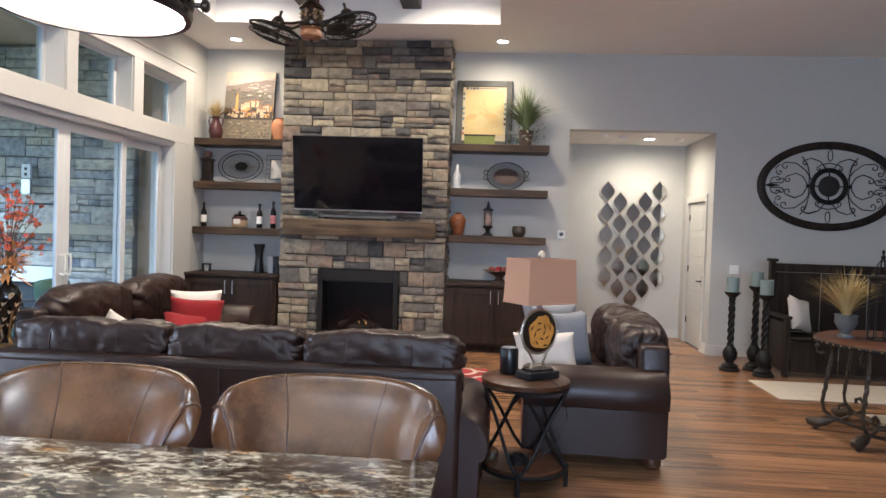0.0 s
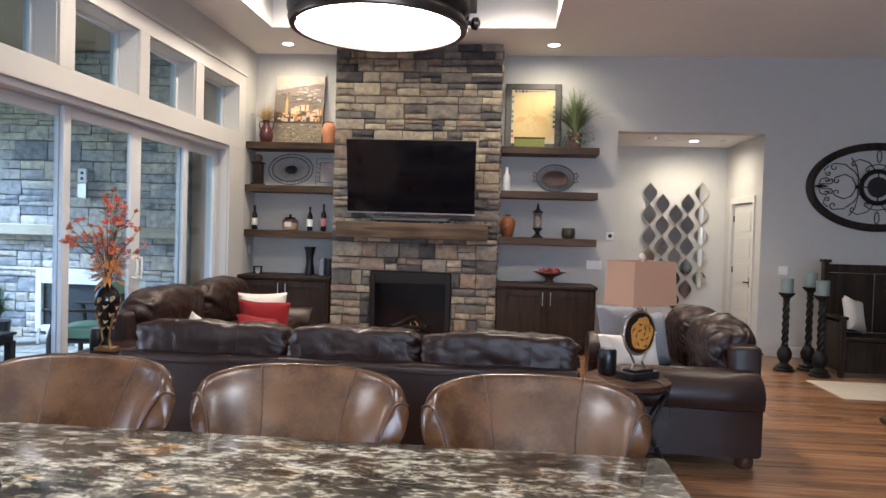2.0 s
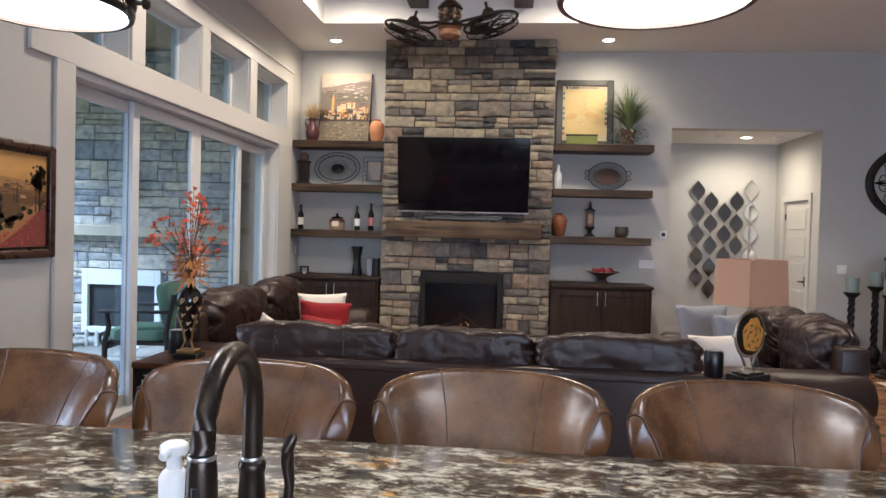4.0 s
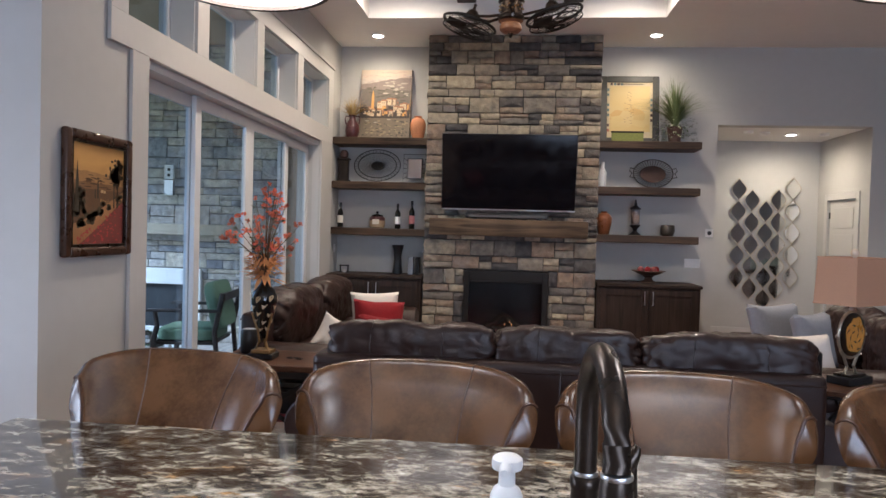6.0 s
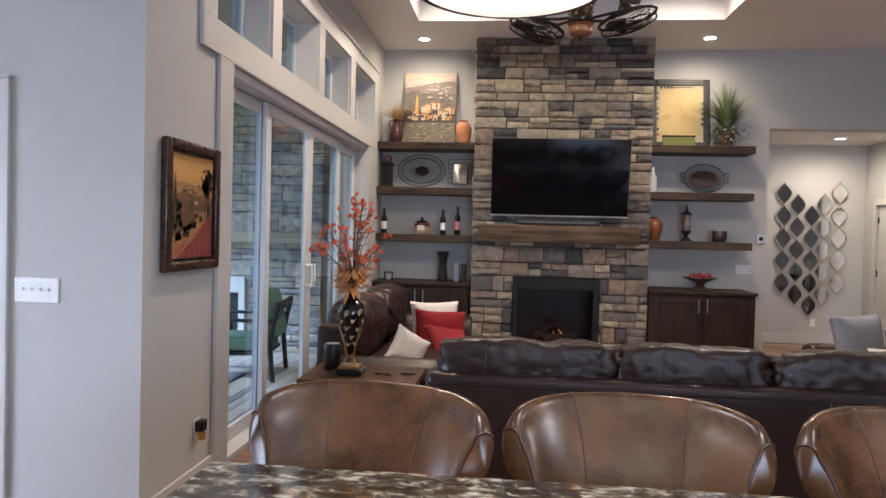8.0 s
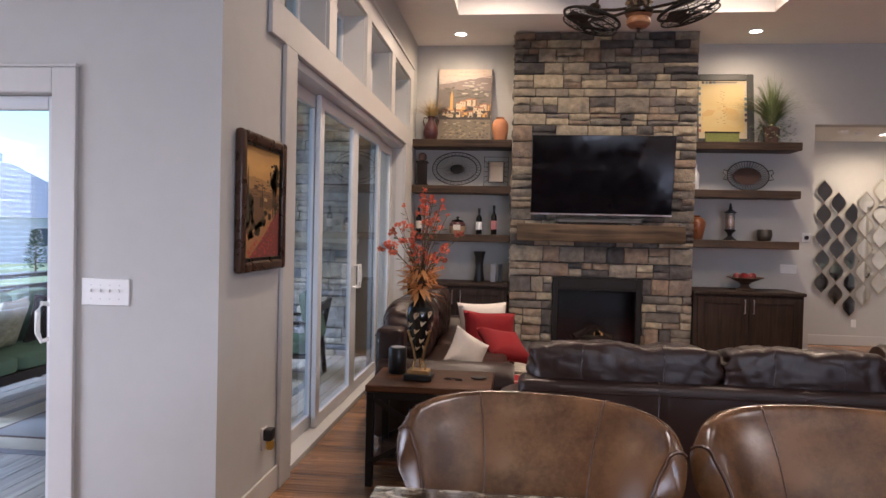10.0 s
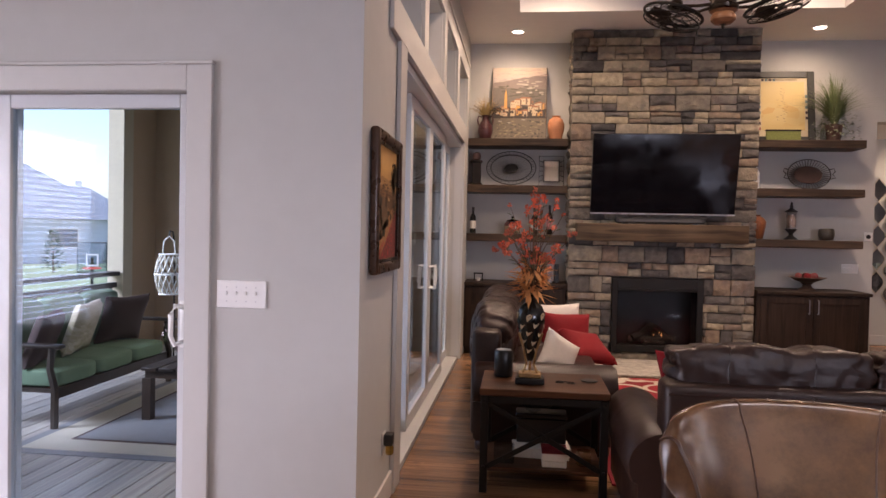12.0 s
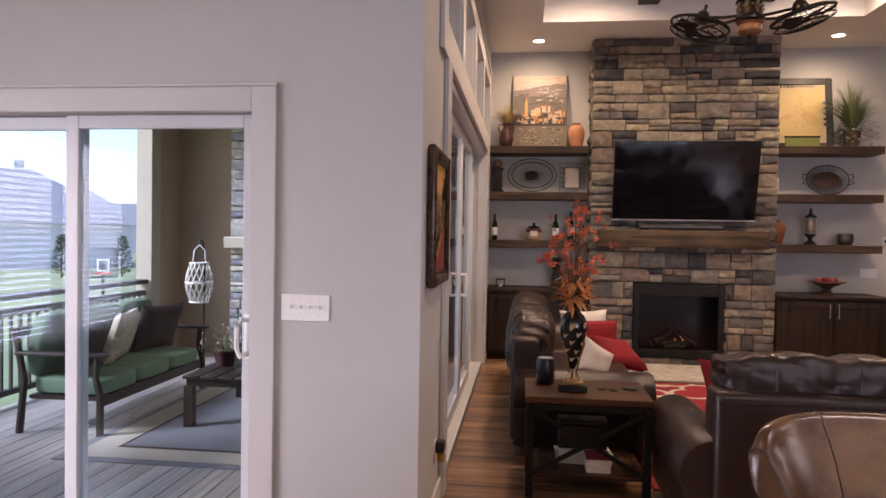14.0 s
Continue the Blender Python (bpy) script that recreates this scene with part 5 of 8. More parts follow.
part("red_cover", B(-0.073, 0.073, -0.093, 0.083, 0.0805, 0.086), material("book_red", (0.2, 0.012, 0.018), 0.5), t, "dark red cover")
t = thing("magazine_stack", "low stack of white magazines on the lower shelf", "magazines", pose(-2.4, 4.97, zs))
for k in range(4):
    part("magazine", B(-0.17, 0.17, -0.09, 0.09, 0.015 * k, 0.015 * k + 0.014, m=pose(0, 0, 0, 0, 0, 3 * k - 4)), M_PAPER, t)
t = thing("keepsake_box", "black lidded box on the lower shelf", "box", pose(-2.4, 5.06, zs + 0.06))
part("body", B(-0.15, 0.15, -0.07, 0.07, 0.0, 0.15, bevel=0.006), M_BLACK, t)
part("lid", B(-0.155, 0.155, -0.075, 0.075, 0.151, 0.18, bevel=0.006), M_BLACK, t)
t = part("crystal_bowl", L([(0.02, 0), (0.045, 0.015), (0.05, 0.04), (0.03, 0.058), (0.034, 0.066)], 14), glass_material("cut_glass", (0.8, 0.86, 0.92), 0.1))
t.matrix_world = pose(-2.45, 5.03, zs + 0.241)
tagged(t, "small cut-glass bowl on the black box", "bowl")
for gx, lab in ((-2.62, "square clear glass block on the lower shelf"),):
    o = part("glass_block", B(-0.06, 0.06, -0.05, 0.05, 0, 0.1, bevel=0.01, segs=2), glass_material("block_glass", (0.7, 0.78, 0.84), 0.15))
    o.matrix_world = pose(gx, 4.80, zs)
    tagged(o, lab, "glass block")
o = part("glass_votive", L([(0.03, 0), (0.042, 0.01), (0.046, 0.05), (0.036, 0.085), (0.038, 0.09)], 18), glass_material("votive_glass", (0.85, 0.8, 0.68), 0.12))
o.matrix_world = pose(-2.16, 4.80, zs)
tagged(o, "small amber glass votive on the lower shelf", "votive")

VX, VY = -2.48, 4.88
t = thing("flower_vase", "tall black vase with gold leaf pattern and red-orange silk flowers", "vase", pose(VX, VY, 0.602))
part("plinth", B(-0.085, 0.085, -0.07, 0.07, 0.0, 0.035, bevel=0.004), M_BLACK, t)
part("plinth_step", B(-0.065, 0.065, -0.055, 0.055, 0.0355, 0.06, bevel=0.004), M_BRASS, t)
for k in range(3):
    a = radians(90 + 120 * k)
    c, s = math.cos(a), math.sin(a)
    part("stand_leg", T([(0.05 * c, 0.05 * s, 0.06), (0.025 * c, 0.025 * s, 0.11), (0.04 * c, 0.04 * s, 0.19), (0.078 * c, 0.078 * s, 0.3)], 0.007), M_BRASS, t)
prof = [(0.014, 0.13), (0.036, 0.19), (0.062, 0.27), (0.082, 0.36), (0.084, 0.41), (0.064, 0.455), (0.03, 0.485), (0.022, 0.51), (0.034, 0.525)]
body = part("body", L(prof, 28), M_BOTTLE, t, "glossy black tapered body")
for k in range(30):
    z = 0.2 + 0.048 * (k // 6) + 0.008 * (k % 6 % 2)
    r = np.interp(z, [p[1] for p in prof], [p[0] for p in prof]) + 0.0015
    a = radians(60 * (k % 6) + 30 * (k // 6) + 20)
    bm = bmesh.new()
    vs = []
    for i in range(10):
        u = 2 * math.pi * i / 10
        du, dz = 0.029 * math.sin(u) * (0.6 + 0.4 * math.cos(u)), 0.028 * math.cos(u)
        aa = a + (du * 0.9 + 0.3 * dz) / r
        vs.append(bm.verts.new((r * math.cos(aa), r * math.sin(aa), z + dz * 0.8)))
    bm.faces.new(vs)
    part("gold_leaf", bm, material("gold_leaf", (0.5, 0.37, 0.22), 0.5, 0.15) if k == 0 else bpy.data.materials["gold_leaf"], body)
rnd = random.Random(4)


def leaf_quad(bm, p, d, length, width, up=Vector((0, 0, 1))):
    side = d.cross(up)
    side = side.normalized() * width if side.length > 1e-3 else Vector((width, 0, 0))
    a, b, c = p, p + d * length * 0.5, p + d * length
    vs = [bm.verts.new(a), bm.verts.new(b + side + Vector((0, 0, 0.006))), bm.verts.new(c), bm.verts.new(b - side + Vector((0, 0, 0.006)))]
    bm.faces.new(vs)


stems, leaves = bmesh.new(), bmesh.new()
bouquet = []
for k in range(34):
    a = rnd.uniform(0, 2 * math.pi)
    spread = rnd.uniform(0.05, 0.29) if k > 3 else 0.12
    h = rnd.uniform(0.22, 0.62) * (1.0 - 0.5 * spread)
    if k in (0, 1):
        h, spread = 0.63 - 0.07 * k, 0.03 + 0.06 * k
    top = Vector((spread * math.cos(a), spread * math.sin(a), 0.52 + h))
    mid = Vector((0.35 * top.x, 0.35 * top.y, 0.52 + h * 0.55))
    tube(stems, [(0, 0, 0.48), mid, top], [0.003, 0.0022, 0.0014], 5)
    bouquet.append((mid, top))
    for i in range(3):
        d = Vector((math.cos(a + rnd.uniform(-1.2, 1.2)), math.sin(a + rnd.uniform(-1.2, 1.2)), rnd.uniform(0.1, 0.7))).normalized()
        leaf_quad(leaves, mid.lerp(top, rnd.uniform(0, 0.8)), d, rnd.uniform(0.03, 0.06), 0.006)
part("stem_spray", stems, M_STEM, t, "thin brown stems", kind="stuff")
part("foliage", leaves, M_LEAF, t, "narrow green leaves", kind="stuff")
heads = []
for v in range(3):
    bm = bmesh.new()
    for i in range(11):
        d = Vector((rnd.gauss(0, 1), rnd.gauss(0, 1), rnd.gauss(0.3, 0.8))).normalized()
        leaf_quad(bm, d * 0.004, d, 0.021, 0.0085)
        leaf_quad(bm, d * 0.004, d, 0.019, 0.0085, Vector((1, 0.2, 0)))
    me = bpy.data.meshes.new("blossom")
    bm.to_mesh(me), bm.free()
    me.materials.append(M_BLOSSOM)
    heads.append(me)
for mid, top in bouquet:
    for i in range(3):
        p = top if i == 0 else mid.lerp(top, rnd.uniform(0.5, 1)) + Vector((rnd.gauss(0, 0.03), rnd.gauss(0, 0.03), rnd.gauss(0, 0.02)))
        piece("blossom", rnd.choice(heads), t, Matrix.LocRotScale(p, Euler((rnd.random() * 6, rnd.random() * 6, 0)), [rnd.uniform(0.6, 1.1)] * 3))
bm = bmesh.new()
for k in range(46):
    a = rnd.uniform(0, 2 * math.pi)
    p = Vector((0.03 * math.cos(a), 0.03 * math.sin(a), 0.53 + rnd.uniform(0, 0.2)))
    d = Vector((math.cos(a), math.sin(a), rnd.uniform(-0.9, 0.9))).normalized()
    for i in range(3):
        dd = (d + Vector((rnd.gauss(0, 0.35), rnd.gauss(0, 0.35), rnd.gauss(0, 0.35)))).normalized()
        leaf_quad(bm, p, dd, rnd.uniform(0.08, 0.15), 0.013)
part("autumn_leaves", bm, M_AUTUMN, t, "drooping ochre leaves", kind="stuff")
t = thing("eyeglasses", "folded pair of eyeglasses lying on the end table", "eyeglasses", pose(-2.27, 4.88, 0.603, 0, 0, -15))
for s in (-1, 1):
    part("rim", T([(s * 0.035 + 0.024 * math.cos(a), 0.016 * math.sin(a), 0.006) for a in [2 * math.pi * k / 14 for k in range(14)]], 0.003, 6, True), M_BLACK, t)
    part("temple", T([(s * 0.058, 0.0, 0.006), (s * 0.05, 0.03, 0.004), (-s * 0.03, 0.035, 0.004)], 0.0025, 6), M_BLACK, t)
o = part("coaster", L([(0.048, 0), (0.05, 0.004), (0.047, 0.008)], 24), M_BLACK)
o.matrix_world = pose(-2.12, 4.98, 0.602)
tagged(o, "round black coaster on the end table", "coaster")

# ---- red rug ----
def rug_material():
    m = material("red_rug", (0.3, 0.02, 0.03), 0.95, var=0.2, scale=3, bump=0.5, bscale=300)
    n, l = m.node_tree.nodes, m.node_tree.links
    b = n["Principled BSDF"]
    v = n.new("ShaderNodeTexVoronoi")
    v.inputs["Scale"].default_value = 2.6
    co = n.new("ShaderNodeTexCoord")
    l.new(co.outputs["Object"], v.inputs[0])
    r = ramp_of(n, [(0.0, (0.3, 0.018, 0.028)), (0.42, (0.3, 0.018, 0.028)), (0.46, (0.55, 0.48, 0.4)), (0.54, (0.55, 0.48, 0.4)), (0.58, (0.22, 0.012, 0.02))])
    l.new(v.outputs[0], r.inputs[0]), l.new(r.outputs[0], b.inputs["Base Color"])
    return m


tagged(part("area_rug", B(-1.98, 0.78, 4.9, 8.08, 0.001, 0.014, bevel=0.004), rug_material()), "red area rug with a cream trellis pattern", "rug")


# ---- pictures ----
def painting_material(name, bands, patch, seed, zmin, zmax, scale=9.0):
    """Brushed bands of colour by height, broken up by dabs."""
    m = bpy.data.materials.new(name)
    m.use_nodes = True
    n, l = m.node_tree.nodes, m.node_tree.links
    b = n["Principled BSDF"]
    b.inputs["Roughness"].default_value = 0.55
    co, sep = n.new("ShaderNodeTexCoord"), n.new("ShaderNodeSeparateXYZ")
    l.new(co.outputs["Object"], sep.inputs[0])
    ns, vo = n.new("ShaderNodeTexNoise"), n.new("ShaderNodeTexVoronoi")
    ns.inputs["Scale"].default_value, ns.inputs["Detail"].default_value = scale, 5
    vo.inputs["Scale"].default_value, vo.feature = scale * 2.6, "F1"
    mp = n.new("ShaderNodeMapping")
    mp.inputs["Location"].default_value = (seed, seed, seed)
    mp.inputs["Scale"].default_value = (1, 1, 1.7)
    l.new(co.outputs["Object"], mp.inputs[0]), l.new(mp.outputs[0], ns.inputs[0]), l.new(mp.outputs[0], vo.inputs[0])
    mr = n.new("ShaderNodeMapRange")
    mr.inputs[1].default_value, mr.inputs[2].default_value = zmin, zmax
    l.new(sep.outputs[2], mr.inputs[0])
    wob = n.new("ShaderNodeMath")
    wob.operation, wob.inputs[1].default_value = "MULTIPLY_ADD", 0.3
    off = n.new("ShaderNodeMath")
    off.operation, off.inputs[1].default_value = "SUBTRACT", 0.15
    l.new(ns.outputs[0], wob.inputs[0]), l.new(mr.outputs[0], wob.inputs[2]), l.new(wob.outputs[0], off.inputs[0])
    r = ramp_of(n, bands)
    l.new(off.outputs[0], r.inputs[0])
    pr = ramp_of(n, patch)
    l.new(vo.outputs["Color"], pr.inputs[0])
    fac = ramp_of(n, [(0.22, (0, 0, 0)), (0.34, (1, 1, 1)), (0.56, (1, 1, 1)), (0.66, (0, 0, 0))])
    l.new(off.outputs[0], fac.inputs[0])
    half = n.new("ShaderNodeMath")
    half.operation, half.inputs[1].default_value = "MULTIPLY", 0.7
    l.new(fac.outputs[0], half.inputs[0])
    mix = n.new("ShaderNodeMix")
    mix.data_type = "RGBA"
    l.new(half.outputs[0], mix.inputs["Factor"]), l.new(r.outputs[0], mix.inputs[6]), l.new(pr.outputs[0], mix.inputs[7])
    l.new(mix.outputs[2], b.inputs["Base Color"])
    return m


P_VILLAGE = painting_material("harbour_painting", [(0.0, (0.16, 0.12, 0.08)), (0.2, (0.3, 0.24, 0.17)), (0.28, (0.1, 0.07, 0.05)), (0.5, (0.42, 0.27, 0.15)), (0.7, (0.2, 0.16, 0.14)), (0.85, (0.5, 0.42, 0.36)), (1.0, (0.62, 0.5, 0.38))],
                              [(0.0, (0.12, 0.08, 0.06)), (0.35, (0.45, 0.24, 0.1)), (0.6, (0.6, 0.42, 0.24)), (0.85, (0.75, 0.62, 0.45)), (1.0, (0.3, 0.2, 0.14))], 3.0, 0.0, 0.96)
t = thing("canvas_painting", "unframed canvas painting of a harbour village in browns", "painting", pose(-2.62, 9.62, 2.677, -9))
part("canvas", B(-0.345, 0.345, 0.0, 0.03, 0.0, 0.965), P_VILLAGE, t, smooth=False)
part("edge", B(0.345, 0.353, 0.0, 0.032, 0.0, 0.965), M_DARKWOOD, t)

P_FIELD = painting_material("field_painting", [(0.0, (0.16, 0.075, 0.035)), (0.25, (0.22, 0.11, 0.045)), (0.5, (0.3, 0.15, 0.05)), (0.68, (0.5, 0.26, 0.075)), (0.84, (0.62, 0.34, 0.1)), (1.0, (0.5, 0.27, 0.085))],
                            [(0.0, (0.12, 0.06, 0.025)), (0.4, (0.22, 0.11, 0.045)), (0.7, (0.32, 0.15, 0.05)), (1.0, (0.4, 0.2, 0.07))], 8.0, -0.28, 0.28, 6.0)
t = thing("framed_picture", "framed landscape picture of a red field in a dark bronze frame", "picture", pose(XW + 0.003, 4.225, 1.625, 0, 0, 90))
fw, fh = 0.32, 0.35
M_PICFRAME = material("bronze_brown_frame", (0.062, 0.03, 0.018), 0.3, 0.2, 0.25, 14)
part("picture", B(-fw + 0.07, fw - 0.07, -0.022, -0.012, -fh + 0.07, fh - 0.07), P_FIELD, t, smooth=False)
for nm, a in (("frame_side", (-fw, -fw + 0.055, -fh, fh)), ("frame_side", (fw - 0.055, fw, -fh, fh)), ("frame_rail", (-fw + 0.055, fw - 0.055, -fh, -fh + 0.055)), ("frame_rail", (-fw + 0.055, fw - 0.055, fh - 0.055, fh))):
    part(nm, B(a[0], a[1], -0.045, -0.001, a[2], a[3], bevel=0.016, segs=3), M_PICFRAME, t)
bm = bmesh.new()
for a in ((-fw + 0.056, -fw + 0.07, -fh + 0.056, fh - 0.056), (fw - 0.07, fw - 0.056, -fh + 0.056, fh - 0.056), (-fw + 0.07, fw - 0.07, -fh + 0.056, -fh + 0.07), (-fw + 0.07, fw - 0.07, fh - 0.07, fh - 0.056)):
    box(bm, a[0], a[1], -0.036, -0.011, a[2], a[3])
part("inner_moulding", bm, M_BRONZE, t, smooth=False)

t = thing("map_poster", "yellowed wine map in a wide dark grey frame on the shelf", "picture", pose(0.605, 9.62, 2.677, -8))
fw, fh = 0.375, 0.895
M_GREYFRAME = material("grey_frame", (0.04, 0.041, 0.038), 0.5, var=0.15, scale=8)
for nm, a in (("frame_side", (-fw, -fw + 0.085, 0, fh)), ("frame_side", (fw - 0.085, fw, 0, fh)), ("frame_rail", (-fw + 0.085, fw - 0.085, 0, 0.07)), ("frame_rail", (-fw + 0.085, fw - 0.085, fh - 0.085, fh))):
    part(nm, B(a[0], a[1], 0.0, 0.035, a[2], a[3], bevel=0.008), M_GREYFRAME, t)
part("sheet", B(-fw + 0.085, fw - 0.085, 0.012, 0.018, 0.07, fh - 0.085), material("old_paper", (0.5, 0.42, 0.28), 0.8, var=0.1), t, smooth=False)
part("map_area", B(-fw + 0.12, fw - 0.12, 0.0095, 0.0118, 0.15, fh - 0.135), painting_material("map_print", [(0.0, (0.5, 0.37, 0.15)), (0.5, (0.52, 0.37, 0.14)), (1.0, (0.54, 0.42, 0.2))], [(0.0, (0.48, 0.28, 0.08)), (0.5, (0.53, 0.4, 0.16)), (1.0, (0.55, 0.44, 0.22))], 1.0, 0, 0.8, 3.0), t, smooth=False)
rnd = random.Random(9)
stamp = [material("stamp_dark", (0.06, 0.04, 0.04), 0.7), material("stamp_red", (0.3, 0.08, 0.06), 0.7), material("stamp_teal", (0.1, 0.16, 0.17), 0.7)]
for s in (-1, 1):
    for k in range(9):
        if rnd.random() < 0.8:
            z = 0.15 + k * 0.068
            part("stamp", B(s * 0.275 - 0.013, s * 0.275 + 0.013, 0.0092, 0.0118, z, z + 0.035), rnd.choice(stamp), t, smooth=False)
for k in range(4):
    part("stamp", B(-0.25 + 0.045 * k, -0.22 + 0.045 * k, 0.0092, 0.0118, fh - 0.122, fh - 0.092), rnd.choice(stamp), t, smooth=False)
for k in range(24):
    x, z = rnd.gauss(0.0, 0.03), 0.26 + 0.018 * k
    part("print_line", B(x - 0.012, x + 0.012, 0.0085, 0.0093, z, z + 0.003), stamp[0], t, smooth=False)
part("title_bar", B(-0.17, 0.17, 0.0085, 0.0093, fh - 0.112, fh - 0.104), stamp[0], t, smooth=False)
t = thing("wooden_placard", "low wooden placard with a woven green front", "placard", pose(0.56, 9.5, 2.677, -6))
part("board", B(-0.2, 0.2, 0, 0.018, 0, 0.115, bevel=0.003), material("woven_green", (0.16, 0.18, 0.05), 0.9, var=0.4, scale=60), t)
part("top_strip", B(-0.205, 0.205, -0.004, 0.022, 0.115, 0.135, bevel=0.003), M_DARKWOOD, t)


def daubs(parent, name, y, rows, mat):
    """Thick strokes of paint laid on a picture: (x, z, half-width, half-height, corners)."""
    bm = bmesh.new()
    for x, z, w, h, n in rows:
        vs = [bm.verts.new((x + w * math.cos(2 * math.pi * k / n + math.pi / n) * (1.3 if n == 4 else 1), y, z + h * math.sin(2 * math.pi * k / n + math.pi / n) * (1.3 if n == 4 else 1))) for k in range(n)]
        bm.faces.new(vs)
    part(name, bm, mat, parent, smooth=False, kind="stuff")


rnd = random.Random(15)
vil = bpy.data.objects["canvas_painting"]
D = lambda nm, c: material(nm, c, 0.6, var=0.2, scale=25)
def patch(parent, name, y, outlines, mat):
    """Flat areas of paint, each given by its outline in x and z."""
    bm = bmesh.new()
    for pts in outlines:
        bm.faces.new([bm.verts.new((px, y, pz)) for px, pz in pts])
    part(name, bm, mat, parent, smooth=False, kind="stuff")


def ridge(z0, rise, seed, low):
    pts = [(-0.34 + 0.034 * k, z0 + rise * (k / 20) + 0.018 * noise.noise(Vector((k * 0.4, seed, 0)))) for k in range(21)]
    return [pts + [(0.34, low), (-0.34, low)]]


patch(vil, "far_hill", -0.0004, ridge(0.76, 0.12, 3, 0.3), D("paint_mauve", (0.23, 0.18, 0.16)))
patch(vil, "near_hill", -0.0008, ridge(0.7, -0.02, 8, 0.3), D("paint_slate", (0.15, 0.125, 0.105)))
patch(vil, "quay_shadow", -0.0012, ridge(0.44, 0.02, 5, 0.29), D("paint_umber", (0.05, 0.036, 0.03)))
patch(vil, "water", -0.0008, ridge(0.29, 0.0, 1, 0.002), D("paint_water", (0.17, 0.135, 0.095)))
daubs(vil, "cloud_daub", -0.0004, [(rnd.uniform(-0.3, 0.3), rnd.uniform(0.86, 0.94), rnd.uniform(0.03, 0.09), rnd.uniform(0.006, 0.014), 8) for _ in range(16)], D("paint_rose", (0.55, 0.42, 0.34)))
daubs(vil, "mist_daub", -0.0012, [(rnd.uniform(-0.02, 0.3), rnd.uniform(0.6, 0.82), rnd.uniform(0.015, 0.05), rnd.uniform(0.005, 0.012), 8) for _ in range(20)], D("paint_cream", (0.42, 0.36, 0.3)))
daubs(vil, "hillside_daub", -0.0012, [(rnd.uniform(-0.32, 0.3), rnd.uniform(0.5, 0.72), rnd.uniform(0.015, 0.05), rnd.uniform(0.005, 0.012), 7) for _ in range(40)], D("paint_moss", (0.1, 0.085, 0.06)))
walls, sides, roofs, slots = [], [], [], []
for k in range(30):
    x = rnd.uniform(-0.3, 0.3)
    z = 0.31 + (1 - abs(x - 0.08) / 0.42) * rnd.uniform(0.0, 0.2)
    w, h = rnd.uniform(0.02, 0.045), rnd.uniform(0.045, 0.085)
    walls.append([(x - w, z), (x + w, z), (x + w, z + h), (x - w, z + h)])
    sides.append([(x + w, z), (x + 1.5 * w, z + 0.006), (x + 1.5 * w, z + h), (x + w, z + h)])
    roofs.append([(x - 1.15 * w, z + h), (x + 1.6 * w, z + h), (x + 0.9 * w, z + h + 0.02), (x - 0.4 * w, z + h + 0.022)])
    slots += [[(x + s * w - 0.004, z + 0.5 * h), (x + s * w + 0.004, z + 0.5 * h), (x + s * w + 0.004, z + 0.7 * h), (x + s * w - 0.004, z + 0.7 * h)] for s in (-0.5, 0.3)]
sand, gold, rust = D("paint_sand", (0.55, 0.42, 0.27)), D("paint_gold", (0.6, 0.31, 0.08)), D("paint_rust", (0.3, 0.13, 0.07))
for k in range(0, 30, 3):
    y = -0.0016 - 0.00012 * k
    patch(vil, "house_front", y, walls[k:k + 3], gold if k in (9, 18) else sand)
    patch(vil, "house_side", y - 0.00008, sides[k:k + 3], D("paint_shade", (0.16, 0.1, 0.07)))
    patch(vil, "house_roof", y - 0.00016, roofs[k:k + 3], rust)
    patch(vil, "house_slot", y - 0.00024, slots[2 * k:2 * k + 6], D("paint_umber", (0.05, 0.036, 0.03)))
patch(vil, "church_spire", -0.0056, [[(-0.19, 0.42), (-0.15, 0.42), (-0.155, 0.6), (-0.17, 0.68), (-0.185, 0.6)]], gold)
daubs(vil, "tree_daub", -0.006, [(rnd.uniform(-0.33, 0.33), rnd.uniform(0.3, 0.42), rnd.uniform(0.01, 0.025), rnd.uniform(0.01, 0.022), 7) for _ in range(30)], D("paint_umber", (0.06, 0.045, 0.033)))
daubs(vil, "boat_daub", -0.006, [(x, 0.25 + 0.02 * s, 0.03, 0.008, 6) for x, s in ((-0.24, 0), (-0.12, -1), (0.06, 1))], D("paint_chalk", (0.4, 0.35, 0.28)))
daubs(vil, "ripple_daub", -0.0016, [(rnd.uniform(-0.31, 0.31), rnd.uniform(0.02, 0.26), rnd.uniform(0.008, 0.03), rnd.uniform(0.004, 0.014), 7) for _ in range(60)], D("paint_ochre_water", (0.28, 0.22, 0.13)))
daubs(vil, "ripple_daub", -0.0022, [(rnd.uniform(-0.31, 0.31), rnd.uniform(0.02, 0.26), rnd.uniform(0.006, 0.025), rnd.uniform(0.004, 0.01), 7) for _ in range(50)], D("paint_deep_water", (0.075, 0.065, 0.048)))

fld = bpy.data.objects["framed_picture"]
def rows_of(n, fx, fz, w, h):
    return [(fx(), fz(), rnd.uniform(*w), rnd.uniform(*h), 7) for _ in range(n)]


def band(low, high, seed, x0=-0.248, x1=0.248, tilt=0.0, rough=0.014):
    """An area of paint between two uneven lines."""
    xs = [x0 + (x1 - x0) * k / 18 for k in range(19)]
    upper = [(x, high + tilt * (x - x0) + rough * noise.noise(Vector((x * 14, seed, 0)))) for x in xs]
    lower = [(x, low + rough * noise.noise(Vector((x * 11, seed + 9, 0)))) for x in reversed(xs)]
    return [upper + lower]


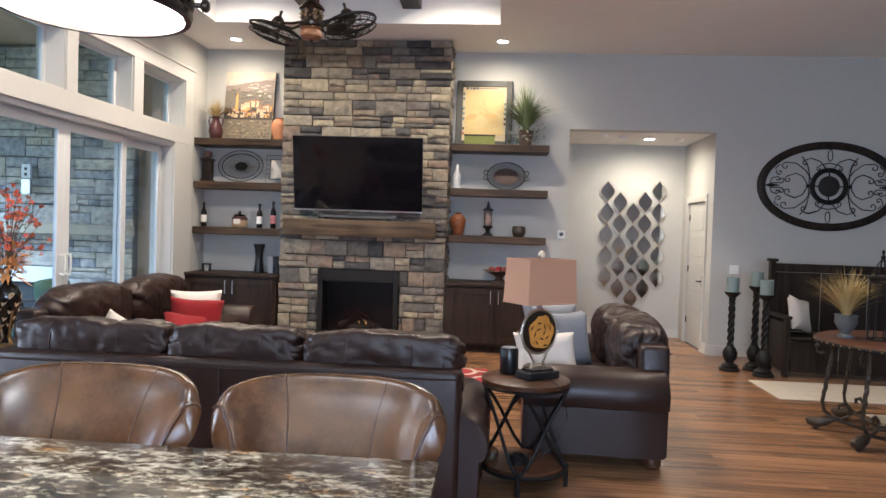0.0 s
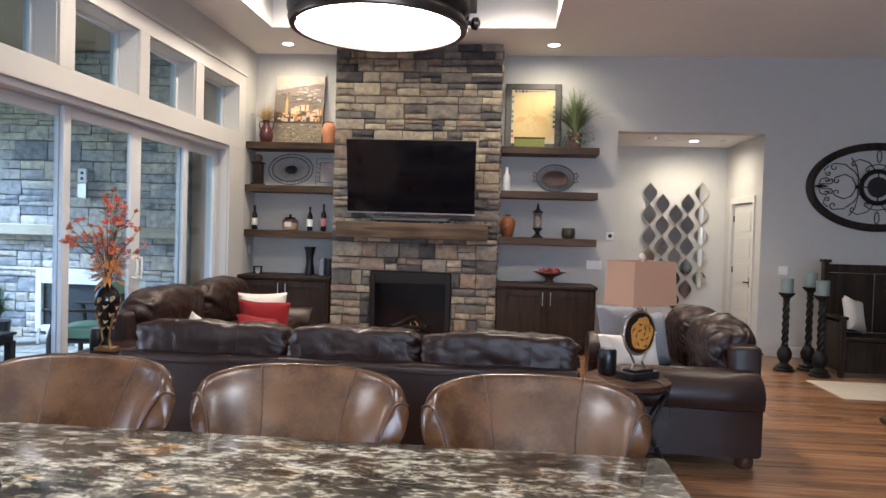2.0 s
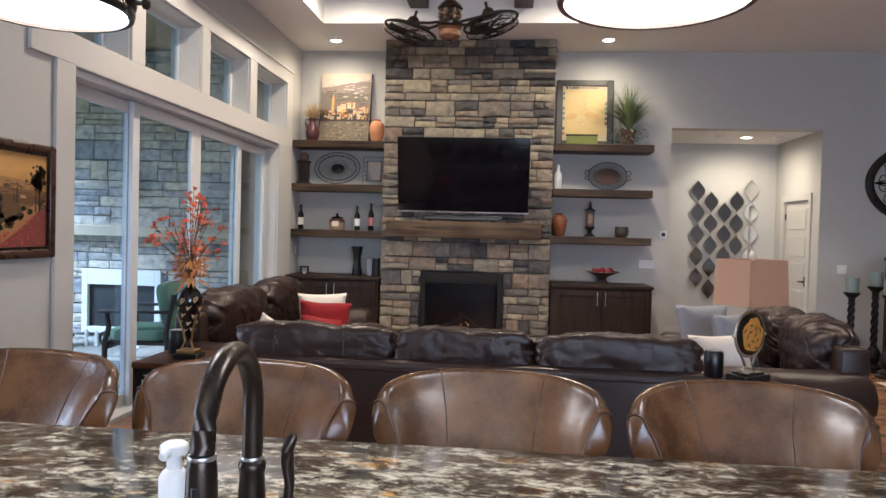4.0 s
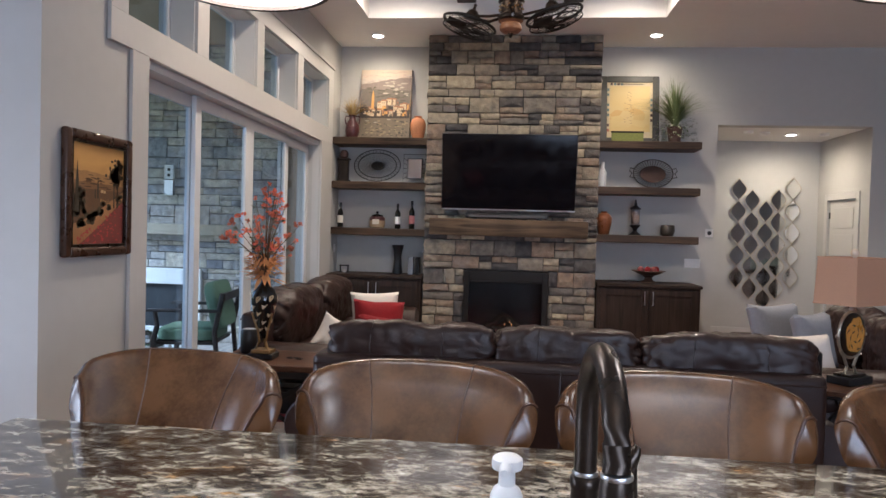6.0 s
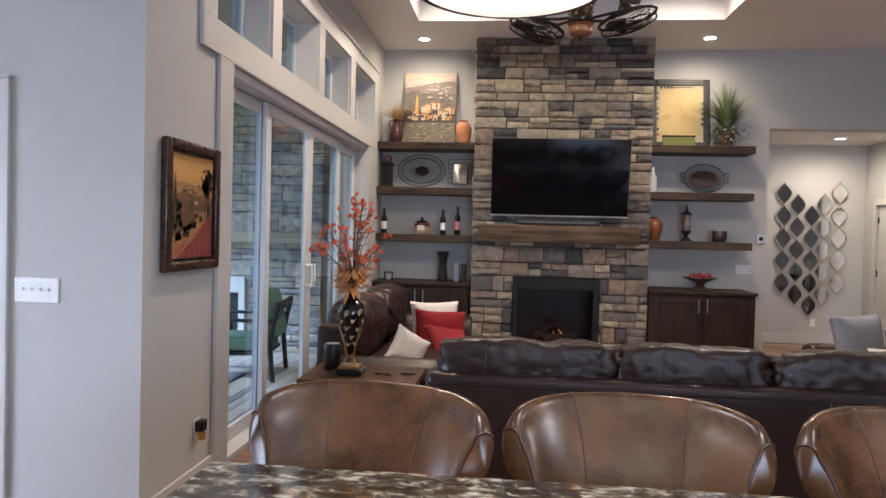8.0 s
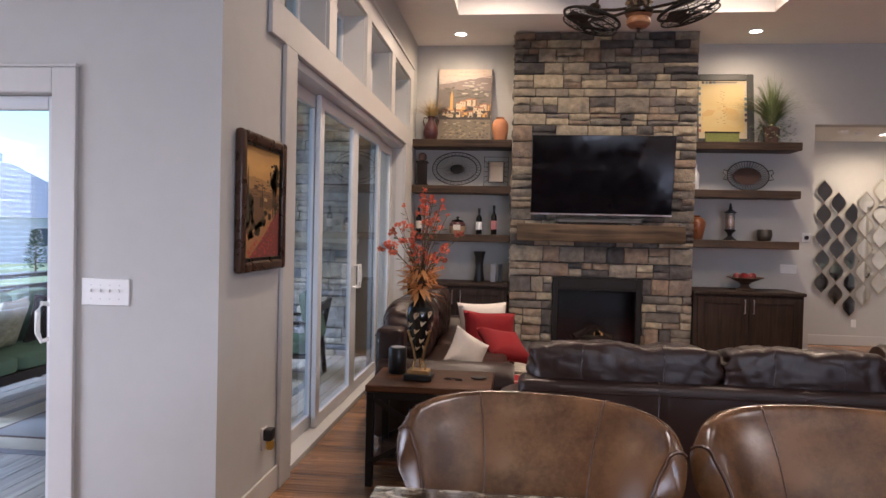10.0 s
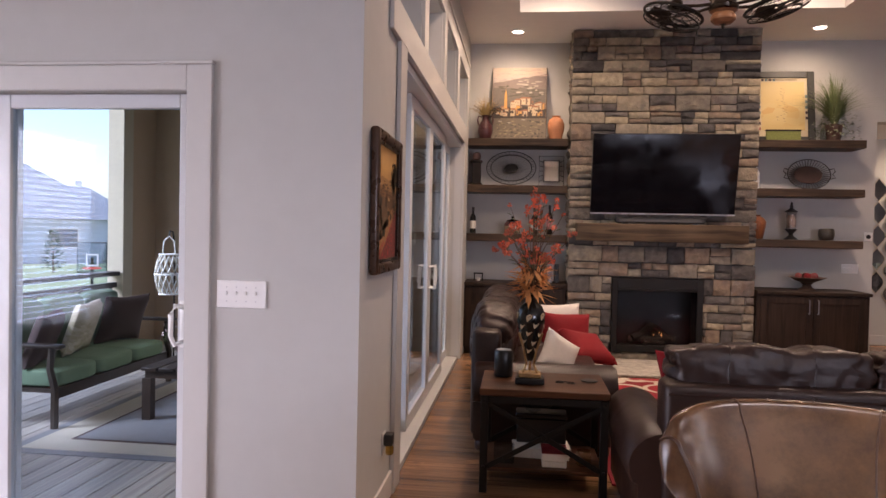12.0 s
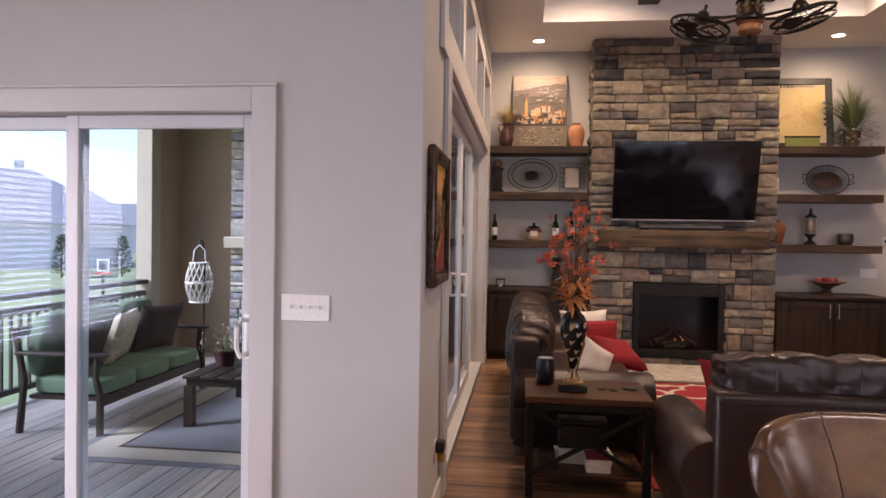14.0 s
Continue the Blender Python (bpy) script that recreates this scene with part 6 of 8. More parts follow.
patch(fld, "far_hill", -0.0222, band(0.0, 0.135, 2, tilt=-0.05), D("paint_ochre_hill", (0.36, 0.19, 0.065)))
patch(fld, "middle_hill", -0.0224, band(-0.06, 0.075, 6, tilt=-0.03), D("paint_brown_hill", (0.2, 0.1, 0.038)))
patch(fld, "valley", -0.0226, band(-0.27, 0.03, 11, tilt=0.0), D("paint_umber_field", (0.13, 0.066, 0.028)))
patch(fld, "sand_track", -0.0228, [[(-0.248, -0.278), (-0.248, -0.17), (-0.15, -0.15), (-0.02, -0.1), (0.12, -0.03), (0.248, 0.03), (0.248, -0.01), (0.1, -0.12), (-0.03, -0.2), (-0.12, -0.278)]], D("paint_sand_track", (0.36, 0.17, 0.065)))
patch(fld, "poppy_field", -0.023, [[(-0.17, -0.278), (-0.06, -0.215), (0.04, -0.16), (0.14, -0.09), (0.248, -0.03), (0.248, -0.278)]], D("paint_crimson", (0.2, 0.045, 0.035)))
daubs(fld, "hill_line", -0.0232, rows_of(26, lambda: rnd.uniform(-0.2, 0.2), lambda: rnd.uniform(0.03, 0.11), (0.012, 0.04), (0.0018, 0.004)), D("paint_dark_line", (0.1, 0.05, 0.022)))
daubs(fld, "furrow_daub", -0.0232, [(0.02 + 0.012 * k, -0.035 - 0.002 * k + rnd.gauss(0, 0.004), 0.004, 0.022, 6) for k in range(12)], D("paint_ochre", (0.36, 0.19, 0.06)))
daubs(fld, "bush_daub", -0.0234, [(lambda v: (-0.22 + 0.44 * v + rnd.gauss(0, 0.012), -0.185 + 0.17 * v + rnd.gauss(0, 0.016), rnd.uniform(0.012, 0.026), rnd.uniform(0.009, 0.018), 8))(rnd.random()) for _ in range(46)], D("paint_olive", (0.075, 0.052, 0.024)))
daubs(fld, "thicket_daub", -0.0234, rows_of(40, lambda: rnd.uniform(-0.25, -0.13), lambda: rnd.uniform(-0.13, 0.02), (0.012, 0.024), (0.01, 0.022)), D("paint_dark_green", (0.05, 0.036, 0.018)))
patch(fld, "cypress", -0.0236, [[(x - w, z0), (x + w, z0), (x + 0.8 * w, z0 + 0.6 * h), (x, z0 + h), (x - 0.8 * w, z0 + 0.6 * h)] for x, z0, w, h in ((-0.2, -0.1, 0.016, 0.29), (-0.235, -0.1, 0.012, 0.2), (-0.01, -0.02, 0.008, 0.13), (-0.035, -0.02, 0.006, 0.06))], D("paint_cypress", (0.04, 0.03, 0.015)))
daubs(fld, "tree_crown", -0.0238, rows_of(90, lambda: min(0.232, rnd.gauss(0.17, 0.03)), lambda: rnd.gauss(0.12, 0.034), (0.01, 0.018), (0.008, 0.015)) + rows_of(16, lambda: min(0.23, rnd.gauss(0.21, 0.015)), lambda: rnd.gauss(0.17, 0.025), (0.012, 0.022), (0.01, 0.018)), D("paint_crown", (0.06, 0.042, 0.022)))
patch(fld, "tree_trunk", -0.0238, [[(x - 0.006, -0.07), (x + 0.006, -0.07), (x + 0.004, 0.1), (x - 0.004, 0.1)] for x in (0.15, 0.185)], D("paint_trunk", (0.02, 0.015, 0.01)))
daubs(fld, "house_daub", -0.024, [(0.03, 0.022, 0.014, 0.009, 4), (0.055, 0.02, 0.01, 0.008, 4)], D("paint_sand", (0.45, 0.3, 0.14)))
daubs(fld, "poppy_daub", -0.024, [(lambda x: (x, rnd.uniform(-0.275, -0.24 + 0.5 * (x + 0.2) * 0.9), rnd.uniform(0.004, 0.012), rnd.uniform(0.003, 0.007), 6))(rnd.uniform(-0.2, 0.24)) for _ in range(90)], D("paint_scarlet", (0.42, 0.05, 0.045)))

# ---- plants and pots ----
def grass_plant(name, label, m, mat, n, height, spread, seed, drop=0.0, base_z=0.0, width=0.004):
    t = thing(name, label, "plant", m)
    rnd = random.Random(seed)
    bm = bmesh.new()
    for k in range(n):
        a, lean = rnd.uniform(0, 2 * math.pi), rnd.uniform(0.1, 1.0)
        h, w = height * rnd.uniform(0.55, 1.0) * (1 - 0.25 * lean), width * rnd.uniform(0.6, 1.3)
        prev = None
        side = Vector((-math.sin(a), math.cos(a), 0))
        for i in range(6):
            v = i / 5
            r = spread * lean * v ** 1.6
            p = Vector((0.02 * math.cos(a) + r * math.cos(a), 0.02 * math.sin(a) + 0.5 * r * math.sin(a), base_z + h * (v - drop * lean * v ** 3)))
            if p.y > 0.19:
                p.y = 0.19 - 0.1 * (p.y - 0.19)
            q = w * (1 - v) + 0.0006
            pair = [bm.verts.new(p - side * q), bm.verts.new(p + side * q)]
            if prev:
                bm.faces.new((prev[0], prev[1], pair[1], pair[0]))
            prev = pair
    part("grass_tuft", bm, mat, t, kind="stuff")
    return t


t = grass_plant("potted_grass", "arching green grass plant in a brown wicker pot on the shelf", pose(1.16, 9.58, 2.677), M_LEAF, 460, 0.76, 0.66, 3, 0.5, 0.2, 0.0055)
part("pot", L([(0.06, 0), (0.075, 0.01), (0.092, 0.16), (0.1, 0.2), (0.09, 0.2), (0.085, 0.17)], 20), M_POT, t)
bm = bmesh.new()
rnd = random.Random(12)
for k in range(230):
    a = rnd.uniform(0, 2 * math.pi)
    r = rnd.uniform(0.06, 0.27)
    p = Vector((r * math.cos(a), max(-0.2, min(0.17, r * math.sin(a))), rnd.uniform(0.06, 0.32) - 0.35 * max(0, r - 0.12)))
    d = Vector((math.cos(a), math.sin(a) * 0.6, rnd.uniform(-0.8, 0.4))).normalized()
    leaf_quad(bm, p, d, rnd.uniform(0.03, 0.05), 0.014)
part("ivy_leaves", bm, M_IVY, t, "trailing variegated leaves", kind="stuff")
o = part("glass_bottle", L([(0.03, 0), (0.035, 0.01), (0.035, 0.09), (0.014, 0.12), (0.014, 0.15)], 16), glass_material("pale_glass", (0.8, 0.84, 0.84), 0.1))
o.matrix_world = pose(1.02, 9.52, 2.677)
tagged(o, "small clear glass bottle beside the pot", "bottle")

t = grass_plant("urn_with_reeds", "maroon two-handled urn filled with dry reeds", pose(-3.04, 9.6, 2.677), M_REED, 260, 0.36, 0.36, 5, 0.5, 0.27, 0.0035)
part("urn", L([(0.055, 0), (0.075, 0.02), (0.095, 0.1), (0.085, 0.18), (0.045, 0.25), (0.04, 0.29), (0.052, 0.31)], 24), M_URN, t, "glazed maroon urn")
for s in (-1, 1):
    part("handle", T([(s * 0.045, 0, 0.29), (s * 0.09, 0, 0.3), (s * 0.1, 0, 0.25), (s * 0.085, 0, 0.19)], 0.009), M_URN, t)
o = part("terracotta_jar", L([(0.06, 0), (0.075, 0.01), (0.1, 0.12), (0.105, 0.2), (0.08, 0.26), (0.045, 0.28), (0.055, 0.3), (0.045, 0.302)], 26), M_TERRA)
o.matrix_world = pose(-2.15, 9.58, 2.677)
tagged(o, "weathered terracotta jar beside the painting", "jar")
o = part("orange_vase", L([(0.06, 0), (0.07, 0.01), (0.1, 0.15), (0.105, 0.21), (0.07, 0.26), (0.035, 0.275), (0.045, 0.295)], 26), material("brown_glaze", (0.24, 0.085, 0.035), 0.3, var=0.3, scale=7))
o.matrix_world = pose(0.31, 9.58, 1.487)
tagged(o, "orange-brown glazed vase at the chimney breast", "vase")
o = part("white_vase", L([(0.045, 0), (0.05, 0.01), (0.05, 0.19), (0.02, 0.25), (0.02, 0.32), (0.026, 0.325)], 22), M_WHITE)
o.matrix_world = pose(0.275, 9.6, 2.097)
tagged(o, "slim white ceramic bottle vase", "vase")


# ---- shelf pieces ----
def oval_wire(bm, rx, rz, q, y=0.0, wob=0.0, n=48, z0=0.0):
    tube(bm, [((rx + wob * math.cos(n / 3 * a)) * math.cos(a), y, z0 + (rz + wob * math.cos(n / 3 * a)) * math.sin(a)) for a in [2 * math.pi * k / n for k in range(n)]], q, 6, True)


t = thing("wire_tray", "oval black wire tray with radiating spokes leaning on the wall", "tray", pose(-2.70, 9.66, 2.33, -14))
bm = bmesh.new()
oval_wire(bm, 0.26, 0.175, 0.005), oval_wire(bm, 0.315, 0.222, 0.005)
part("rim", bm, M_IRON, t)
bm = bmesh.new()
for k in range(44):
    a = 2 * math.pi * k / 44
    tube(bm, [(0.08 * math.cos(a), 0.02, 0.055 * math.sin(a)), (0.26 * math.cos(a), 0, 0.175 * math.sin(a))], 0.0022, 5)
part("spokes", bm, M_IRON, t, "radiating wire spokes", kind="stuff")
for k in range(18):
    a = 2 * math.pi * k / 18
    bm = bmesh.new()
    cx, cz = 0.287 * math.cos(a), 0.199 * math.sin(a)
    tube(bm, [(cx + 0.026 * math.cos(u), 0, cz + 0.022 * math.sin(u)) for u in [2 * math.pi * i / 10 for i in range(10)]], 0.003, 5, True)
    part("loop", bm, M_IRON, t)
bm = bmesh.new()
oval_wire(bm, 0.08, 0.056, 0.006, 0.018)
part("hub_ring", bm, M_IRON, t)
part("hub", L([(0.076, -0.003), (0.078, 0.003)], 24, (0, 0.022, 0), Matrix.Diagonal((1, 1, 0.7)) @ rot), M_IRON, t, "pierced black centre")

t = thing("serving_tray", "oval brown metal tray with slotted rim and scroll handles", "tray", pose(0.925, 9.66, 2.29, -12))
bm = bmesh.new()
oval_wire(bm, 0.25, 0.187, 0.006)
part("rim", bm, M_BRONZE, t)
part("plate", L([(0.15, -0.004), (0.165, 0.004)], 36, (0, 0.03, 0), Matrix.Diagonal((1, 1, 0.68)) @ rot), material("rust_plate", (0.05, 0.024, 0.018), 0.4, 0.2, 0.4, 9), t, "rusty brown oval plate")
for k in range(40):
    a = 2 * math.pi * k / 40
    part("slat", T([(0.16 * math.cos(a), 0.028, 0.11 * math.sin(a)), (0.25 * math.cos(a), 0, 0.187 * math.sin(a))], 0.0042, 5), M_BRONZE, t)
for s in (-1, 1):
    part("handle", T([(s * 0.235, 0, 0.06), (s * 0.29, -0.01, 0.07), (s * 0.3, -0.01, 0.03), (s * 0.27, -0.01, 0.0), (s * 0.3, -0.01, -0.05), (s * 0.235, 0, -0.06)], 0.006), M_BRONZE, t)

t = thing("pillar_candle_holder", "dark square candle holder with a brown ball candle", "candle holder", pose(-3.14, 9.6, 2.097))
part("pedestal", B(-0.075, 0.075, -0.075, 0.075, 0, 0.03, bevel=0.004), M_DARKWOOD, t)
part("body", B(-0.058, 0.058, -0.058, 0.058, 0.03, 0.29, bevel=0.006), M_DARKWOOD, t)
part("cap", B(-0.075, 0.075, -0.075, 0.075, 0.29, 0.315, bevel=0.006), M_DARKWOOD, t)
part("candle", L([(0.02, 0.315), (0.05, 0.335), (0.056, 0.37), (0.045, 0.41), (0.02, 0.425)], 18), material("brown_wax", (0.16, 0.09, 0.07), 0.5), t, "brown ball candle")

t = thing("wire_mirror", "small square mirror in a wide open wire frame", "mirror", pose(-2.19, 9.64, 2.097, -8))
bm = bmesh.new()
for w, z0, z1 in ((0.155, 0.004, 0.395), (0.1, 0.06, 0.34)):
    tube(bm, [(-w, 0, z0), (w, 0, z0), (w, 0, z1), (-w, 0, z1)], 0.005, 6, True)
part("wire_frame", bm, M_IRON, t)
for s in (-1, 1):
    for k in range(5):
        part("cross_wire", T([(s * 0.1, 0, 0.09 + 0.055 * k), (s * 0.155, 0, 0.06 + 0.07 * k)], 0.003, 5), M_IRON, t)
part("glass", B(-0.085, 0.085, -0.004, 0.004, 0.075, 0.325), M_MIRROR, t, "mirror glass", False)


def wine_bottle(x, z, h, label, mat):
    t = thing("wine_bottle", label, "bottle", pose(x, 9.58, z), "wine bottles")
    part("glass", L([(0.034, 0), (0.038, 0.008), (0.038, 0.6 * h), (0.03, 0.68 * h), (0.015, 0.76 * h), (0.014, 0.95 * h), (0.017, 0.96 * h), (0.016, h)], 20), M_BOTTLE, t)
    part("paper_label", L([(0.0388, 0.18 * h), (0.0388, 0.48 * h)], 20), mat, t, "printed paper label")
    part("capsule", L([(0.0175, 0.84 * h), (0.0178, 0.955 * h), (0.017, 1.004 * h)], 14), M_BLACK, t)


wine_bottle(-3.17, 1.487, 0.33, "dark wine bottle with a cream label", M_PAPER)
wine_bottle(-2.39, 1.487, 0.33, "dark wine bottle with a white label", M_WHITE)
wine_bottle(-2.2, 1.487, 0.37, "dark wine bottle with a pink-red label", material("pink_label", (0.5, 0.2, 0.2), 0.7))

t = thing("cookie_jar", "round two-tone brown stoneware jar with a knob lid", "jar", pose(-2.665, 9.58, 1.487))
part("lower_body", L([(0.085, 0), (0.1, 0.012), (0.106, 0.06), (0.106, 0.1)], 28), material("stoneware", (0.36, 0.26, 0.16), 0.4), t, "tan stoneware")
part("upper_body", L([(0.1062, 0.1), (0.102, 0.135), (0.08, 0.155)], 28), M_URN, t)
part("lid", L([(0.085, 0.156), (0.07, 0.175), (0.02, 0.185), (0.012, 0.195), (0.022, 0.208), (0.014, 0.222)], 24), M_BOTTLE, t)
part("label_patch", B(-0.045, 0.045, -0.108, -0.1, 0.05, 0.115), M_PAPER, t)

t = thing("pierced_vase", "tall waisted black pierced vase on the cabinet", "vase", pose(-2.37, 9.55, 0.886))
prof = [(0.062, 0.0), (0.066, 0.02), (0.052, 0.12), (0.045, 0.2), (0.055, 0.3), (0.078, 0.385), (0.07, 0.385)]
part("body", L(prof, 24), M_BLACK, t)
bm = bmesh.new()
for k in range(160):
    z = 0.03 + 0.34 * ((k * 7) % 23) / 23
    a = k * 2.399
    r = np.interp(z, [p[1] for p in prof[:6]], [p[0] for p in prof[:6]])
    lathe(bm, [(0.003, -0.005), (0.007, 0), (0.003, 0.005)], 5, (r * math.cos(a), r * math.sin(a), z))
part("studs", bm, M_IRON, t, "raised dark studs", kind="stuff")
t = thing("tealight_frame", "small black open candle frame on the cabinet", "candle holder", pose(-3.08, 9.5, 0.886))
for s in (-1, 1):
    part("post", B(s * 0.05 - 0.006, s * 0.05 + 0.006, -0.02, 0.02, 0, 0.085), M_IRON, t)
part("top_bar", B(-0.06, 0.06, -0.025, 0.025, 0.085, 0.1), M_IRON, t)
part("candle", L([(0.022, 0.0), (0.022, 0.04)], 14), M_CREAM, t)
o = part("grey_album", B(-0.035, 0.035, -0.07, 0.07, 0, 0.23, bevel=0.004), M_GREYFAB)
o.matrix_world = pose(-2.19, 9.55, 0.886)
tagged(o, "upright grey album on the cabinet", "book")
o = part("dark_book", B(-0.025, 0.025, -0.07, 0.07, 0, 0.23, bevel=0.004), M_BLACK)
o.matrix_world = pose(-2.1, 9.55, 0.886)
tagged(o, "upright dark book beside the album", "book")

t = thing("candle_lantern", "black turned candle lantern with a glass cylinder", "lantern", pose(0.705, 9.58, 1.487))
part("foot", L([(0.075, 0), (0.078, 0.01), (0.05, 0.03), (0.025, 0.055), (0.03, 0.08), (0.065, 0.115), (0.07, 0.13)], 24), M_BLACK, t)
part("cylinder", L([(0.056, 0.131), (0.056, 0.33)], 24), glass_material("lantern_glass", (0.75, 0.72, 0.7), 0.15), t, "glass cylinder")
part("pebbles", cushion(bmesh.new(), 0.085, 0.085, 0.17, 4, 6, 0.012, 3, pose(0, 0, 0.225)), material("potpourri", (0.4, 0.3, 0.24), 0.9, var=0.6, scale=60), t, "mixed potpourri")
part("lid", L([(0.07, 0.331), (0.072, 0.345), (0.04, 0.365), (0.018, 0.385), (0.022, 0.405), (0.012, 0.425), (0.015, 0.44), (0.003, 0.46)], 22), M_BLACK, t)
o = part("metal_bowl", L([(0.06, 0), (0.075, 0.01), (0.092, 0.06), (0.088, 0.12), (0.08, 0.14), (0.074, 0.138), (0.08, 0.1)], 26), material("banded_metal", (0.09, 0.075, 0.06), 0.35, 0.7, 0.4, 6))
o.matrix_world = pose(1.115, 9.58, 1.487)
tagged(o, "round dark metal votive bowl", "bowl")
M_COMPOTE = material("woven_bronze", (0.11, 0.062, 0.04), 0.5, 0.3, 0.3, 40)
M_BERRY = material("berry_ball", (0.22, 0.05, 0.05), 0.7, var=0.4, scale=30)
t = thing("fruit_compote", "bronze footed bowl with decorative balls on the cabinet", "bowl", pose(0.88, 9.5, 0.886))
part("foot", L([(0.1, 0), (0.1, 0.012), (0.06, 0.03), (0.045, 0.06), (0.075, 0.09)], 24), M_COMPOTE, t)
part("bowl", L([(0.07, 0.09), (0.12, 0.11), (0.19, 0.145), (0.215, 0.15), (0.212, 0.156), (0.18, 0.155), (0.1, 0.13)], 30), M_COMPOTE, t)
for k, (bx, by, mt) in enumerate(((-0.1, 0, M_BERRY), (-0.02, -0.05, M_RED), (0.06, -0.02, M_BERRY), (0.0, 0.06, M_RUSTIC), (0.1, 0.04, M_RED))):
    part("ball", L([(0.012, -0.04), (0.034, -0.024), (0.042, 0), (0.034, 0.024), (0.012, 0.04)], 14, (bx, by, 0.165)), mt, t)


# ---- wall plates ----
def plate(label, m, w, h, toggles):
    t = thing("switch_plate", label, "switch", m, "wall plates")
    part("plate", B(-w / 2, w / 2, -0.007, 0, -h / 2, h / 2, bevel=0.003), M_WHITE, t)
    for k in range(toggles):
        x = (k - (toggles - 1) / 2) * 0.046
        part("toggle", B(x - 0.005, x + 0.005, -0.018, -0.0075, -0.002, 0.014, bevel=0.002), M_WHITE, t)
        for s in (-1, 1):
            part("screw", L([(0.003, 0), (0.0028, 0.0012)], 8, (x, -0.0072, s * 0.032), Matrix.Rotation(radians(90), 3, "X")), M_STEEL, t)


plate("white four-gang toggle switch plate on the wall", pose(-3.805, YP - 0.002, 1.183), 0.235, 0.125, 4)
plate("white four-gang switch plate beside the shelves", pose(1.49, YB - 0.002, 1.14), 0.2, 0.115, 4)
plate("white two-gang switch plate beside the hall", pose(3.96, YB - 0.002, 1.15), 0.12, 0.115, 2)
plate("white switch plate on the end wall of the niche", pose(XW + 0.002, 9.62, 1.2, 0, 0, 90), 0.07, 0.115, 1)
plate("white outlet plate low on the hall wall", pose(2.98, HY - 0.002, 0.32), 0.07, 0.115, 0)
t = thing("plug_in_freshener", "black plug-in scent warmer in a white wall outlet", "plug-in", pose(XW + 0.002, 4.36, 0.36, 0, 0, 90))
part("outlet", B(-0.04, 0.04, -0.006, 0, -0.07, 0.05, bevel=0.003), M_WHITE, t)
part("warmer", B(-0.03, 0.04, -0.055, -0.0065, -0.02, 0.045, bevel=0.01, segs=2), M_BLACK, t)
part("refill", L([(0.018, -0.07), (0.022, -0.06), (0.022, -0.03), (0.012, -0.02)], 14, (0.005, -0.035, 0.0)), glass_material("scent_oil", (0.8, 0.62, 0.3)), t, "amber refill")
t = thing("thermostat", "small white and black round wall thermostat", "thermostat", pose(1.69, YB - 0.002, 1.54))
part("plate", B(-0.05, 0.05, -0.01, 0, -0.055, 0.055, bevel=0.004), M_WHITE, t)
part("dial", L([(0.026, 0), (0.026, 0.012), (0.02, 0.018)], 20, (0, -0.0105, 0), Matrix.Rotation(radians(90), 3, "X")), M_BLACK, t)
for x, y in ((2.3, 10.3), (2.55, 10.4), (3.35, 10.45)):
    t = thing("smoke_detector", "round white ceiling detector in the hall", "detector", pose(x, y, HZ), "hall ceiling detectors")
    part("housing", L([(0.03, -0.04), (0.055, -0.034), (0.065, -0.015), (0.066, -0.001)], 20), M_WHITE, t)

# ---- hall mirrors ----
def ogee(v):
    """Half-width of a mirror along its height, 0 to 1."""
    return 0.108 * max(0.0, math.sin(math.pi * v)) ** 1.25


P = 0.331
for cx, top, n in ((2.51, 2.39, 5), (2.705, 2.225, 5), (2.907, 2.065, 5), (3.085, 2.235, 5), (3.292, 2.41, 5)):
    t = thing("mirror_string", "vertical string of five ogee mirrors in champagne frames", "wall mirror", pose(cx, HY - 0.003, top), "hall wall mirrors")
    for k in range(n):
        z0 = -k * P
        bm = bmesh.new()
        left = [bm.verts.new((-0.9 * ogee(i / 16), -0.022, z0 - P * (0.03 + 0.94 * i / 16))) for i in range(17)]
        right = [bm.verts.new((0.9 * ogee(i / 16) + 1e-4, -0.022, z0 - P * (0.03 + 0.94 * i / 16))) for i in range(17)]
        for i in range(16):
            bm.faces.new((left[i], right[i], right[i + 1], left[i + 1]))
        part("mirror", bm, M_MIRROR, t, "mirror glass", False)
        pts = [(-ogee(i / 16), -0.02, z0 - P * i / 16) for i in range(17)] + [(ogee(i / 16), -0.02, z0 - P * i / 16) for i in range(15, 0, -1)]
        part("frame", T(pts, 0.0095, 6, True), M_CHAMP, t)

# ---- oval wall decor ----
t = thing("oval_wall_decor", "large oval wall decor, dark wooden rim with black iron scrolls", "wall decor", pose(5.10, YB - 0.03, 2.275))
bm = bmesh.new()
N = 72
rings = []
for rx, rz, y in ((0.80, 0.48, -0.005), (0.80, 0.48, -0.035), (0.83, 0.51, -0.045), (0.875, 0.555, -0.045), (0.90, 0.58, -0.03), (0.90, 0.58, -0.005)):
    rings.append([bm.verts.new((rx * math.cos(2 * math.pi * k / N), y + 0.028, rz * math.sin(2 * math.pi * k / N))) for k in range(N)])
for a, b in zip(rings, rings[1:] + rings[:1]):
    for k in range(N):
        bm.faces.new((a[k], a[(k + 1) % N], b[(k + 1) % N], b[k]))
part("rim", bm, M_DARKWOOD, t, "dark wooden oval rim")
for R, q in ((0.215, 0.026), (0.19, 0.012)):
    part("centre_ring", T([(R * math.cos(2 * math.pi * k / 40), 0, R * math.sin(2 * math.pi * k / 40)) for k in range(40)], q, 8, True), M_IRON, t)
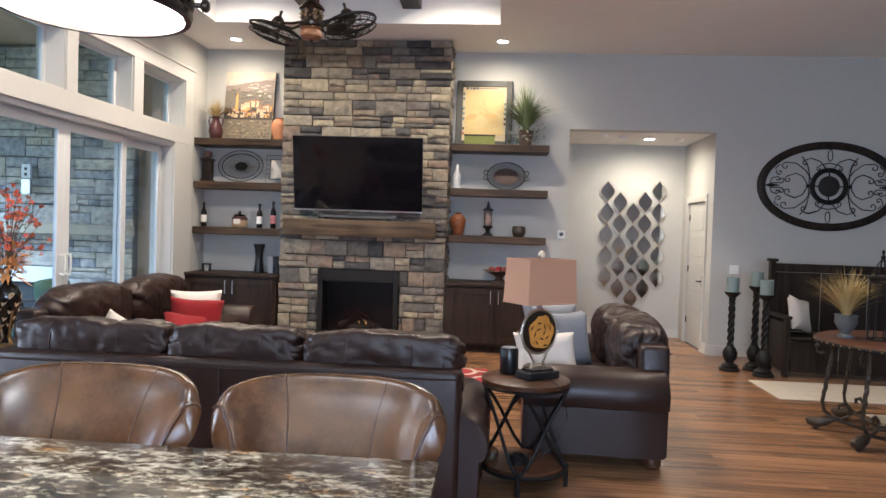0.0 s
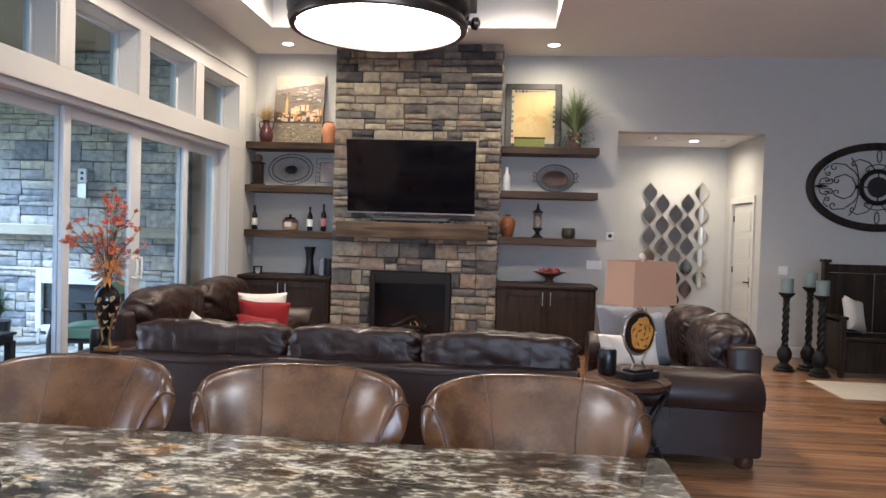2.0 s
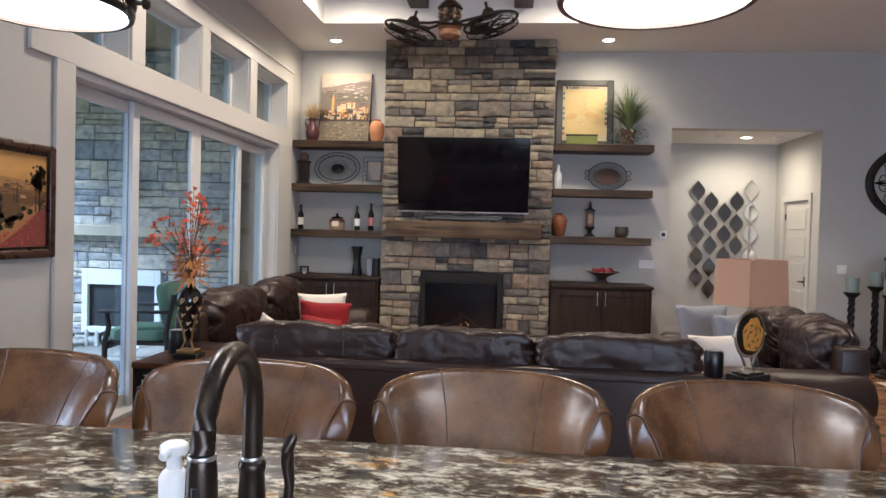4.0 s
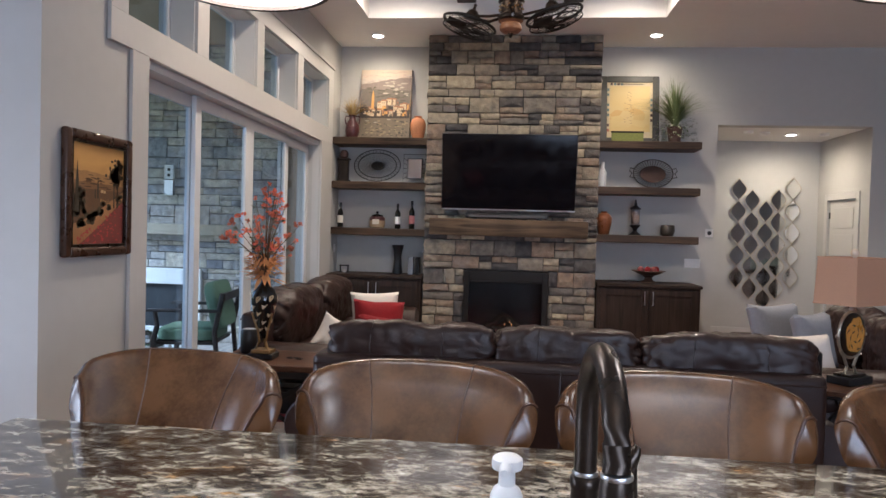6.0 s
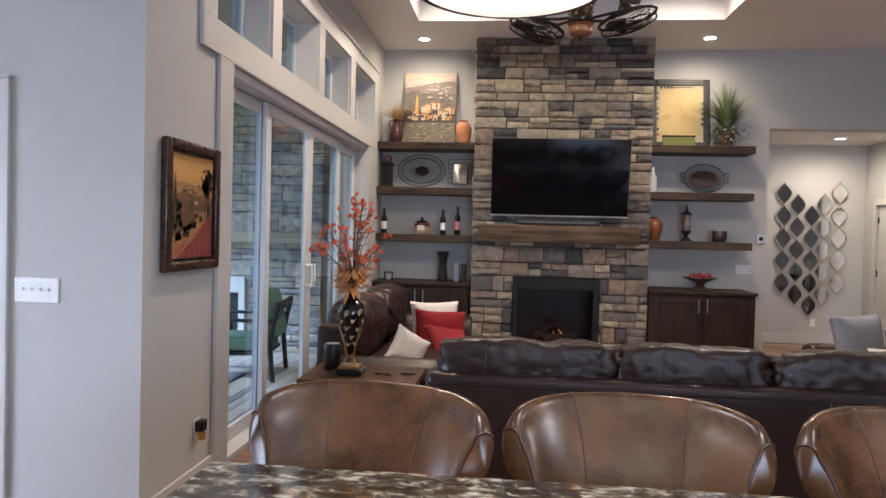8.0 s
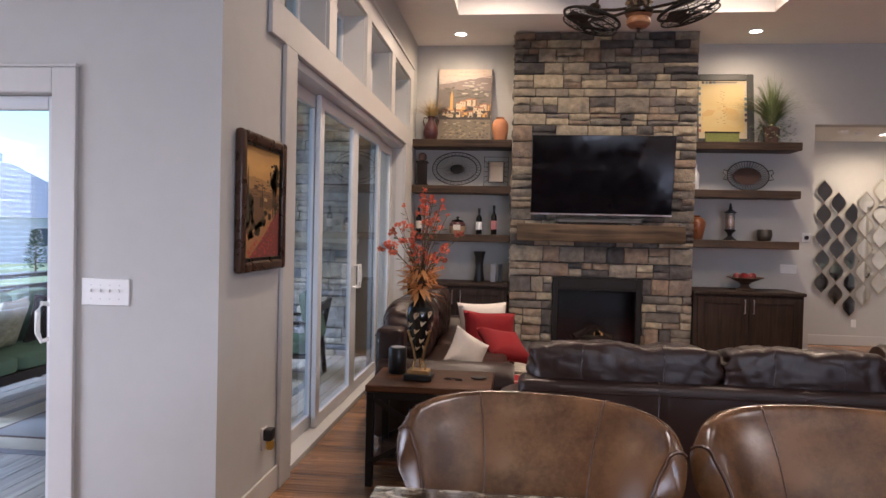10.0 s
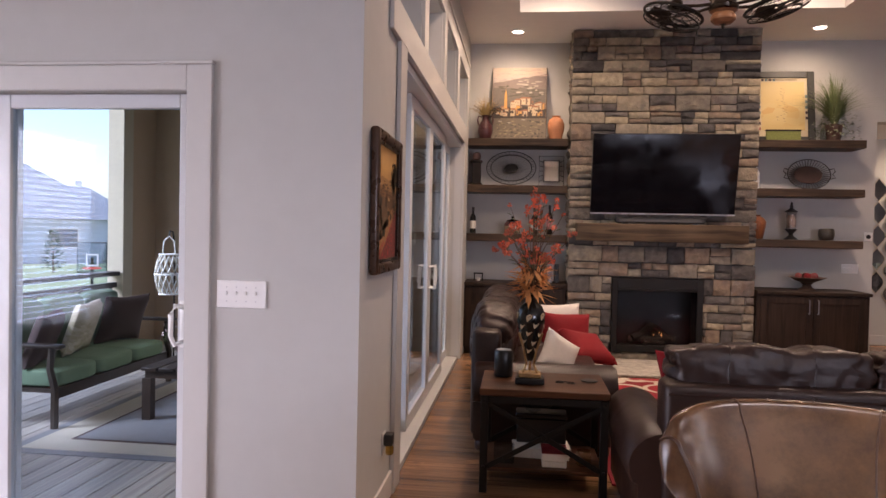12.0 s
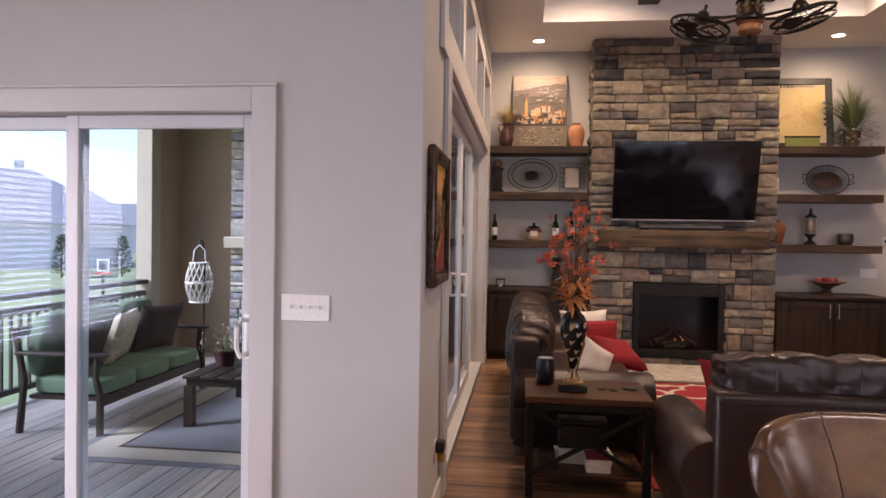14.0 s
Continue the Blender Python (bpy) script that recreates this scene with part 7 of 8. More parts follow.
part("centre_disc", L([(0.13, 0), (0.135, 0.01), (0.1, 0.016)], 36, (0, 0.01, 0), rot), material("hammered_iron", (0.03, 0.028, 0.026), 0.5, 0.6, 0.3, 30, 0.8, 60), t, "hammered dark disc")
for a in (0, 90, 180, 270):
    c, s = math.cos(radians(a)), math.sin(radians(a))
    part("spoke", T([(0.13 * c, 0, 0.13 * s), (0.19 * c, 0, 0.19 * s)], 0.008, 6), M_IRON, t)


def scroll(points, curl, flip):
    out = [Vector((x, 0, z)) for x, z in points]
    e, d = out[-1], (out[-1] - out[-2]).normalized()
    side = Vector((-d.z, 0, d.x)) * flip
    c = e + side * curl
    a0 = math.atan2((e - c).z, (e - c).x)
    for k in range(1, 12):
        a, r = a0 + flip * k * 0.5, curl * (1 - k / 16)
        out.append(c + Vector((r * math.cos(a), 0, r * math.sin(a))))
    return out


for sx in (-1, 1):
    for sz in (-1, 1):
        f = sx * sz
        sets = [([(0.21, 0.06), (0.3, 0.2), (0.42, 0.29), (0.55, 0.3)], 0.05, -1), ([(0.25, -0.02), (0.33, 0.12), (0.42, 0.16), (0.53, 0.12)], 0.045, -1),
                ([(0.79, 0.0), (0.7, 0.03), (0.6, 0.03)], 0.04, -1), ([(0.05, 0.23), (0.12, 0.32), (0.24, 0.36), (0.32, 0.33)], 0.035, -1),
                ([(0.0, 0.3), (0.1, 0.28), (0.15, 0.25)], 0.03, -1), ([(0.35, 0.38), (0.28, 0.28), (0.25, 0.15), (0.25, 0.0)], 0.02, 1), ([(0.62, 0.27), (0.68, 0.22), (0.66, 0.16)], 0.035, -1), ([(0.74, 0.03), (0.72, 0.09), (0.66, 0.11)], 0.03, 1)]
        for pts, curl, fl in sets:
            line = scroll(pts, curl, fl)
            part("scroll", T([(p.x * sx, 0.0, p.z * sz) for p in line], 0.0065, 6), M_IRON, t)
for s in (-1, 1):
    part("leaf_loop", T([(0.03 * math.sin(a), 0, s * (0.4 + 0.075 * math.cos(a))) for a in [2 * math.pi * k / 16 for k in range(16)]], 0.006, 6, True), M_IRON, t)
    part("tip", T([(s * 0.79, 0, 0), (s * 0.73, 0, 0), (s * 0.62, 0, 0)], [0.01, 0.022, 0.005], 8), M_IRON, t)

# ---- hall bench, candle stands, round table ----
t = thing("hall_bench", "tall-backed dark wooden hall bench against the wall", "bench", pose(4.12, 0, 0))
W, y0, y1 = 1.75, 8.5, 9.06
for x in (0, W - 0.06):
    part("post", B(x, x + 0.06, y1 - 0.08, y1, 0, 1.30, bevel=0.004), M_DARKWOOD, t)
    part("post_cap", B(x - 0.02, x + 0.08, y1 - 0.1, y1 + 0.01, 1.30, 1.335, bevel=0.006), M_DARKWOOD, t)
    part("side_panel", B(x + 0.01, x + 0.045, y0 + 0.06, y1 - 0.081, 0.06, 0.62, bevel=0.004), M_DARKWOOD, t)
    part("front_post", B(x, x + 0.06, y0, y0 + 0.06, 0, 0.66, bevel=0.004), M_DARKWOOD, t)
    part("arm_rest", B(x - 0.012, x + 0.075, y0 - 0.02, y1 - 0.081, 0.661, 0.70, bevel=0.012, segs=2), M_DARKWOOD, t)
part("crest_rail", B(0.061, W - 0.061, y1 - 0.06, y1 - 0.01, 1.18, 1.28, bevel=0.006), M_DARKWOOD, t)
for k in range(3):
    a = 0.07 + k * (W - 0.13) / 3
    part("back_panel", B(a, a + (W - 0.13) / 3 - 0.015, y1 - 0.05, y1 - 0.025, 0.47, 1.175, bevel=0.006), M_DARKWOOD, t)
part("seat", B(0.061, W - 0.061, y0 - 0.01, y1 - 0.062, 0.425, 0.465, bevel=0.008), M_DARKWOOD, t)
for k in range(3):
    a = 0.07 + k * (W - 0.13) / 3
    part("front_panel", B(a, a + (W - 0.13) / 3 - 0.015, y0 + 0.01, y0 + 0.03, 0.06, 0.42, bevel=0.008), M_DARKWOOD, t)
pillow("round pale pillow resting on the hall bench", M_CREAM, pose(4.37, 8.74, 0.70, -14, 12, 40), 0.4, 0.14, 15)


def candle_stand(x, y, h):
    t = thing("candle_stand", "tall black twisted candle stand with a teal pillar candle", "candle stand", pose(x, y, 0), "floor candle stands")
    part("foot", L([(0.115, 0), (0.12, 0.025), (0.09, 0.045), (0.1, 0.06), (0.06, 0.085), (0.045, 0.1)], 24), M_IRON, t)
    part("lower_bulb", L([(0.045, 0.1), (0.075, 0.15), (0.085, 0.21), (0.06, 0.27), (0.035, 0.3), (0.045, 0.315)], 20), M_IRON, t)
    bm = bmesh.new()
    rows, zt = [], h - 0.12
    for i in range(40):
        v = i / 39
        z = 0.315 + (zt - 0.315) * v
        rows.append([bm.verts.new(((0.032 + 0.009 * math.cos(4 * a)) * math.cos(a + v * 9), (0.032 + 0.009 * math.cos(4 * a)) * math.sin(a + v * 9), z)) for a in [2 * math.pi * k / 16 for k in range(16)]])
    for a, b in zip(rows, rows[1:]):
        for k in range(16):
            bm.faces.new((a[k], a[(k + 1) % 16], b[(k + 1) % 16], b[k]))
    part("twisted_shaft", bm, M_IRON, t, "spiral twisted shaft")
    part("cup", L([(0.03, zt), (0.04, zt + 0.03), (0.036, zt + 0.05), (0.085, zt + 0.1), (0.09, h), (0.06, h)], 20), M_IRON, t)
    part("candle", L([(0.07, h + 0.001), (0.072, h + 0.17), (0.06, h + 0.172), (0.05, h + 0.16)], 22), M_TEAL, t, "teal pillar candle")


candle_stand(3.62, 8.78, 0.93)
candle_stand(3.93, 8.88, 1.0)
candle_stand(3.91, 8.52, 0.93)

RX, RY = 4.12, 6.1
M_RUG = material("cream_rug", (0.56, 0.5, 0.41), 0.95, var=0.12, scale=10, bump=0.5, bscale=250)
tagged(part("entry_rug", B(3.64, 5.6, 7.36, 8.22, 0.001, 0.012, bevel=0.004), M_RUG), "cream woven rug before the hall bench", "rug")
tagged(part("table_rug", B(4.2, 6.3, 5.1, 6.9, 0.001, 0.012, bevel=0.004), M_RUG), "cream woven rug under the round table", "rug")
M_TABLEIRON = material("bronzed_iron", (0.06, 0.046, 0.034), 0.42, 0.6, 0.3, 18, 0.3, 120)
t = thing("round_table", "round dark table on scrolled iron legs with a studded rim", "table", pose(RX, RY, 0))
part("tabletop", L([(0.64, 0.745), (0.675, 0.75), (0.68, 0.775), (0.665, 0.785)], 56), M_RUSTIC, t)
part("rim_band", L([(0.682, 0.748), (0.685, 0.755), (0.685, 0.77), (0.682, 0.775)], 56), M_IRON, t)
for k in range(56):
    a = 2 * math.pi * k / 56
    part("stud", L([(0.007, 0), (0.004, 0.005)], 6, (0.685 * math.cos(a), 0.685 * math.sin(a), 0.762), Matrix.Rotation(a, 3, "Z") @ Matrix.Rotation(radians(90), 3, "Y")), M_BRASS, t)
for deg in (112, 158, 212, 292, 338, 32):
    a = radians(deg)
    c, s = math.cos(a), math.sin(a)
    prof = [(0.60, 0.645), (0.62, 0.635), (0.65, 0.65), (0.66, 0.69), (0.63, 0.73), (0.57, 0.735), (0.545, 0.69), (0.55, 0.6)]
    part("upper_scroll", T([(r * c, r * s, z) for r, z in prof], 0.014, 8), M_TABLEIRON, t)
    bm, rows = bmesh.new(), []
    for i in range(26):
        v = i / 25
        r, z = 0.55 + 0.04 * v, 0.6 - 0.3 * v
        rows.append([bm.verts.new((r * c + q * math.cos(u), r * s + q * math.sin(u), z)) for u, q in [(2 * math.pi * j / 12, 0.0145 + 0.005 * math.cos(3 * (2 * math.pi * j / 12 - 7 * v))) for j in range(12)]])
    for lo_row, hi_row in zip(rows, rows[1:]):
        for j in range(12):
            bm.faces.new((lo_row[j], lo_row[(j + 1) % 12], hi_row[(j + 1) % 12], hi_row[j]))
    part("twisted_leg", bm, M_TABLEIRON, t, "twisted iron upright")
    prof = [(0.59, 0.305), (0.6, 0.24), (0.585, 0.165), (0.53, 0.115), (0.46, 0.105), (0.405, 0.14), (0.4, 0.2), (0.44, 0.235), (0.48, 0.215), (0.475, 0.185)]
    part("lower_scroll", T([(r * c, r * s, z) for r, z in prof], 0.015, 8), M_TABLEIRON, t)
    part("leg_foot", T([(0.50 * c, 0.50 * s, 0.1), (0.56 * c, 0.56 * s, 0.085), (0.63 * c, 0.63 * s, 0.06), (0.69 * c, 0.69 * s, 0.065), (0.71 * c, 0.71 * s, 0.085)], [0.015, 0.04, 0.048, 0.036, 0.016], 10), M_TABLEIRON, t, "leaf-shaped iron foot")
    part("foot_pad", L([(0.018, 0), (0.022, 0.006), (0.012, 0.02)], 12, (0.64 * c, 0.64 * s, 0)), M_TABLEIRON, t)
    part("stretcher", T([(0.5 * c, 0.5 * s, 0.1), (0.3 * c, 0.3 * s, 0.05), (0.08 * c, 0.08 * s, 0.08)], 0.014, 8), M_TABLEIRON, t)
part("centre_column", L([(0.09, 0.06), (0.1, 0.09), (0.06, 0.13), (0.05, 0.25), (0.075, 0.3), (0.05, 0.36), (0.045, 0.6), (0.09, 0.7), (0.1, 0.744)], 20), M_TABLEIRON, t)
t = grass_plant("reed_urn", "small stone urn with dry straw-coloured grasses", pose(RX - 0.46, RY + 0.1, 0.786), M_REED, 330, 0.46, 0.4, 8, 0.2, 0.17, 0.004)
part("urn", L([(0.06, 0), (0.06, 0.02), (0.03, 0.04), (0.055, 0.07), (0.085, 0.12), (0.08, 0.17), (0.09, 0.185)], 22), material("aged_urn", (0.1, 0.1, 0.1), 0.8, var=0.3), t, "aged grey urn")
t = thing("wire_lantern", "tall black wire lantern with a pointed top", "lantern", pose(RX - 0.24, RY + 0.02, 0.786))
for k in range(8):
    a = 2 * math.pi * k / 8
    c, s = math.cos(a), math.sin(a)
    part("wire", T([(0.085 * c, 0.085 * s, 0.0), (0.085 * c, 0.085 * s, 0.46), (0.1 * c, 0.1 * s, 0.5), (0.05 * c, 0.05 * s, 0.57), (0.012 * c, 0.012 * s, 0.64)], 0.004, 5), M_IRON, t)
for z, r in ((0.01, 0.085), (0.46, 0.087), (0.5, 0.1)):
    part("hoop", T([(r * math.cos(2 * math.pi * k / 20), r * math.sin(2 * math.pi * k / 20), z) for k in range(20)], 0.006, 6, True), M_IRON, t)
part("finial", L([(0.012, 0.64), (0.02, 0.66), (0.006, 0.68), (0.014, 0.7), (0.002, 0.72)], 10), M_IRON, t)
o = part("glass_jar", L([(0.07, 0), (0.08, 0.02), (0.085, 0.12), (0.06, 0.2), (0.055, 0.22)], 24), glass_material("jar_glass", (0.8, 0.86, 0.9), 0.05))
o.matrix_world = pose(RX - 0.12, RY - 0.2, 0.786)
tagged(o, "clear glass hurricane jar on the round table", "jar")
# ---- covered deck ----
DZ = -0.03
M_DECK = wood("deck_boards", (0.28, 0.26, 0.24), (0.54, 0.51, 0.47), 0.75, "Y", 0.6, 0.1)
M_SIDING = material("beige_stucco", (0.47, 0.33, 0.22), 0.85, var=0.08, scale=2, bump=0.25, bscale=120)
M_POST = material("tan_post", (0.5, 0.44, 0.34), 0.75, var=0.08, scale=3)
M_RAILDARK = material("dark_rail", (0.03, 0.027, 0.025), 0.5, var=0.1)
M_PATIO = material("dark_patio_wood", (0.022, 0.014, 0.011), 0.45, var=0.2, scale=8)
M_GREENC = material("green_outdoor_fabric", (0.13, 0.21, 0.14), 0.9, var=0.1, scale=6, bump=0.3, bscale=350)
M_BROWNC = material("brown_outdoor_fabric", (0.05, 0.03, 0.03), 0.9, var=0.1, scale=6, bump=0.3, bscale=350)
XD0, XD1, YD0, YD1 = -7.3, XW - 0.29, YP + 0.21, 9.15
deck = structure("deck_floor", B(XD0, XD1, YD0, YD1, DZ - 0.2, DZ - 0.03), M_RAILDARK, "grey-brown deck boards of the covered patio")
structure("wall_deck_end", B(XD0 - 0.15, XD1, YD1, YD1 + 0.15, DZ - 0.2, 3.75), M_SIDING, "beige stucco end wall of the deck")
structure("ceiling_deck", B(XD0 - 0.3, XD1, YD0, YD1 + 0.3, 3.76, 3.9), M_SIDING, "beige porch ceiling")
structure("trim_deck_beam", B(XD0 - 0.12, XD0 + 0.12, YD0, YD1, 3.3, 3.755), M_POST, "beige porch beam")
structure("wall_deck_west", B(XD0 - 0.08, XD0 + 0.08, 8.605, YD1 - 0.003, DZ - 0.2, 3.295), M_SIDING, "beige stucco return wall of the deck")
for y in (YD0 + 0.12, 8.5):
    o = structure("trim_deck_post", B(XD0 - 0.1, XD0 + 0.1, y - 0.1, y + 0.1, DZ - 0.2, 3.3, bevel=0.006), M_POST, "tan porch post")
t = thing("deck_railing", "dark wooden deck railing with slim balusters", "railing")
part("top_rail", B(XD0 - 0.07, XD0 + 0.07, YD0 + 0.22, 8.39, 0.9, 0.95, bevel=0.006), M_RAILDARK, t)
part("sub_rail", B(XD0 - 0.03, XD0 + 0.03, YD0 + 0.22, 8.39, 0.76, 0.82), M_RAILDARK, t)
part("bottom_rail", B(XD0 - 0.03, XD0 + 0.03, YD0 + 0.22, 8.39, 0.06, 0.11), M_RAILDARK, t)
y = YD0 + 0.32
while y < 8.36:
    part("baluster", B(XD0 - 0.012, XD0 + 0.012, y - 0.012, y + 0.012, 0.11, 0.76), M_RAILDARK, t)
    y += 0.115

# outdoor fireplace
OX0, OX1, OY = -6.45, -3.82, 8.9
ofire = thing("outdoor_fireplace", "outdoor stone fireplace with a steel firebox", "fireplace")
ofire["kind"] = "structure"
bm = bmesh.new()
OB = (-5.85, -4.78, 0.07, 0.90)
box(bm, OX0 + 0.05, OB[0], OY + 0.05, YD1 - 0.004, DZ, 3.75), box(bm, OB[1], OX1 - 0.05, OY + 0.05, YD1 - 0.004, DZ, 3.75), box(bm, OB[0], OB[1], OY + 0.05, YD1 - 0.004, OB[3], 3.75), box(bm, OB[0], OB[1], OY + 0.05, YD1 - 0.004, DZ, OB[2])
part("core", bm, material("pale_mortar", (0.2, 0.19, 0.18), 0.95, var=0.2, bump=0.5), ofire, smooth=False)
part("ledge", B(OX0 - 0.02, OX1 + 0.02, OY - 0.14, OY + 0.04, 1.33, 1.47, bevel=0.01), M_POST, ofire, "beige stone ledge")
bm = bmesh.new()
for a in ((OB[0], OB[0] + 0.08, OB[2], OB[3]), (OB[1] - 0.08, OB[1], OB[2], OB[3]), (OB[0] + 0.08, OB[1] - 0.08, OB[3] - 0.2, OB[3]), (OB[0] + 0.08, OB[1] - 0.08, OB[2], OB[2] + 0.08)):
    box(bm, a[0], a[1], OY - 0.03, OY + 0.06, a[2], a[3], 0.004)
part("steel_surround", bm, M_WHITE, ofire, "pale metal surround", False)
part("screen", B(OB[0] + 0.08, OB[1] - 0.08, OY + 0.02, OY + 0.03, OB[2] + 0.08, OB[3] - 0.2), material("dark_mesh", (0.05, 0.055, 0.06), 0.5, 0.5), ofire, "dark mesh screen", False)
t = thing("outlet_panel", "white outdoor outlet and control panel on the stone", "outlet", pose(-5.195, OY - 0.075, 2.02))
part("upper_plate", B(-0.06, 0.06, -0.012, 0.03, 0.01, 0.19, bevel=0.004), M_WHITE, t)
part("lower_plate", B(-0.06, 0.06, -0.012, 0.03, -0.19, 0.0, bevel=0.004), M_STEEL, t)
for z in (0.06, 0.13):
    part("socket", B(-0.018, 0.018, -0.0135, -0.0125, z - 0.018, z + 0.018), M_BLACK, t)
for ch, lx in (("H", -5.44), ("M", -5.065), ("E", -4.875)):
    me = bpy.data.curves.new("letter", "FONT")
    me.body, me.size, me.extrude, me.offset, me.align_x = ch, 0.27, 0.012, 0.006, "CENTER"
    o = new("letter_sign", me)
    o.data.materials.append(M_WHITE)
    o.matrix_world = pose(lx, 8.45, DZ + 0.008, 90)
    tagged(o, "white standing letter " + ch + " before the outdoor fireplace", "letter", "letters of the word home")
t = thing("leaf_wreath", "small green leaf wreath standing between two white letters", "wreath", pose(-5.25, 8.45, DZ + 0.105), "letters of the word home")
part("hoop", T([(0.075 * math.cos(u), 0, 0.075 * math.sin(u)) for u in [2 * math.pi * k / 20 for k in range(20)]], 0.012, 6, True), M_DARKWOOD, t)
rnd = random.Random(52)
bm = bmesh.new()
for k in range(150):
    u = rnd.uniform(0, 2 * math.pi)
    d = Vector((math.cos(u) + rnd.gauss(0, 0.7), rnd.gauss(-0.3, 0.6), math.sin(u) + rnd.gauss(0, 0.7))).normalized()
    p = Vector((0.075 * math.cos(u), 0, 0.075 * math.sin(u)))
    side_v = d.cross(Vector((0, 1, 0.1))).normalized() * 0.008
    vs = [p, p + d * 0.016 + side_v, p + d * rnd.uniform(0.024, 0.034), p + d * 0.016 - side_v]
    bm.faces.new([bm.verts.new(q) for q in vs])
part("leaves", bm, material("wreath_green", (0.075, 0.12, 0.055), 0.7, var=0.35, scale=25), t, kind="stuff")


def patio_seat(name, label, m, width, back=True, arms=True):
    """A dark wooden patio seat that faces +y, back at y = 0."""
    t = thing(name, label, "patio seat", m)
    w = width / 2
    for s in (-1, 1):
        part("front_leg", T([(s * w, 0.68, 0), (s * w, 0.68, 0.3), (s * w, 0.64, 0.45), (s * w, 0.66, 0.6)], [0.03, 0.03, 0.028, 0.026], 6), M_PATIO, t)
        part("back_leg", T([(s * w, 0.02, 0), (s * w, 0.06, 0.4), (s * w, -0.02, 0.8)], 0.028, 6), M_PATIO, t)
        part("arm", B(s * w - 0.04, s * w + 0.04, 0.0, 0.74, 0.6, 0.63, bevel=0.01, segs=2), M_PATIO, t)
    part("front_rail", B(-w + 0.03, w - 0.03, 0.65, 0.68, 0.22, 0.3), M_PATIO, t)
    part("seat_deck", B(-w + 0.03, w - 0.03, 0.08, 0.65, 0.26, 0.29), M_PATIO, t)
    part("back_top_rail", B(-w + 0.03, w - 0.03, -0.035, -0.005, 0.72, 0.8), M_PATIO, t)
    n = max(1, round((width - 0.06) / 0.62))
    cw = (width - 0.08) / n
    for k in range(n):
        c = -w + 0.04 + cw * (k + 0.5)
        part("seat_cushion", cushion(bmesh.new(), cw - 0.01, 0.6, 0.14, 7, 7, 0.004, k + 2, pose(c, 0.38, 0.36)), M_GREENC, t, "green seat cushion")
        part("back_cushion", cushion(bmesh.new(), cw - 0.02, 0.14, 0.5, 6, 7, 0.006, k + 8, pose(c, 0.1, 0.66, -12)), M_GREENC, t, "green back cushion")
    return t


patio_seat("patio_sofa", "dark wooden patio sofa with green cushions by the railing", pose(-6.62, 6.29, DZ, 0, 0, -90), 1.66)
patio_seat("patio_chair", "dark wooden patio chair with a green cushion", pose(-3.86, 7.62, DZ, 0, 0, 98), 0.72)
M_LEAFY = painting_material("leaf_print", [(0.0, (0.5, 0.44, 0.34)), (1.0, (0.52, 0.46, 0.36))], [(0.0, (0.2, 0.15, 0.08)), (0.3, (0.55, 0.48, 0.38)), (0.7, (0.3, 0.26, 0.14)), (1.0, (0.55, 0.48, 0.38))], 2.0, -0.5, 0.5, 9.0)
pillow("cream leaf-print outdoor pillow on the patio sofa", M_LEAFY, pose(-6.24, 6.22, 0.62, -18, 0, -75), 0.46, 0.16, 21)
pillow("dark brown outdoor pillow on the patio sofa", M_BROWNC, pose(-6.24, 6.82, 0.62, -20, 0, -110), 0.48, 0.16, 22)
pillow("dark brown outdoor pillow at the sofa arm", M_BROWNC, pose(-6.22, 5.72, 0.6, -18, 0, -70), 0.44, 0.16, 23)
t = thing("patio_table", "dark slatted wooden patio coffee table", "table", pose(-5.02, 6.3, DZ))
for k in range(6):
    part("slat", B(-0.42 + k * 0.142, -0.42 + k * 0.142 + 0.128, -0.55, 0.55, 0.40, 0.425, bevel=0.004), M_PATIO, t)
part("frame", B(-0.4, 0.4, -0.52, 0.52, 0.34, 0.398), M_PATIO, t)
for sx in (-1, 1):
    for sy in (-1, 1):
        part("leg", B(sx * 0.38 - 0.035, sx * 0.38 + 0.035, sy * 0.5 - 0.035, sy * 0.5 + 0.035, 0.0, 0.34), M_PATIO, t)
t = thing("flower_pot", "pot of small white-pink flowers on the patio table", "plant", pose(-5.3, 6.22, DZ + 0.426))
part("pot", L([(0.07, 0), (0.095, 0.12), (0.1, 0.13)], 18), M_URN, t)
bm, bl = bmesh.new(), bmesh.new()
rnd = random.Random(31)
for k in range(60):
    d = Vector((rnd.gauss(0, 1), rnd.gauss(0, 1), abs(rnd.gauss(0.8, 0.6)))).normalized()
    p = Vector((0, 0, 0.12)) + d * rnd.uniform(0.1, 0.27)
    tube(bm, [(0, 0, 0.12), tuple(p)], 0.0015, 4)
    leaf_quad(bm, p * 0.8, d, 0.04, 0.008)
    for i in range(3):
        dd = Vector((rnd.gauss(0, 1), rnd.gauss(0, 1), rnd.gauss(0, 1))).normalized()
        leaf_quad(bl, p, dd, 0.016, 0.007)
part("leaves", bm, M_LEAF, t, kind="stuff")
part("flowers", bl, material("pale_pink_petal", (0.65, 0.5, 0.5), 0.8), t, "pale pink flowers", kind="stuff")
M_ORUG = material("grey_outdoor_rug", (0.2, 0.21, 0.23), 0.95, var=0.15, scale=12, bump=0.4, bscale=250)
M_ORUG2 = material("cream_outdoor_rug", (0.5, 0.46, 0.38), 0.95, var=0.1, scale=12, bump=0.4, bscale=250)
t = thing("outdoor_rug", "grey outdoor rug with cream and grey borders on the deck", "rug")
rx0, rx1, ry0, ry1 = -5.95, -3.9, 4.93, 7.9
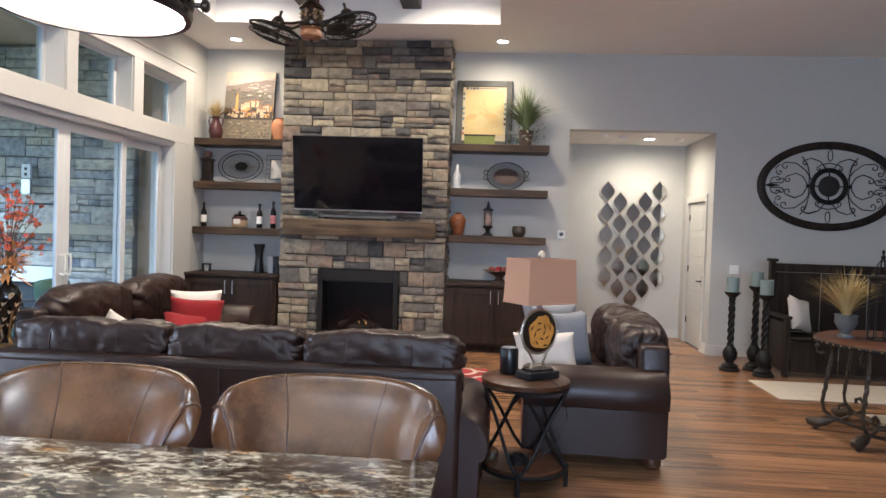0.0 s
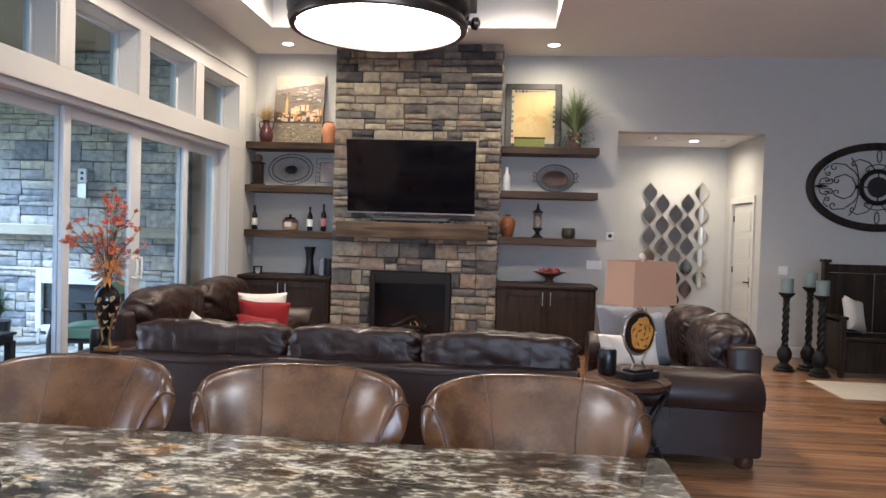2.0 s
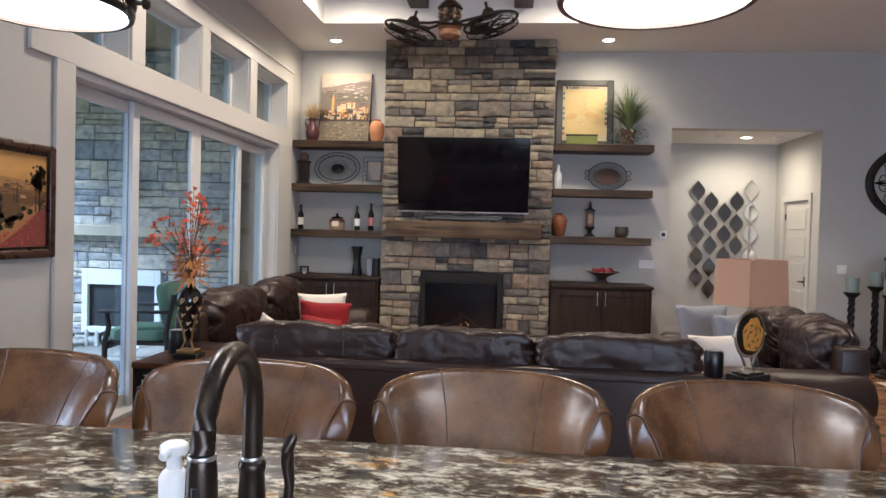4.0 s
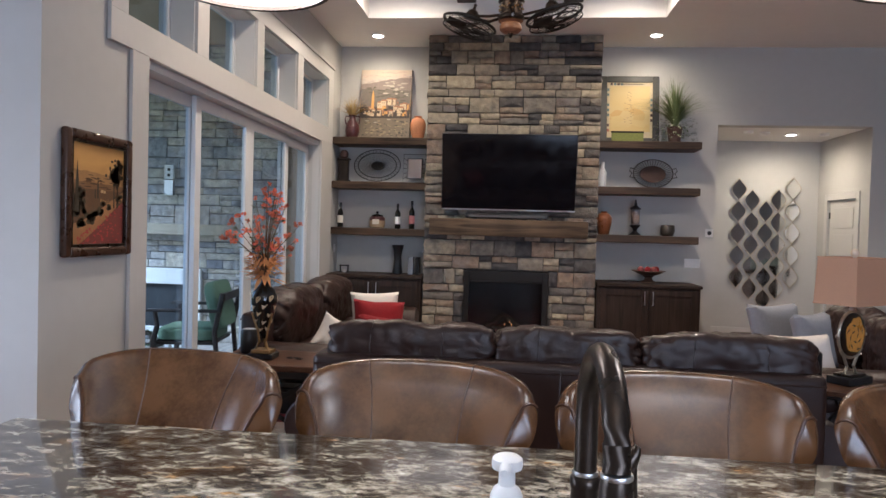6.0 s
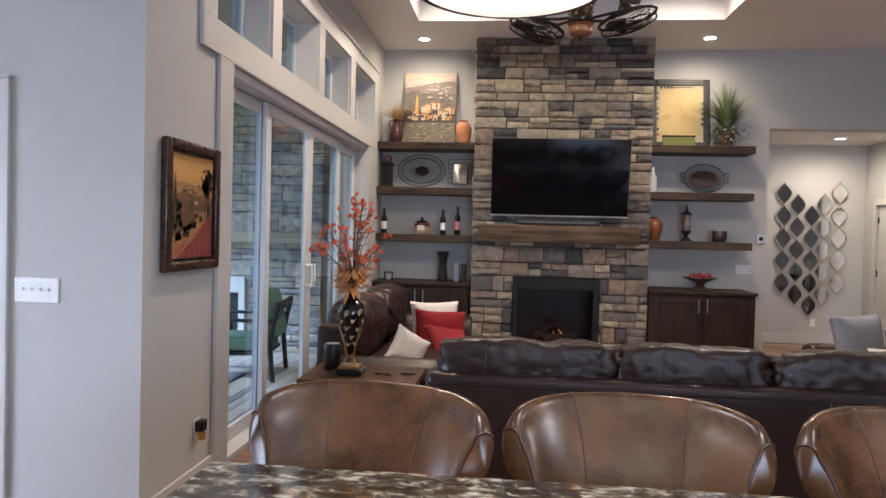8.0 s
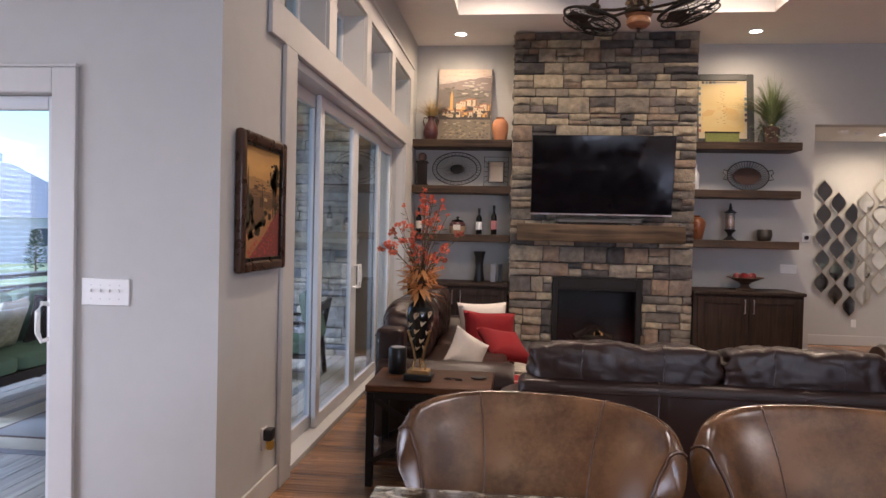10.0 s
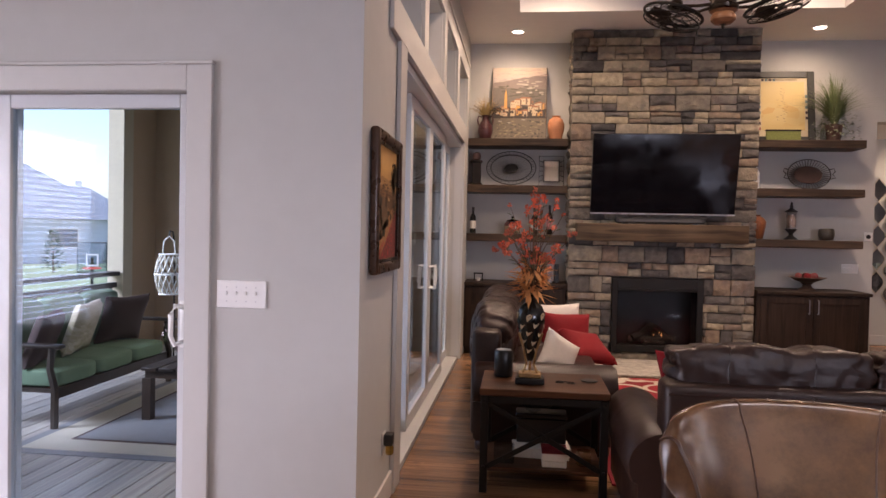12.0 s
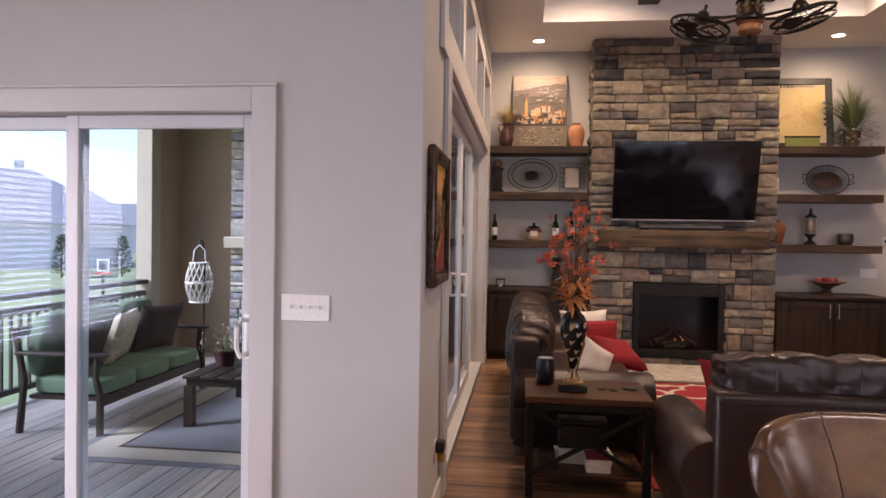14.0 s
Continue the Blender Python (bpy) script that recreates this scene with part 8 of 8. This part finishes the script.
part("border", B(rx0, rx1, ry0, ry1, DZ + 0.001, DZ + 0.008), M_ORUG, t, smooth=False)
for k, (i0, mt) in enumerate(((0.08, M_ORUG2), (0.3, M_BROWNC), (0.33, M_ORUG))):
    part("band", B(rx0 + i0, rx1 - i0, ry0 + i0, ry1 - i0, DZ + 0.0081 + 0.003 * k, DZ + 0.011 + 0.003 * k), mt, t, smooth=False)
t = thing("hanging_lantern", "white woven lantern hanging from a black shepherd hook", "lantern", pose(-6.27, 7.72, DZ))
part("hook", T([(0, 0.12, 0), (0, 0.12, 1.3), (0, 0.08, 1.46), (0, 0.02, 1.47), (0, 0, 1.42)], 0.01), M_IRON, t)
for k in range(14):
    a = 2 * math.pi * k / 14
    for s in (-1, 1):
        part("slat", T([((0.09 + 0.05 * math.sin(math.pi * v)) * math.cos(a + s * v * 1.2), (0.09 + 0.05 * math.sin(math.pi * v)) * math.sin(a + s * v * 1.2), 0.8 + 0.42 * v) for v in [i / 6 for i in range(7)]], 0.007, 5), M_WHITE if s > 0 else M_POST, t)
for z, r in ((0.8, 0.095), (1.22, 0.095), (1.01, 0.142)):
    part("hoop", T([(r * math.cos(2 * math.pi * k / 20), r * math.sin(2 * math.pi * k / 20), z) for k in range(20)], 0.009, 6, True), M_WHITE, t)
part("handle", T([(-0.07, 0, 1.22), (-0.06, 0, 1.36), (0, 0, 1.415), (0.06, 0, 1.36), (0.07, 0, 1.22)], 0.007), M_WHITE, t)
t = grass_plant("potted_fern", "green fern in a dark pot beside the outdoor fireplace", pose(-5.95, 8.3, DZ), material("fern_green", (0.07, 0.14, 0.05), 0.7, var=0.3, scale=15), 120, 0.6, 0.4, 17, 0.5, 0.3, 0.012)
part("pot", L([(0.1, 0), (0.13, 0.02), (0.16, 0.28), (0.17, 0.3), (0.15, 0.3)], 20), M_BLACK, t)

# ---- beyond the deck ----
GZ = -1.3
M_GRASS = material("lawn", (0.2, 0.25, 0.12), 0.95, var=0.25, scale=0.25, bump=0.5, bscale=8)
structure("ground", B(-600, 600, -600, 600, GZ - 1, GZ), M_GRASS, "pale green lawn reaching the horizon")
M_ROOF = material("grey_shingles", (0.17, 0.19, 0.22), 0.9, var=0.15, scale=1.5, bump=0.6, bscale=12)
M_HSIDE = material("pale_house_siding", (0.42, 0.45, 0.49), 0.8, var=0.05, scale=0.8)
M_HGLASS = material("house_window", (0.06, 0.08, 0.1), 0.1)


def house(x, y, turn, w, d, h, r):
    t = thing("house", "single-storey neighbouring house with a grey hip roof", "house", pose(x, y, GZ, 0, 0, turn), "neighbouring houses")
    part("wall", B(-w / 2, w / 2, -d / 2, d / 2, 0, h), M_HSIDE, t, smooth=False)
    bm = bmesh.new()
    e = 0.5
    lo = [bm.verts.new(p) for p in ((-w / 2 - e, -d / 2 - e, h), (w / 2 + e, -d / 2 - e, h), (w / 2 + e, d / 2 + e, h), (-w / 2 - e, d / 2 + e, h))]
    a, b = bm.verts.new((-w / 2 + d / 2, 0, h + r)), bm.verts.new((w / 2 - d / 2, 0, h + r))
    for f in ((lo[0], lo[1], b, a), (lo[1], lo[2], b), (lo[2], lo[3], a, b), (lo[3], lo[0], a), lo[::-1]):
        bm.faces.new(f)
    part("roof", bm, M_ROOF, t, "grey shingle hip roof", False)
    for k in range(3):
        wx = -w / 2 + w * (k + 0.5) / 3
        win = part("window", B(wx - 0.9, wx + 0.9, -d / 2 - 0.06, -d / 2 - 0.01, h * 0.35, h * 0.8), M_TRIM, t, "white window", False)
        part("pane", B(wx - 0.8, wx + 0.8, -d / 2 - 0.08, -d / 2 - 0.061, h * 0.38, h * 0.77), M_HGLASS, win, smooth=False)
    part("chimney", B(w / 5, w / 5 + 0.7, 0.4, 1.1, h, h + r + 0.7), M_HSIDE, t, smooth=False)


house(-45, 46, 42, 24, 12, 3.2, 4.2)
house(-62, 78, 30, 26, 13, 3.2, 4.4)
house(-44, 92, 20, 24, 12, 3.2, 4.2)
house(-95, 66, 55, 26, 13, 3.2, 4.4)
house(-75, 120, 30, 26, 13, 3.2, 4.4)
rnd = random.Random(77)
shrub = bmesh.new()
for k in range(500):
    v = rnd.random() ** 0.7
    a, r = rnd.uniform(0, 6.28), 0.75 * (1 - v) * rnd.uniform(0.5, 1.05) + 0.05
    p = Vector((r * math.cos(a), r * math.sin(a), 0.1 + 2.3 * v))
    leaf_quad(shrub, p, Vector((math.cos(a), math.sin(a), 0.35)).normalized(), 0.28, 0.09)
t0 = thing("evergreen_shrub", "small dark evergreen shrub on the far lawn", "shrub", pose(-27, 40, GZ), "far shrubs")
part("crown", shrub, material("evergreen", (0.035, 0.07, 0.03), 0.9, var=0.3), t0, kind="stuff")
part("trunk", T([(0, 0, 0), (0, 0, 2.0)], [0.06, 0.02], 6), M_STEM, t0)
for k, (x, y) in enumerate(((-29.5, 38), (-24, 42), (-33, 36), (-21.5, 44), (-37, 34))):
    copy_thing(t0, pose(x, y, GZ, 0, 0, 50 * k))

t = thing("basketball_hoop", "low portable basketball hoop with a clear backboard on the lawn", "basketball hoop", pose(-19.05, 25.8, GZ, 0, 0, 33))
o = part("backboard", B(-0.5, 0.5, 0, 0.02, 0.98, 2.1), glass_material("backboard_acrylic", (0.72, 0.8, 0.85), 0.1), t, "clear acrylic backboard", False)
bm = bmesh.new()
for a in ((-0.5, 0.5, 0.95, 0.99), (-0.5, 0.5, 2.09, 2.13), (-0.52, -0.49, 0.95, 2.13), (0.49, 0.52, 0.95, 2.13)):
    box(bm, a[0], a[1], -0.01, 0.03, a[2], a[3])
part("board_frame", bm, M_IRON, t, smooth=False)
bm = bmesh.new()
for a in ((-0.22, 0.22, 1.2, 1.26), (-0.22, 0.22, 1.62, 1.68), (-0.22, -0.16, 1.26, 1.62), (0.16, 0.22, 1.26, 1.62)):
    box(bm, a[0], a[1], -0.025, -0.011, a[2], a[3])
part("target_square", bm, M_WHITE, t, "white shooter square", False)
part("rim", T([(0.3 * math.cos(a), -0.36 + 0.3 * math.sin(a), 1.14) for a in [2 * math.pi * k / 20 for k in range(20)]], 0.03, 6, True), material("rim_red", (0.6, 0.05, 0.03), 0.5), t, "red metal rim")
part("pole", T([(0, 0.7, 0.06), (0, 0.6, 1.1), (0, 0.05, 1.5)], 0.06, 8), M_IRON, t)
part("base", B(-0.45, 0.45, 0.3, 1.2, 0, 0.16, bevel=0.04), M_BLACK, t)
# ---- stone pieces and floor strips, last ----
blocks = rough_blocks(10, 3)
ledgestones(fire, blocks, M_STONE, (FX0, CY, 0), (1, 0, 0), (0, -1, 0), FX1 - FX0, 0.0, HC - 0.004, [(FB[0] - FX0, FB[1] - FX0, FB[2], FB[3])], 11)
side = rough_blocks(5, 8)
ledgestones(fire, side, M_STONE, (FX1 - 0.07, CY - 0.02, 0), (0, 1, 0), (1, 0, 0), YB - CY + 0.014, 0.0, HC - 0.004, [], 12, widths=(0.15, 0.34))
ledgestones(fire, side, M_STONE, (FX0 + 0.07, YB - 0.006, 0), (0, -1, 0), (-1, 0, 0), YB - CY + 0.014, 0.0, HC - 0.004, [], 13, widths=(0.15, 0.34))


def strips(floor_ob, x0, x1, y0, y1, w, mat, near, seed, lengths=(0.7, 2.1), thick=0.018, top=0.0, axis="x", g=0.0016):
    """Boards with open joints; those in the near stretches are single pieces, the rest one mesh."""
    rnd = random.Random(seed)
    bm0 = box(bmesh.new(), -0.5, 0.5, -0.5, 0.5, -0.5, 0.5)
    me = bpy.data.meshes.new("plank")
    bm0.to_mesh(me), bm0.free()
    me.materials.append(mat)
    rest = bmesh.new()
    y = y0
    while y < y1 - 0.01:
        h = min(w, y1 - y)
        x = x0 - rnd.uniform(0, 0.9)
        while x < x1:
            ln = rnd.uniform(*lengths)
            a, b = max(x, x0), min(x + ln, x1)
            if b - a > 0.01:
                if any(p < (a + b) / 2 < q and r < y + h / 2 < s for p, q, r, s in near):
                    c = ((a + b) / 2, y + h / 2) if axis == "x" else (y + h / 2, (a + b) / 2)
                    size = (b - a - g, h - g) if axis == "x" else (h - g, b - a - g)
                    piece("plank", me, floor_ob, Matrix.LocRotScale((c[0], c[1], top - thick / 2), None, (size[0], size[1], thick)))
                else:
                    if axis == "x":
                        box(rest, a + g / 2, b - g / 2, y + g / 2, y + h - g / 2, top - thick, top)
                    else:
                        box(rest, y + g / 2, y + h - g / 2, a + g / 2, b - g / 2, top - thick, top)
            x += ln
        y += h
    o = part("plank_field", rest, mat, floor_ob, smooth=False)
    tagged(o, kind="stuff")


strips(floor, XN, XR, 3.2, YP, 0.125, M_FLOOR, [], 4)
strips(floor, XW, XR, YP, YB, 0.125, M_FLOOR, [(-3.3, -1.9, 4.3, 9.8), (0.8, 5.6, 4.6, 9.0)], 5)
strips(floor, HX0 - 0.4, HX1, YB, HY, 0.125, M_FLOOR, [], 6)
structure("floor_kitchen", B(XN, XR, YR, 3.2, -0.016, 0.0), M_FLOOR, "oak floor of the kitchen side")
oblocks = rough_blocks(6, 21)
ledgestones(ofire, oblocks, M_STONE_OUT, (OX0, OY + 0.05, DZ), (1, 0, 0), (0, -1, 0), OX1 - OX0, 0.0, 3.75, [(OB[0] - OX0, OB[1] - OX0, OB[2] - DZ, OB[3] - DZ)], 31, heights=(0.14, 0.2, 0.26), widths=(0.22, 0.6), gap=0.006, depth=(0.035, 0.05))
ledgestones(ofire, oblocks, M_STONE_OUT, (OX0 + 0.05, YD1 - 0.005, DZ), (0, -1, 0), (-1, 0, 0), YD1 - OY - 0.04, 0.0, 3.75, [], 32, heights=(0.14, 0.2, 0.26), widths=(0.2, 0.3), depth=(0.04, 0.06))
strips(deck, YD0, YD1, XD0, XD1, 0.14, M_DECK, [(3.9, 9.2, -7.3, -3.4)], 41, lengths=(2.4, 4.8), thick=0.028, top=DZ, axis="y", g=0.012)
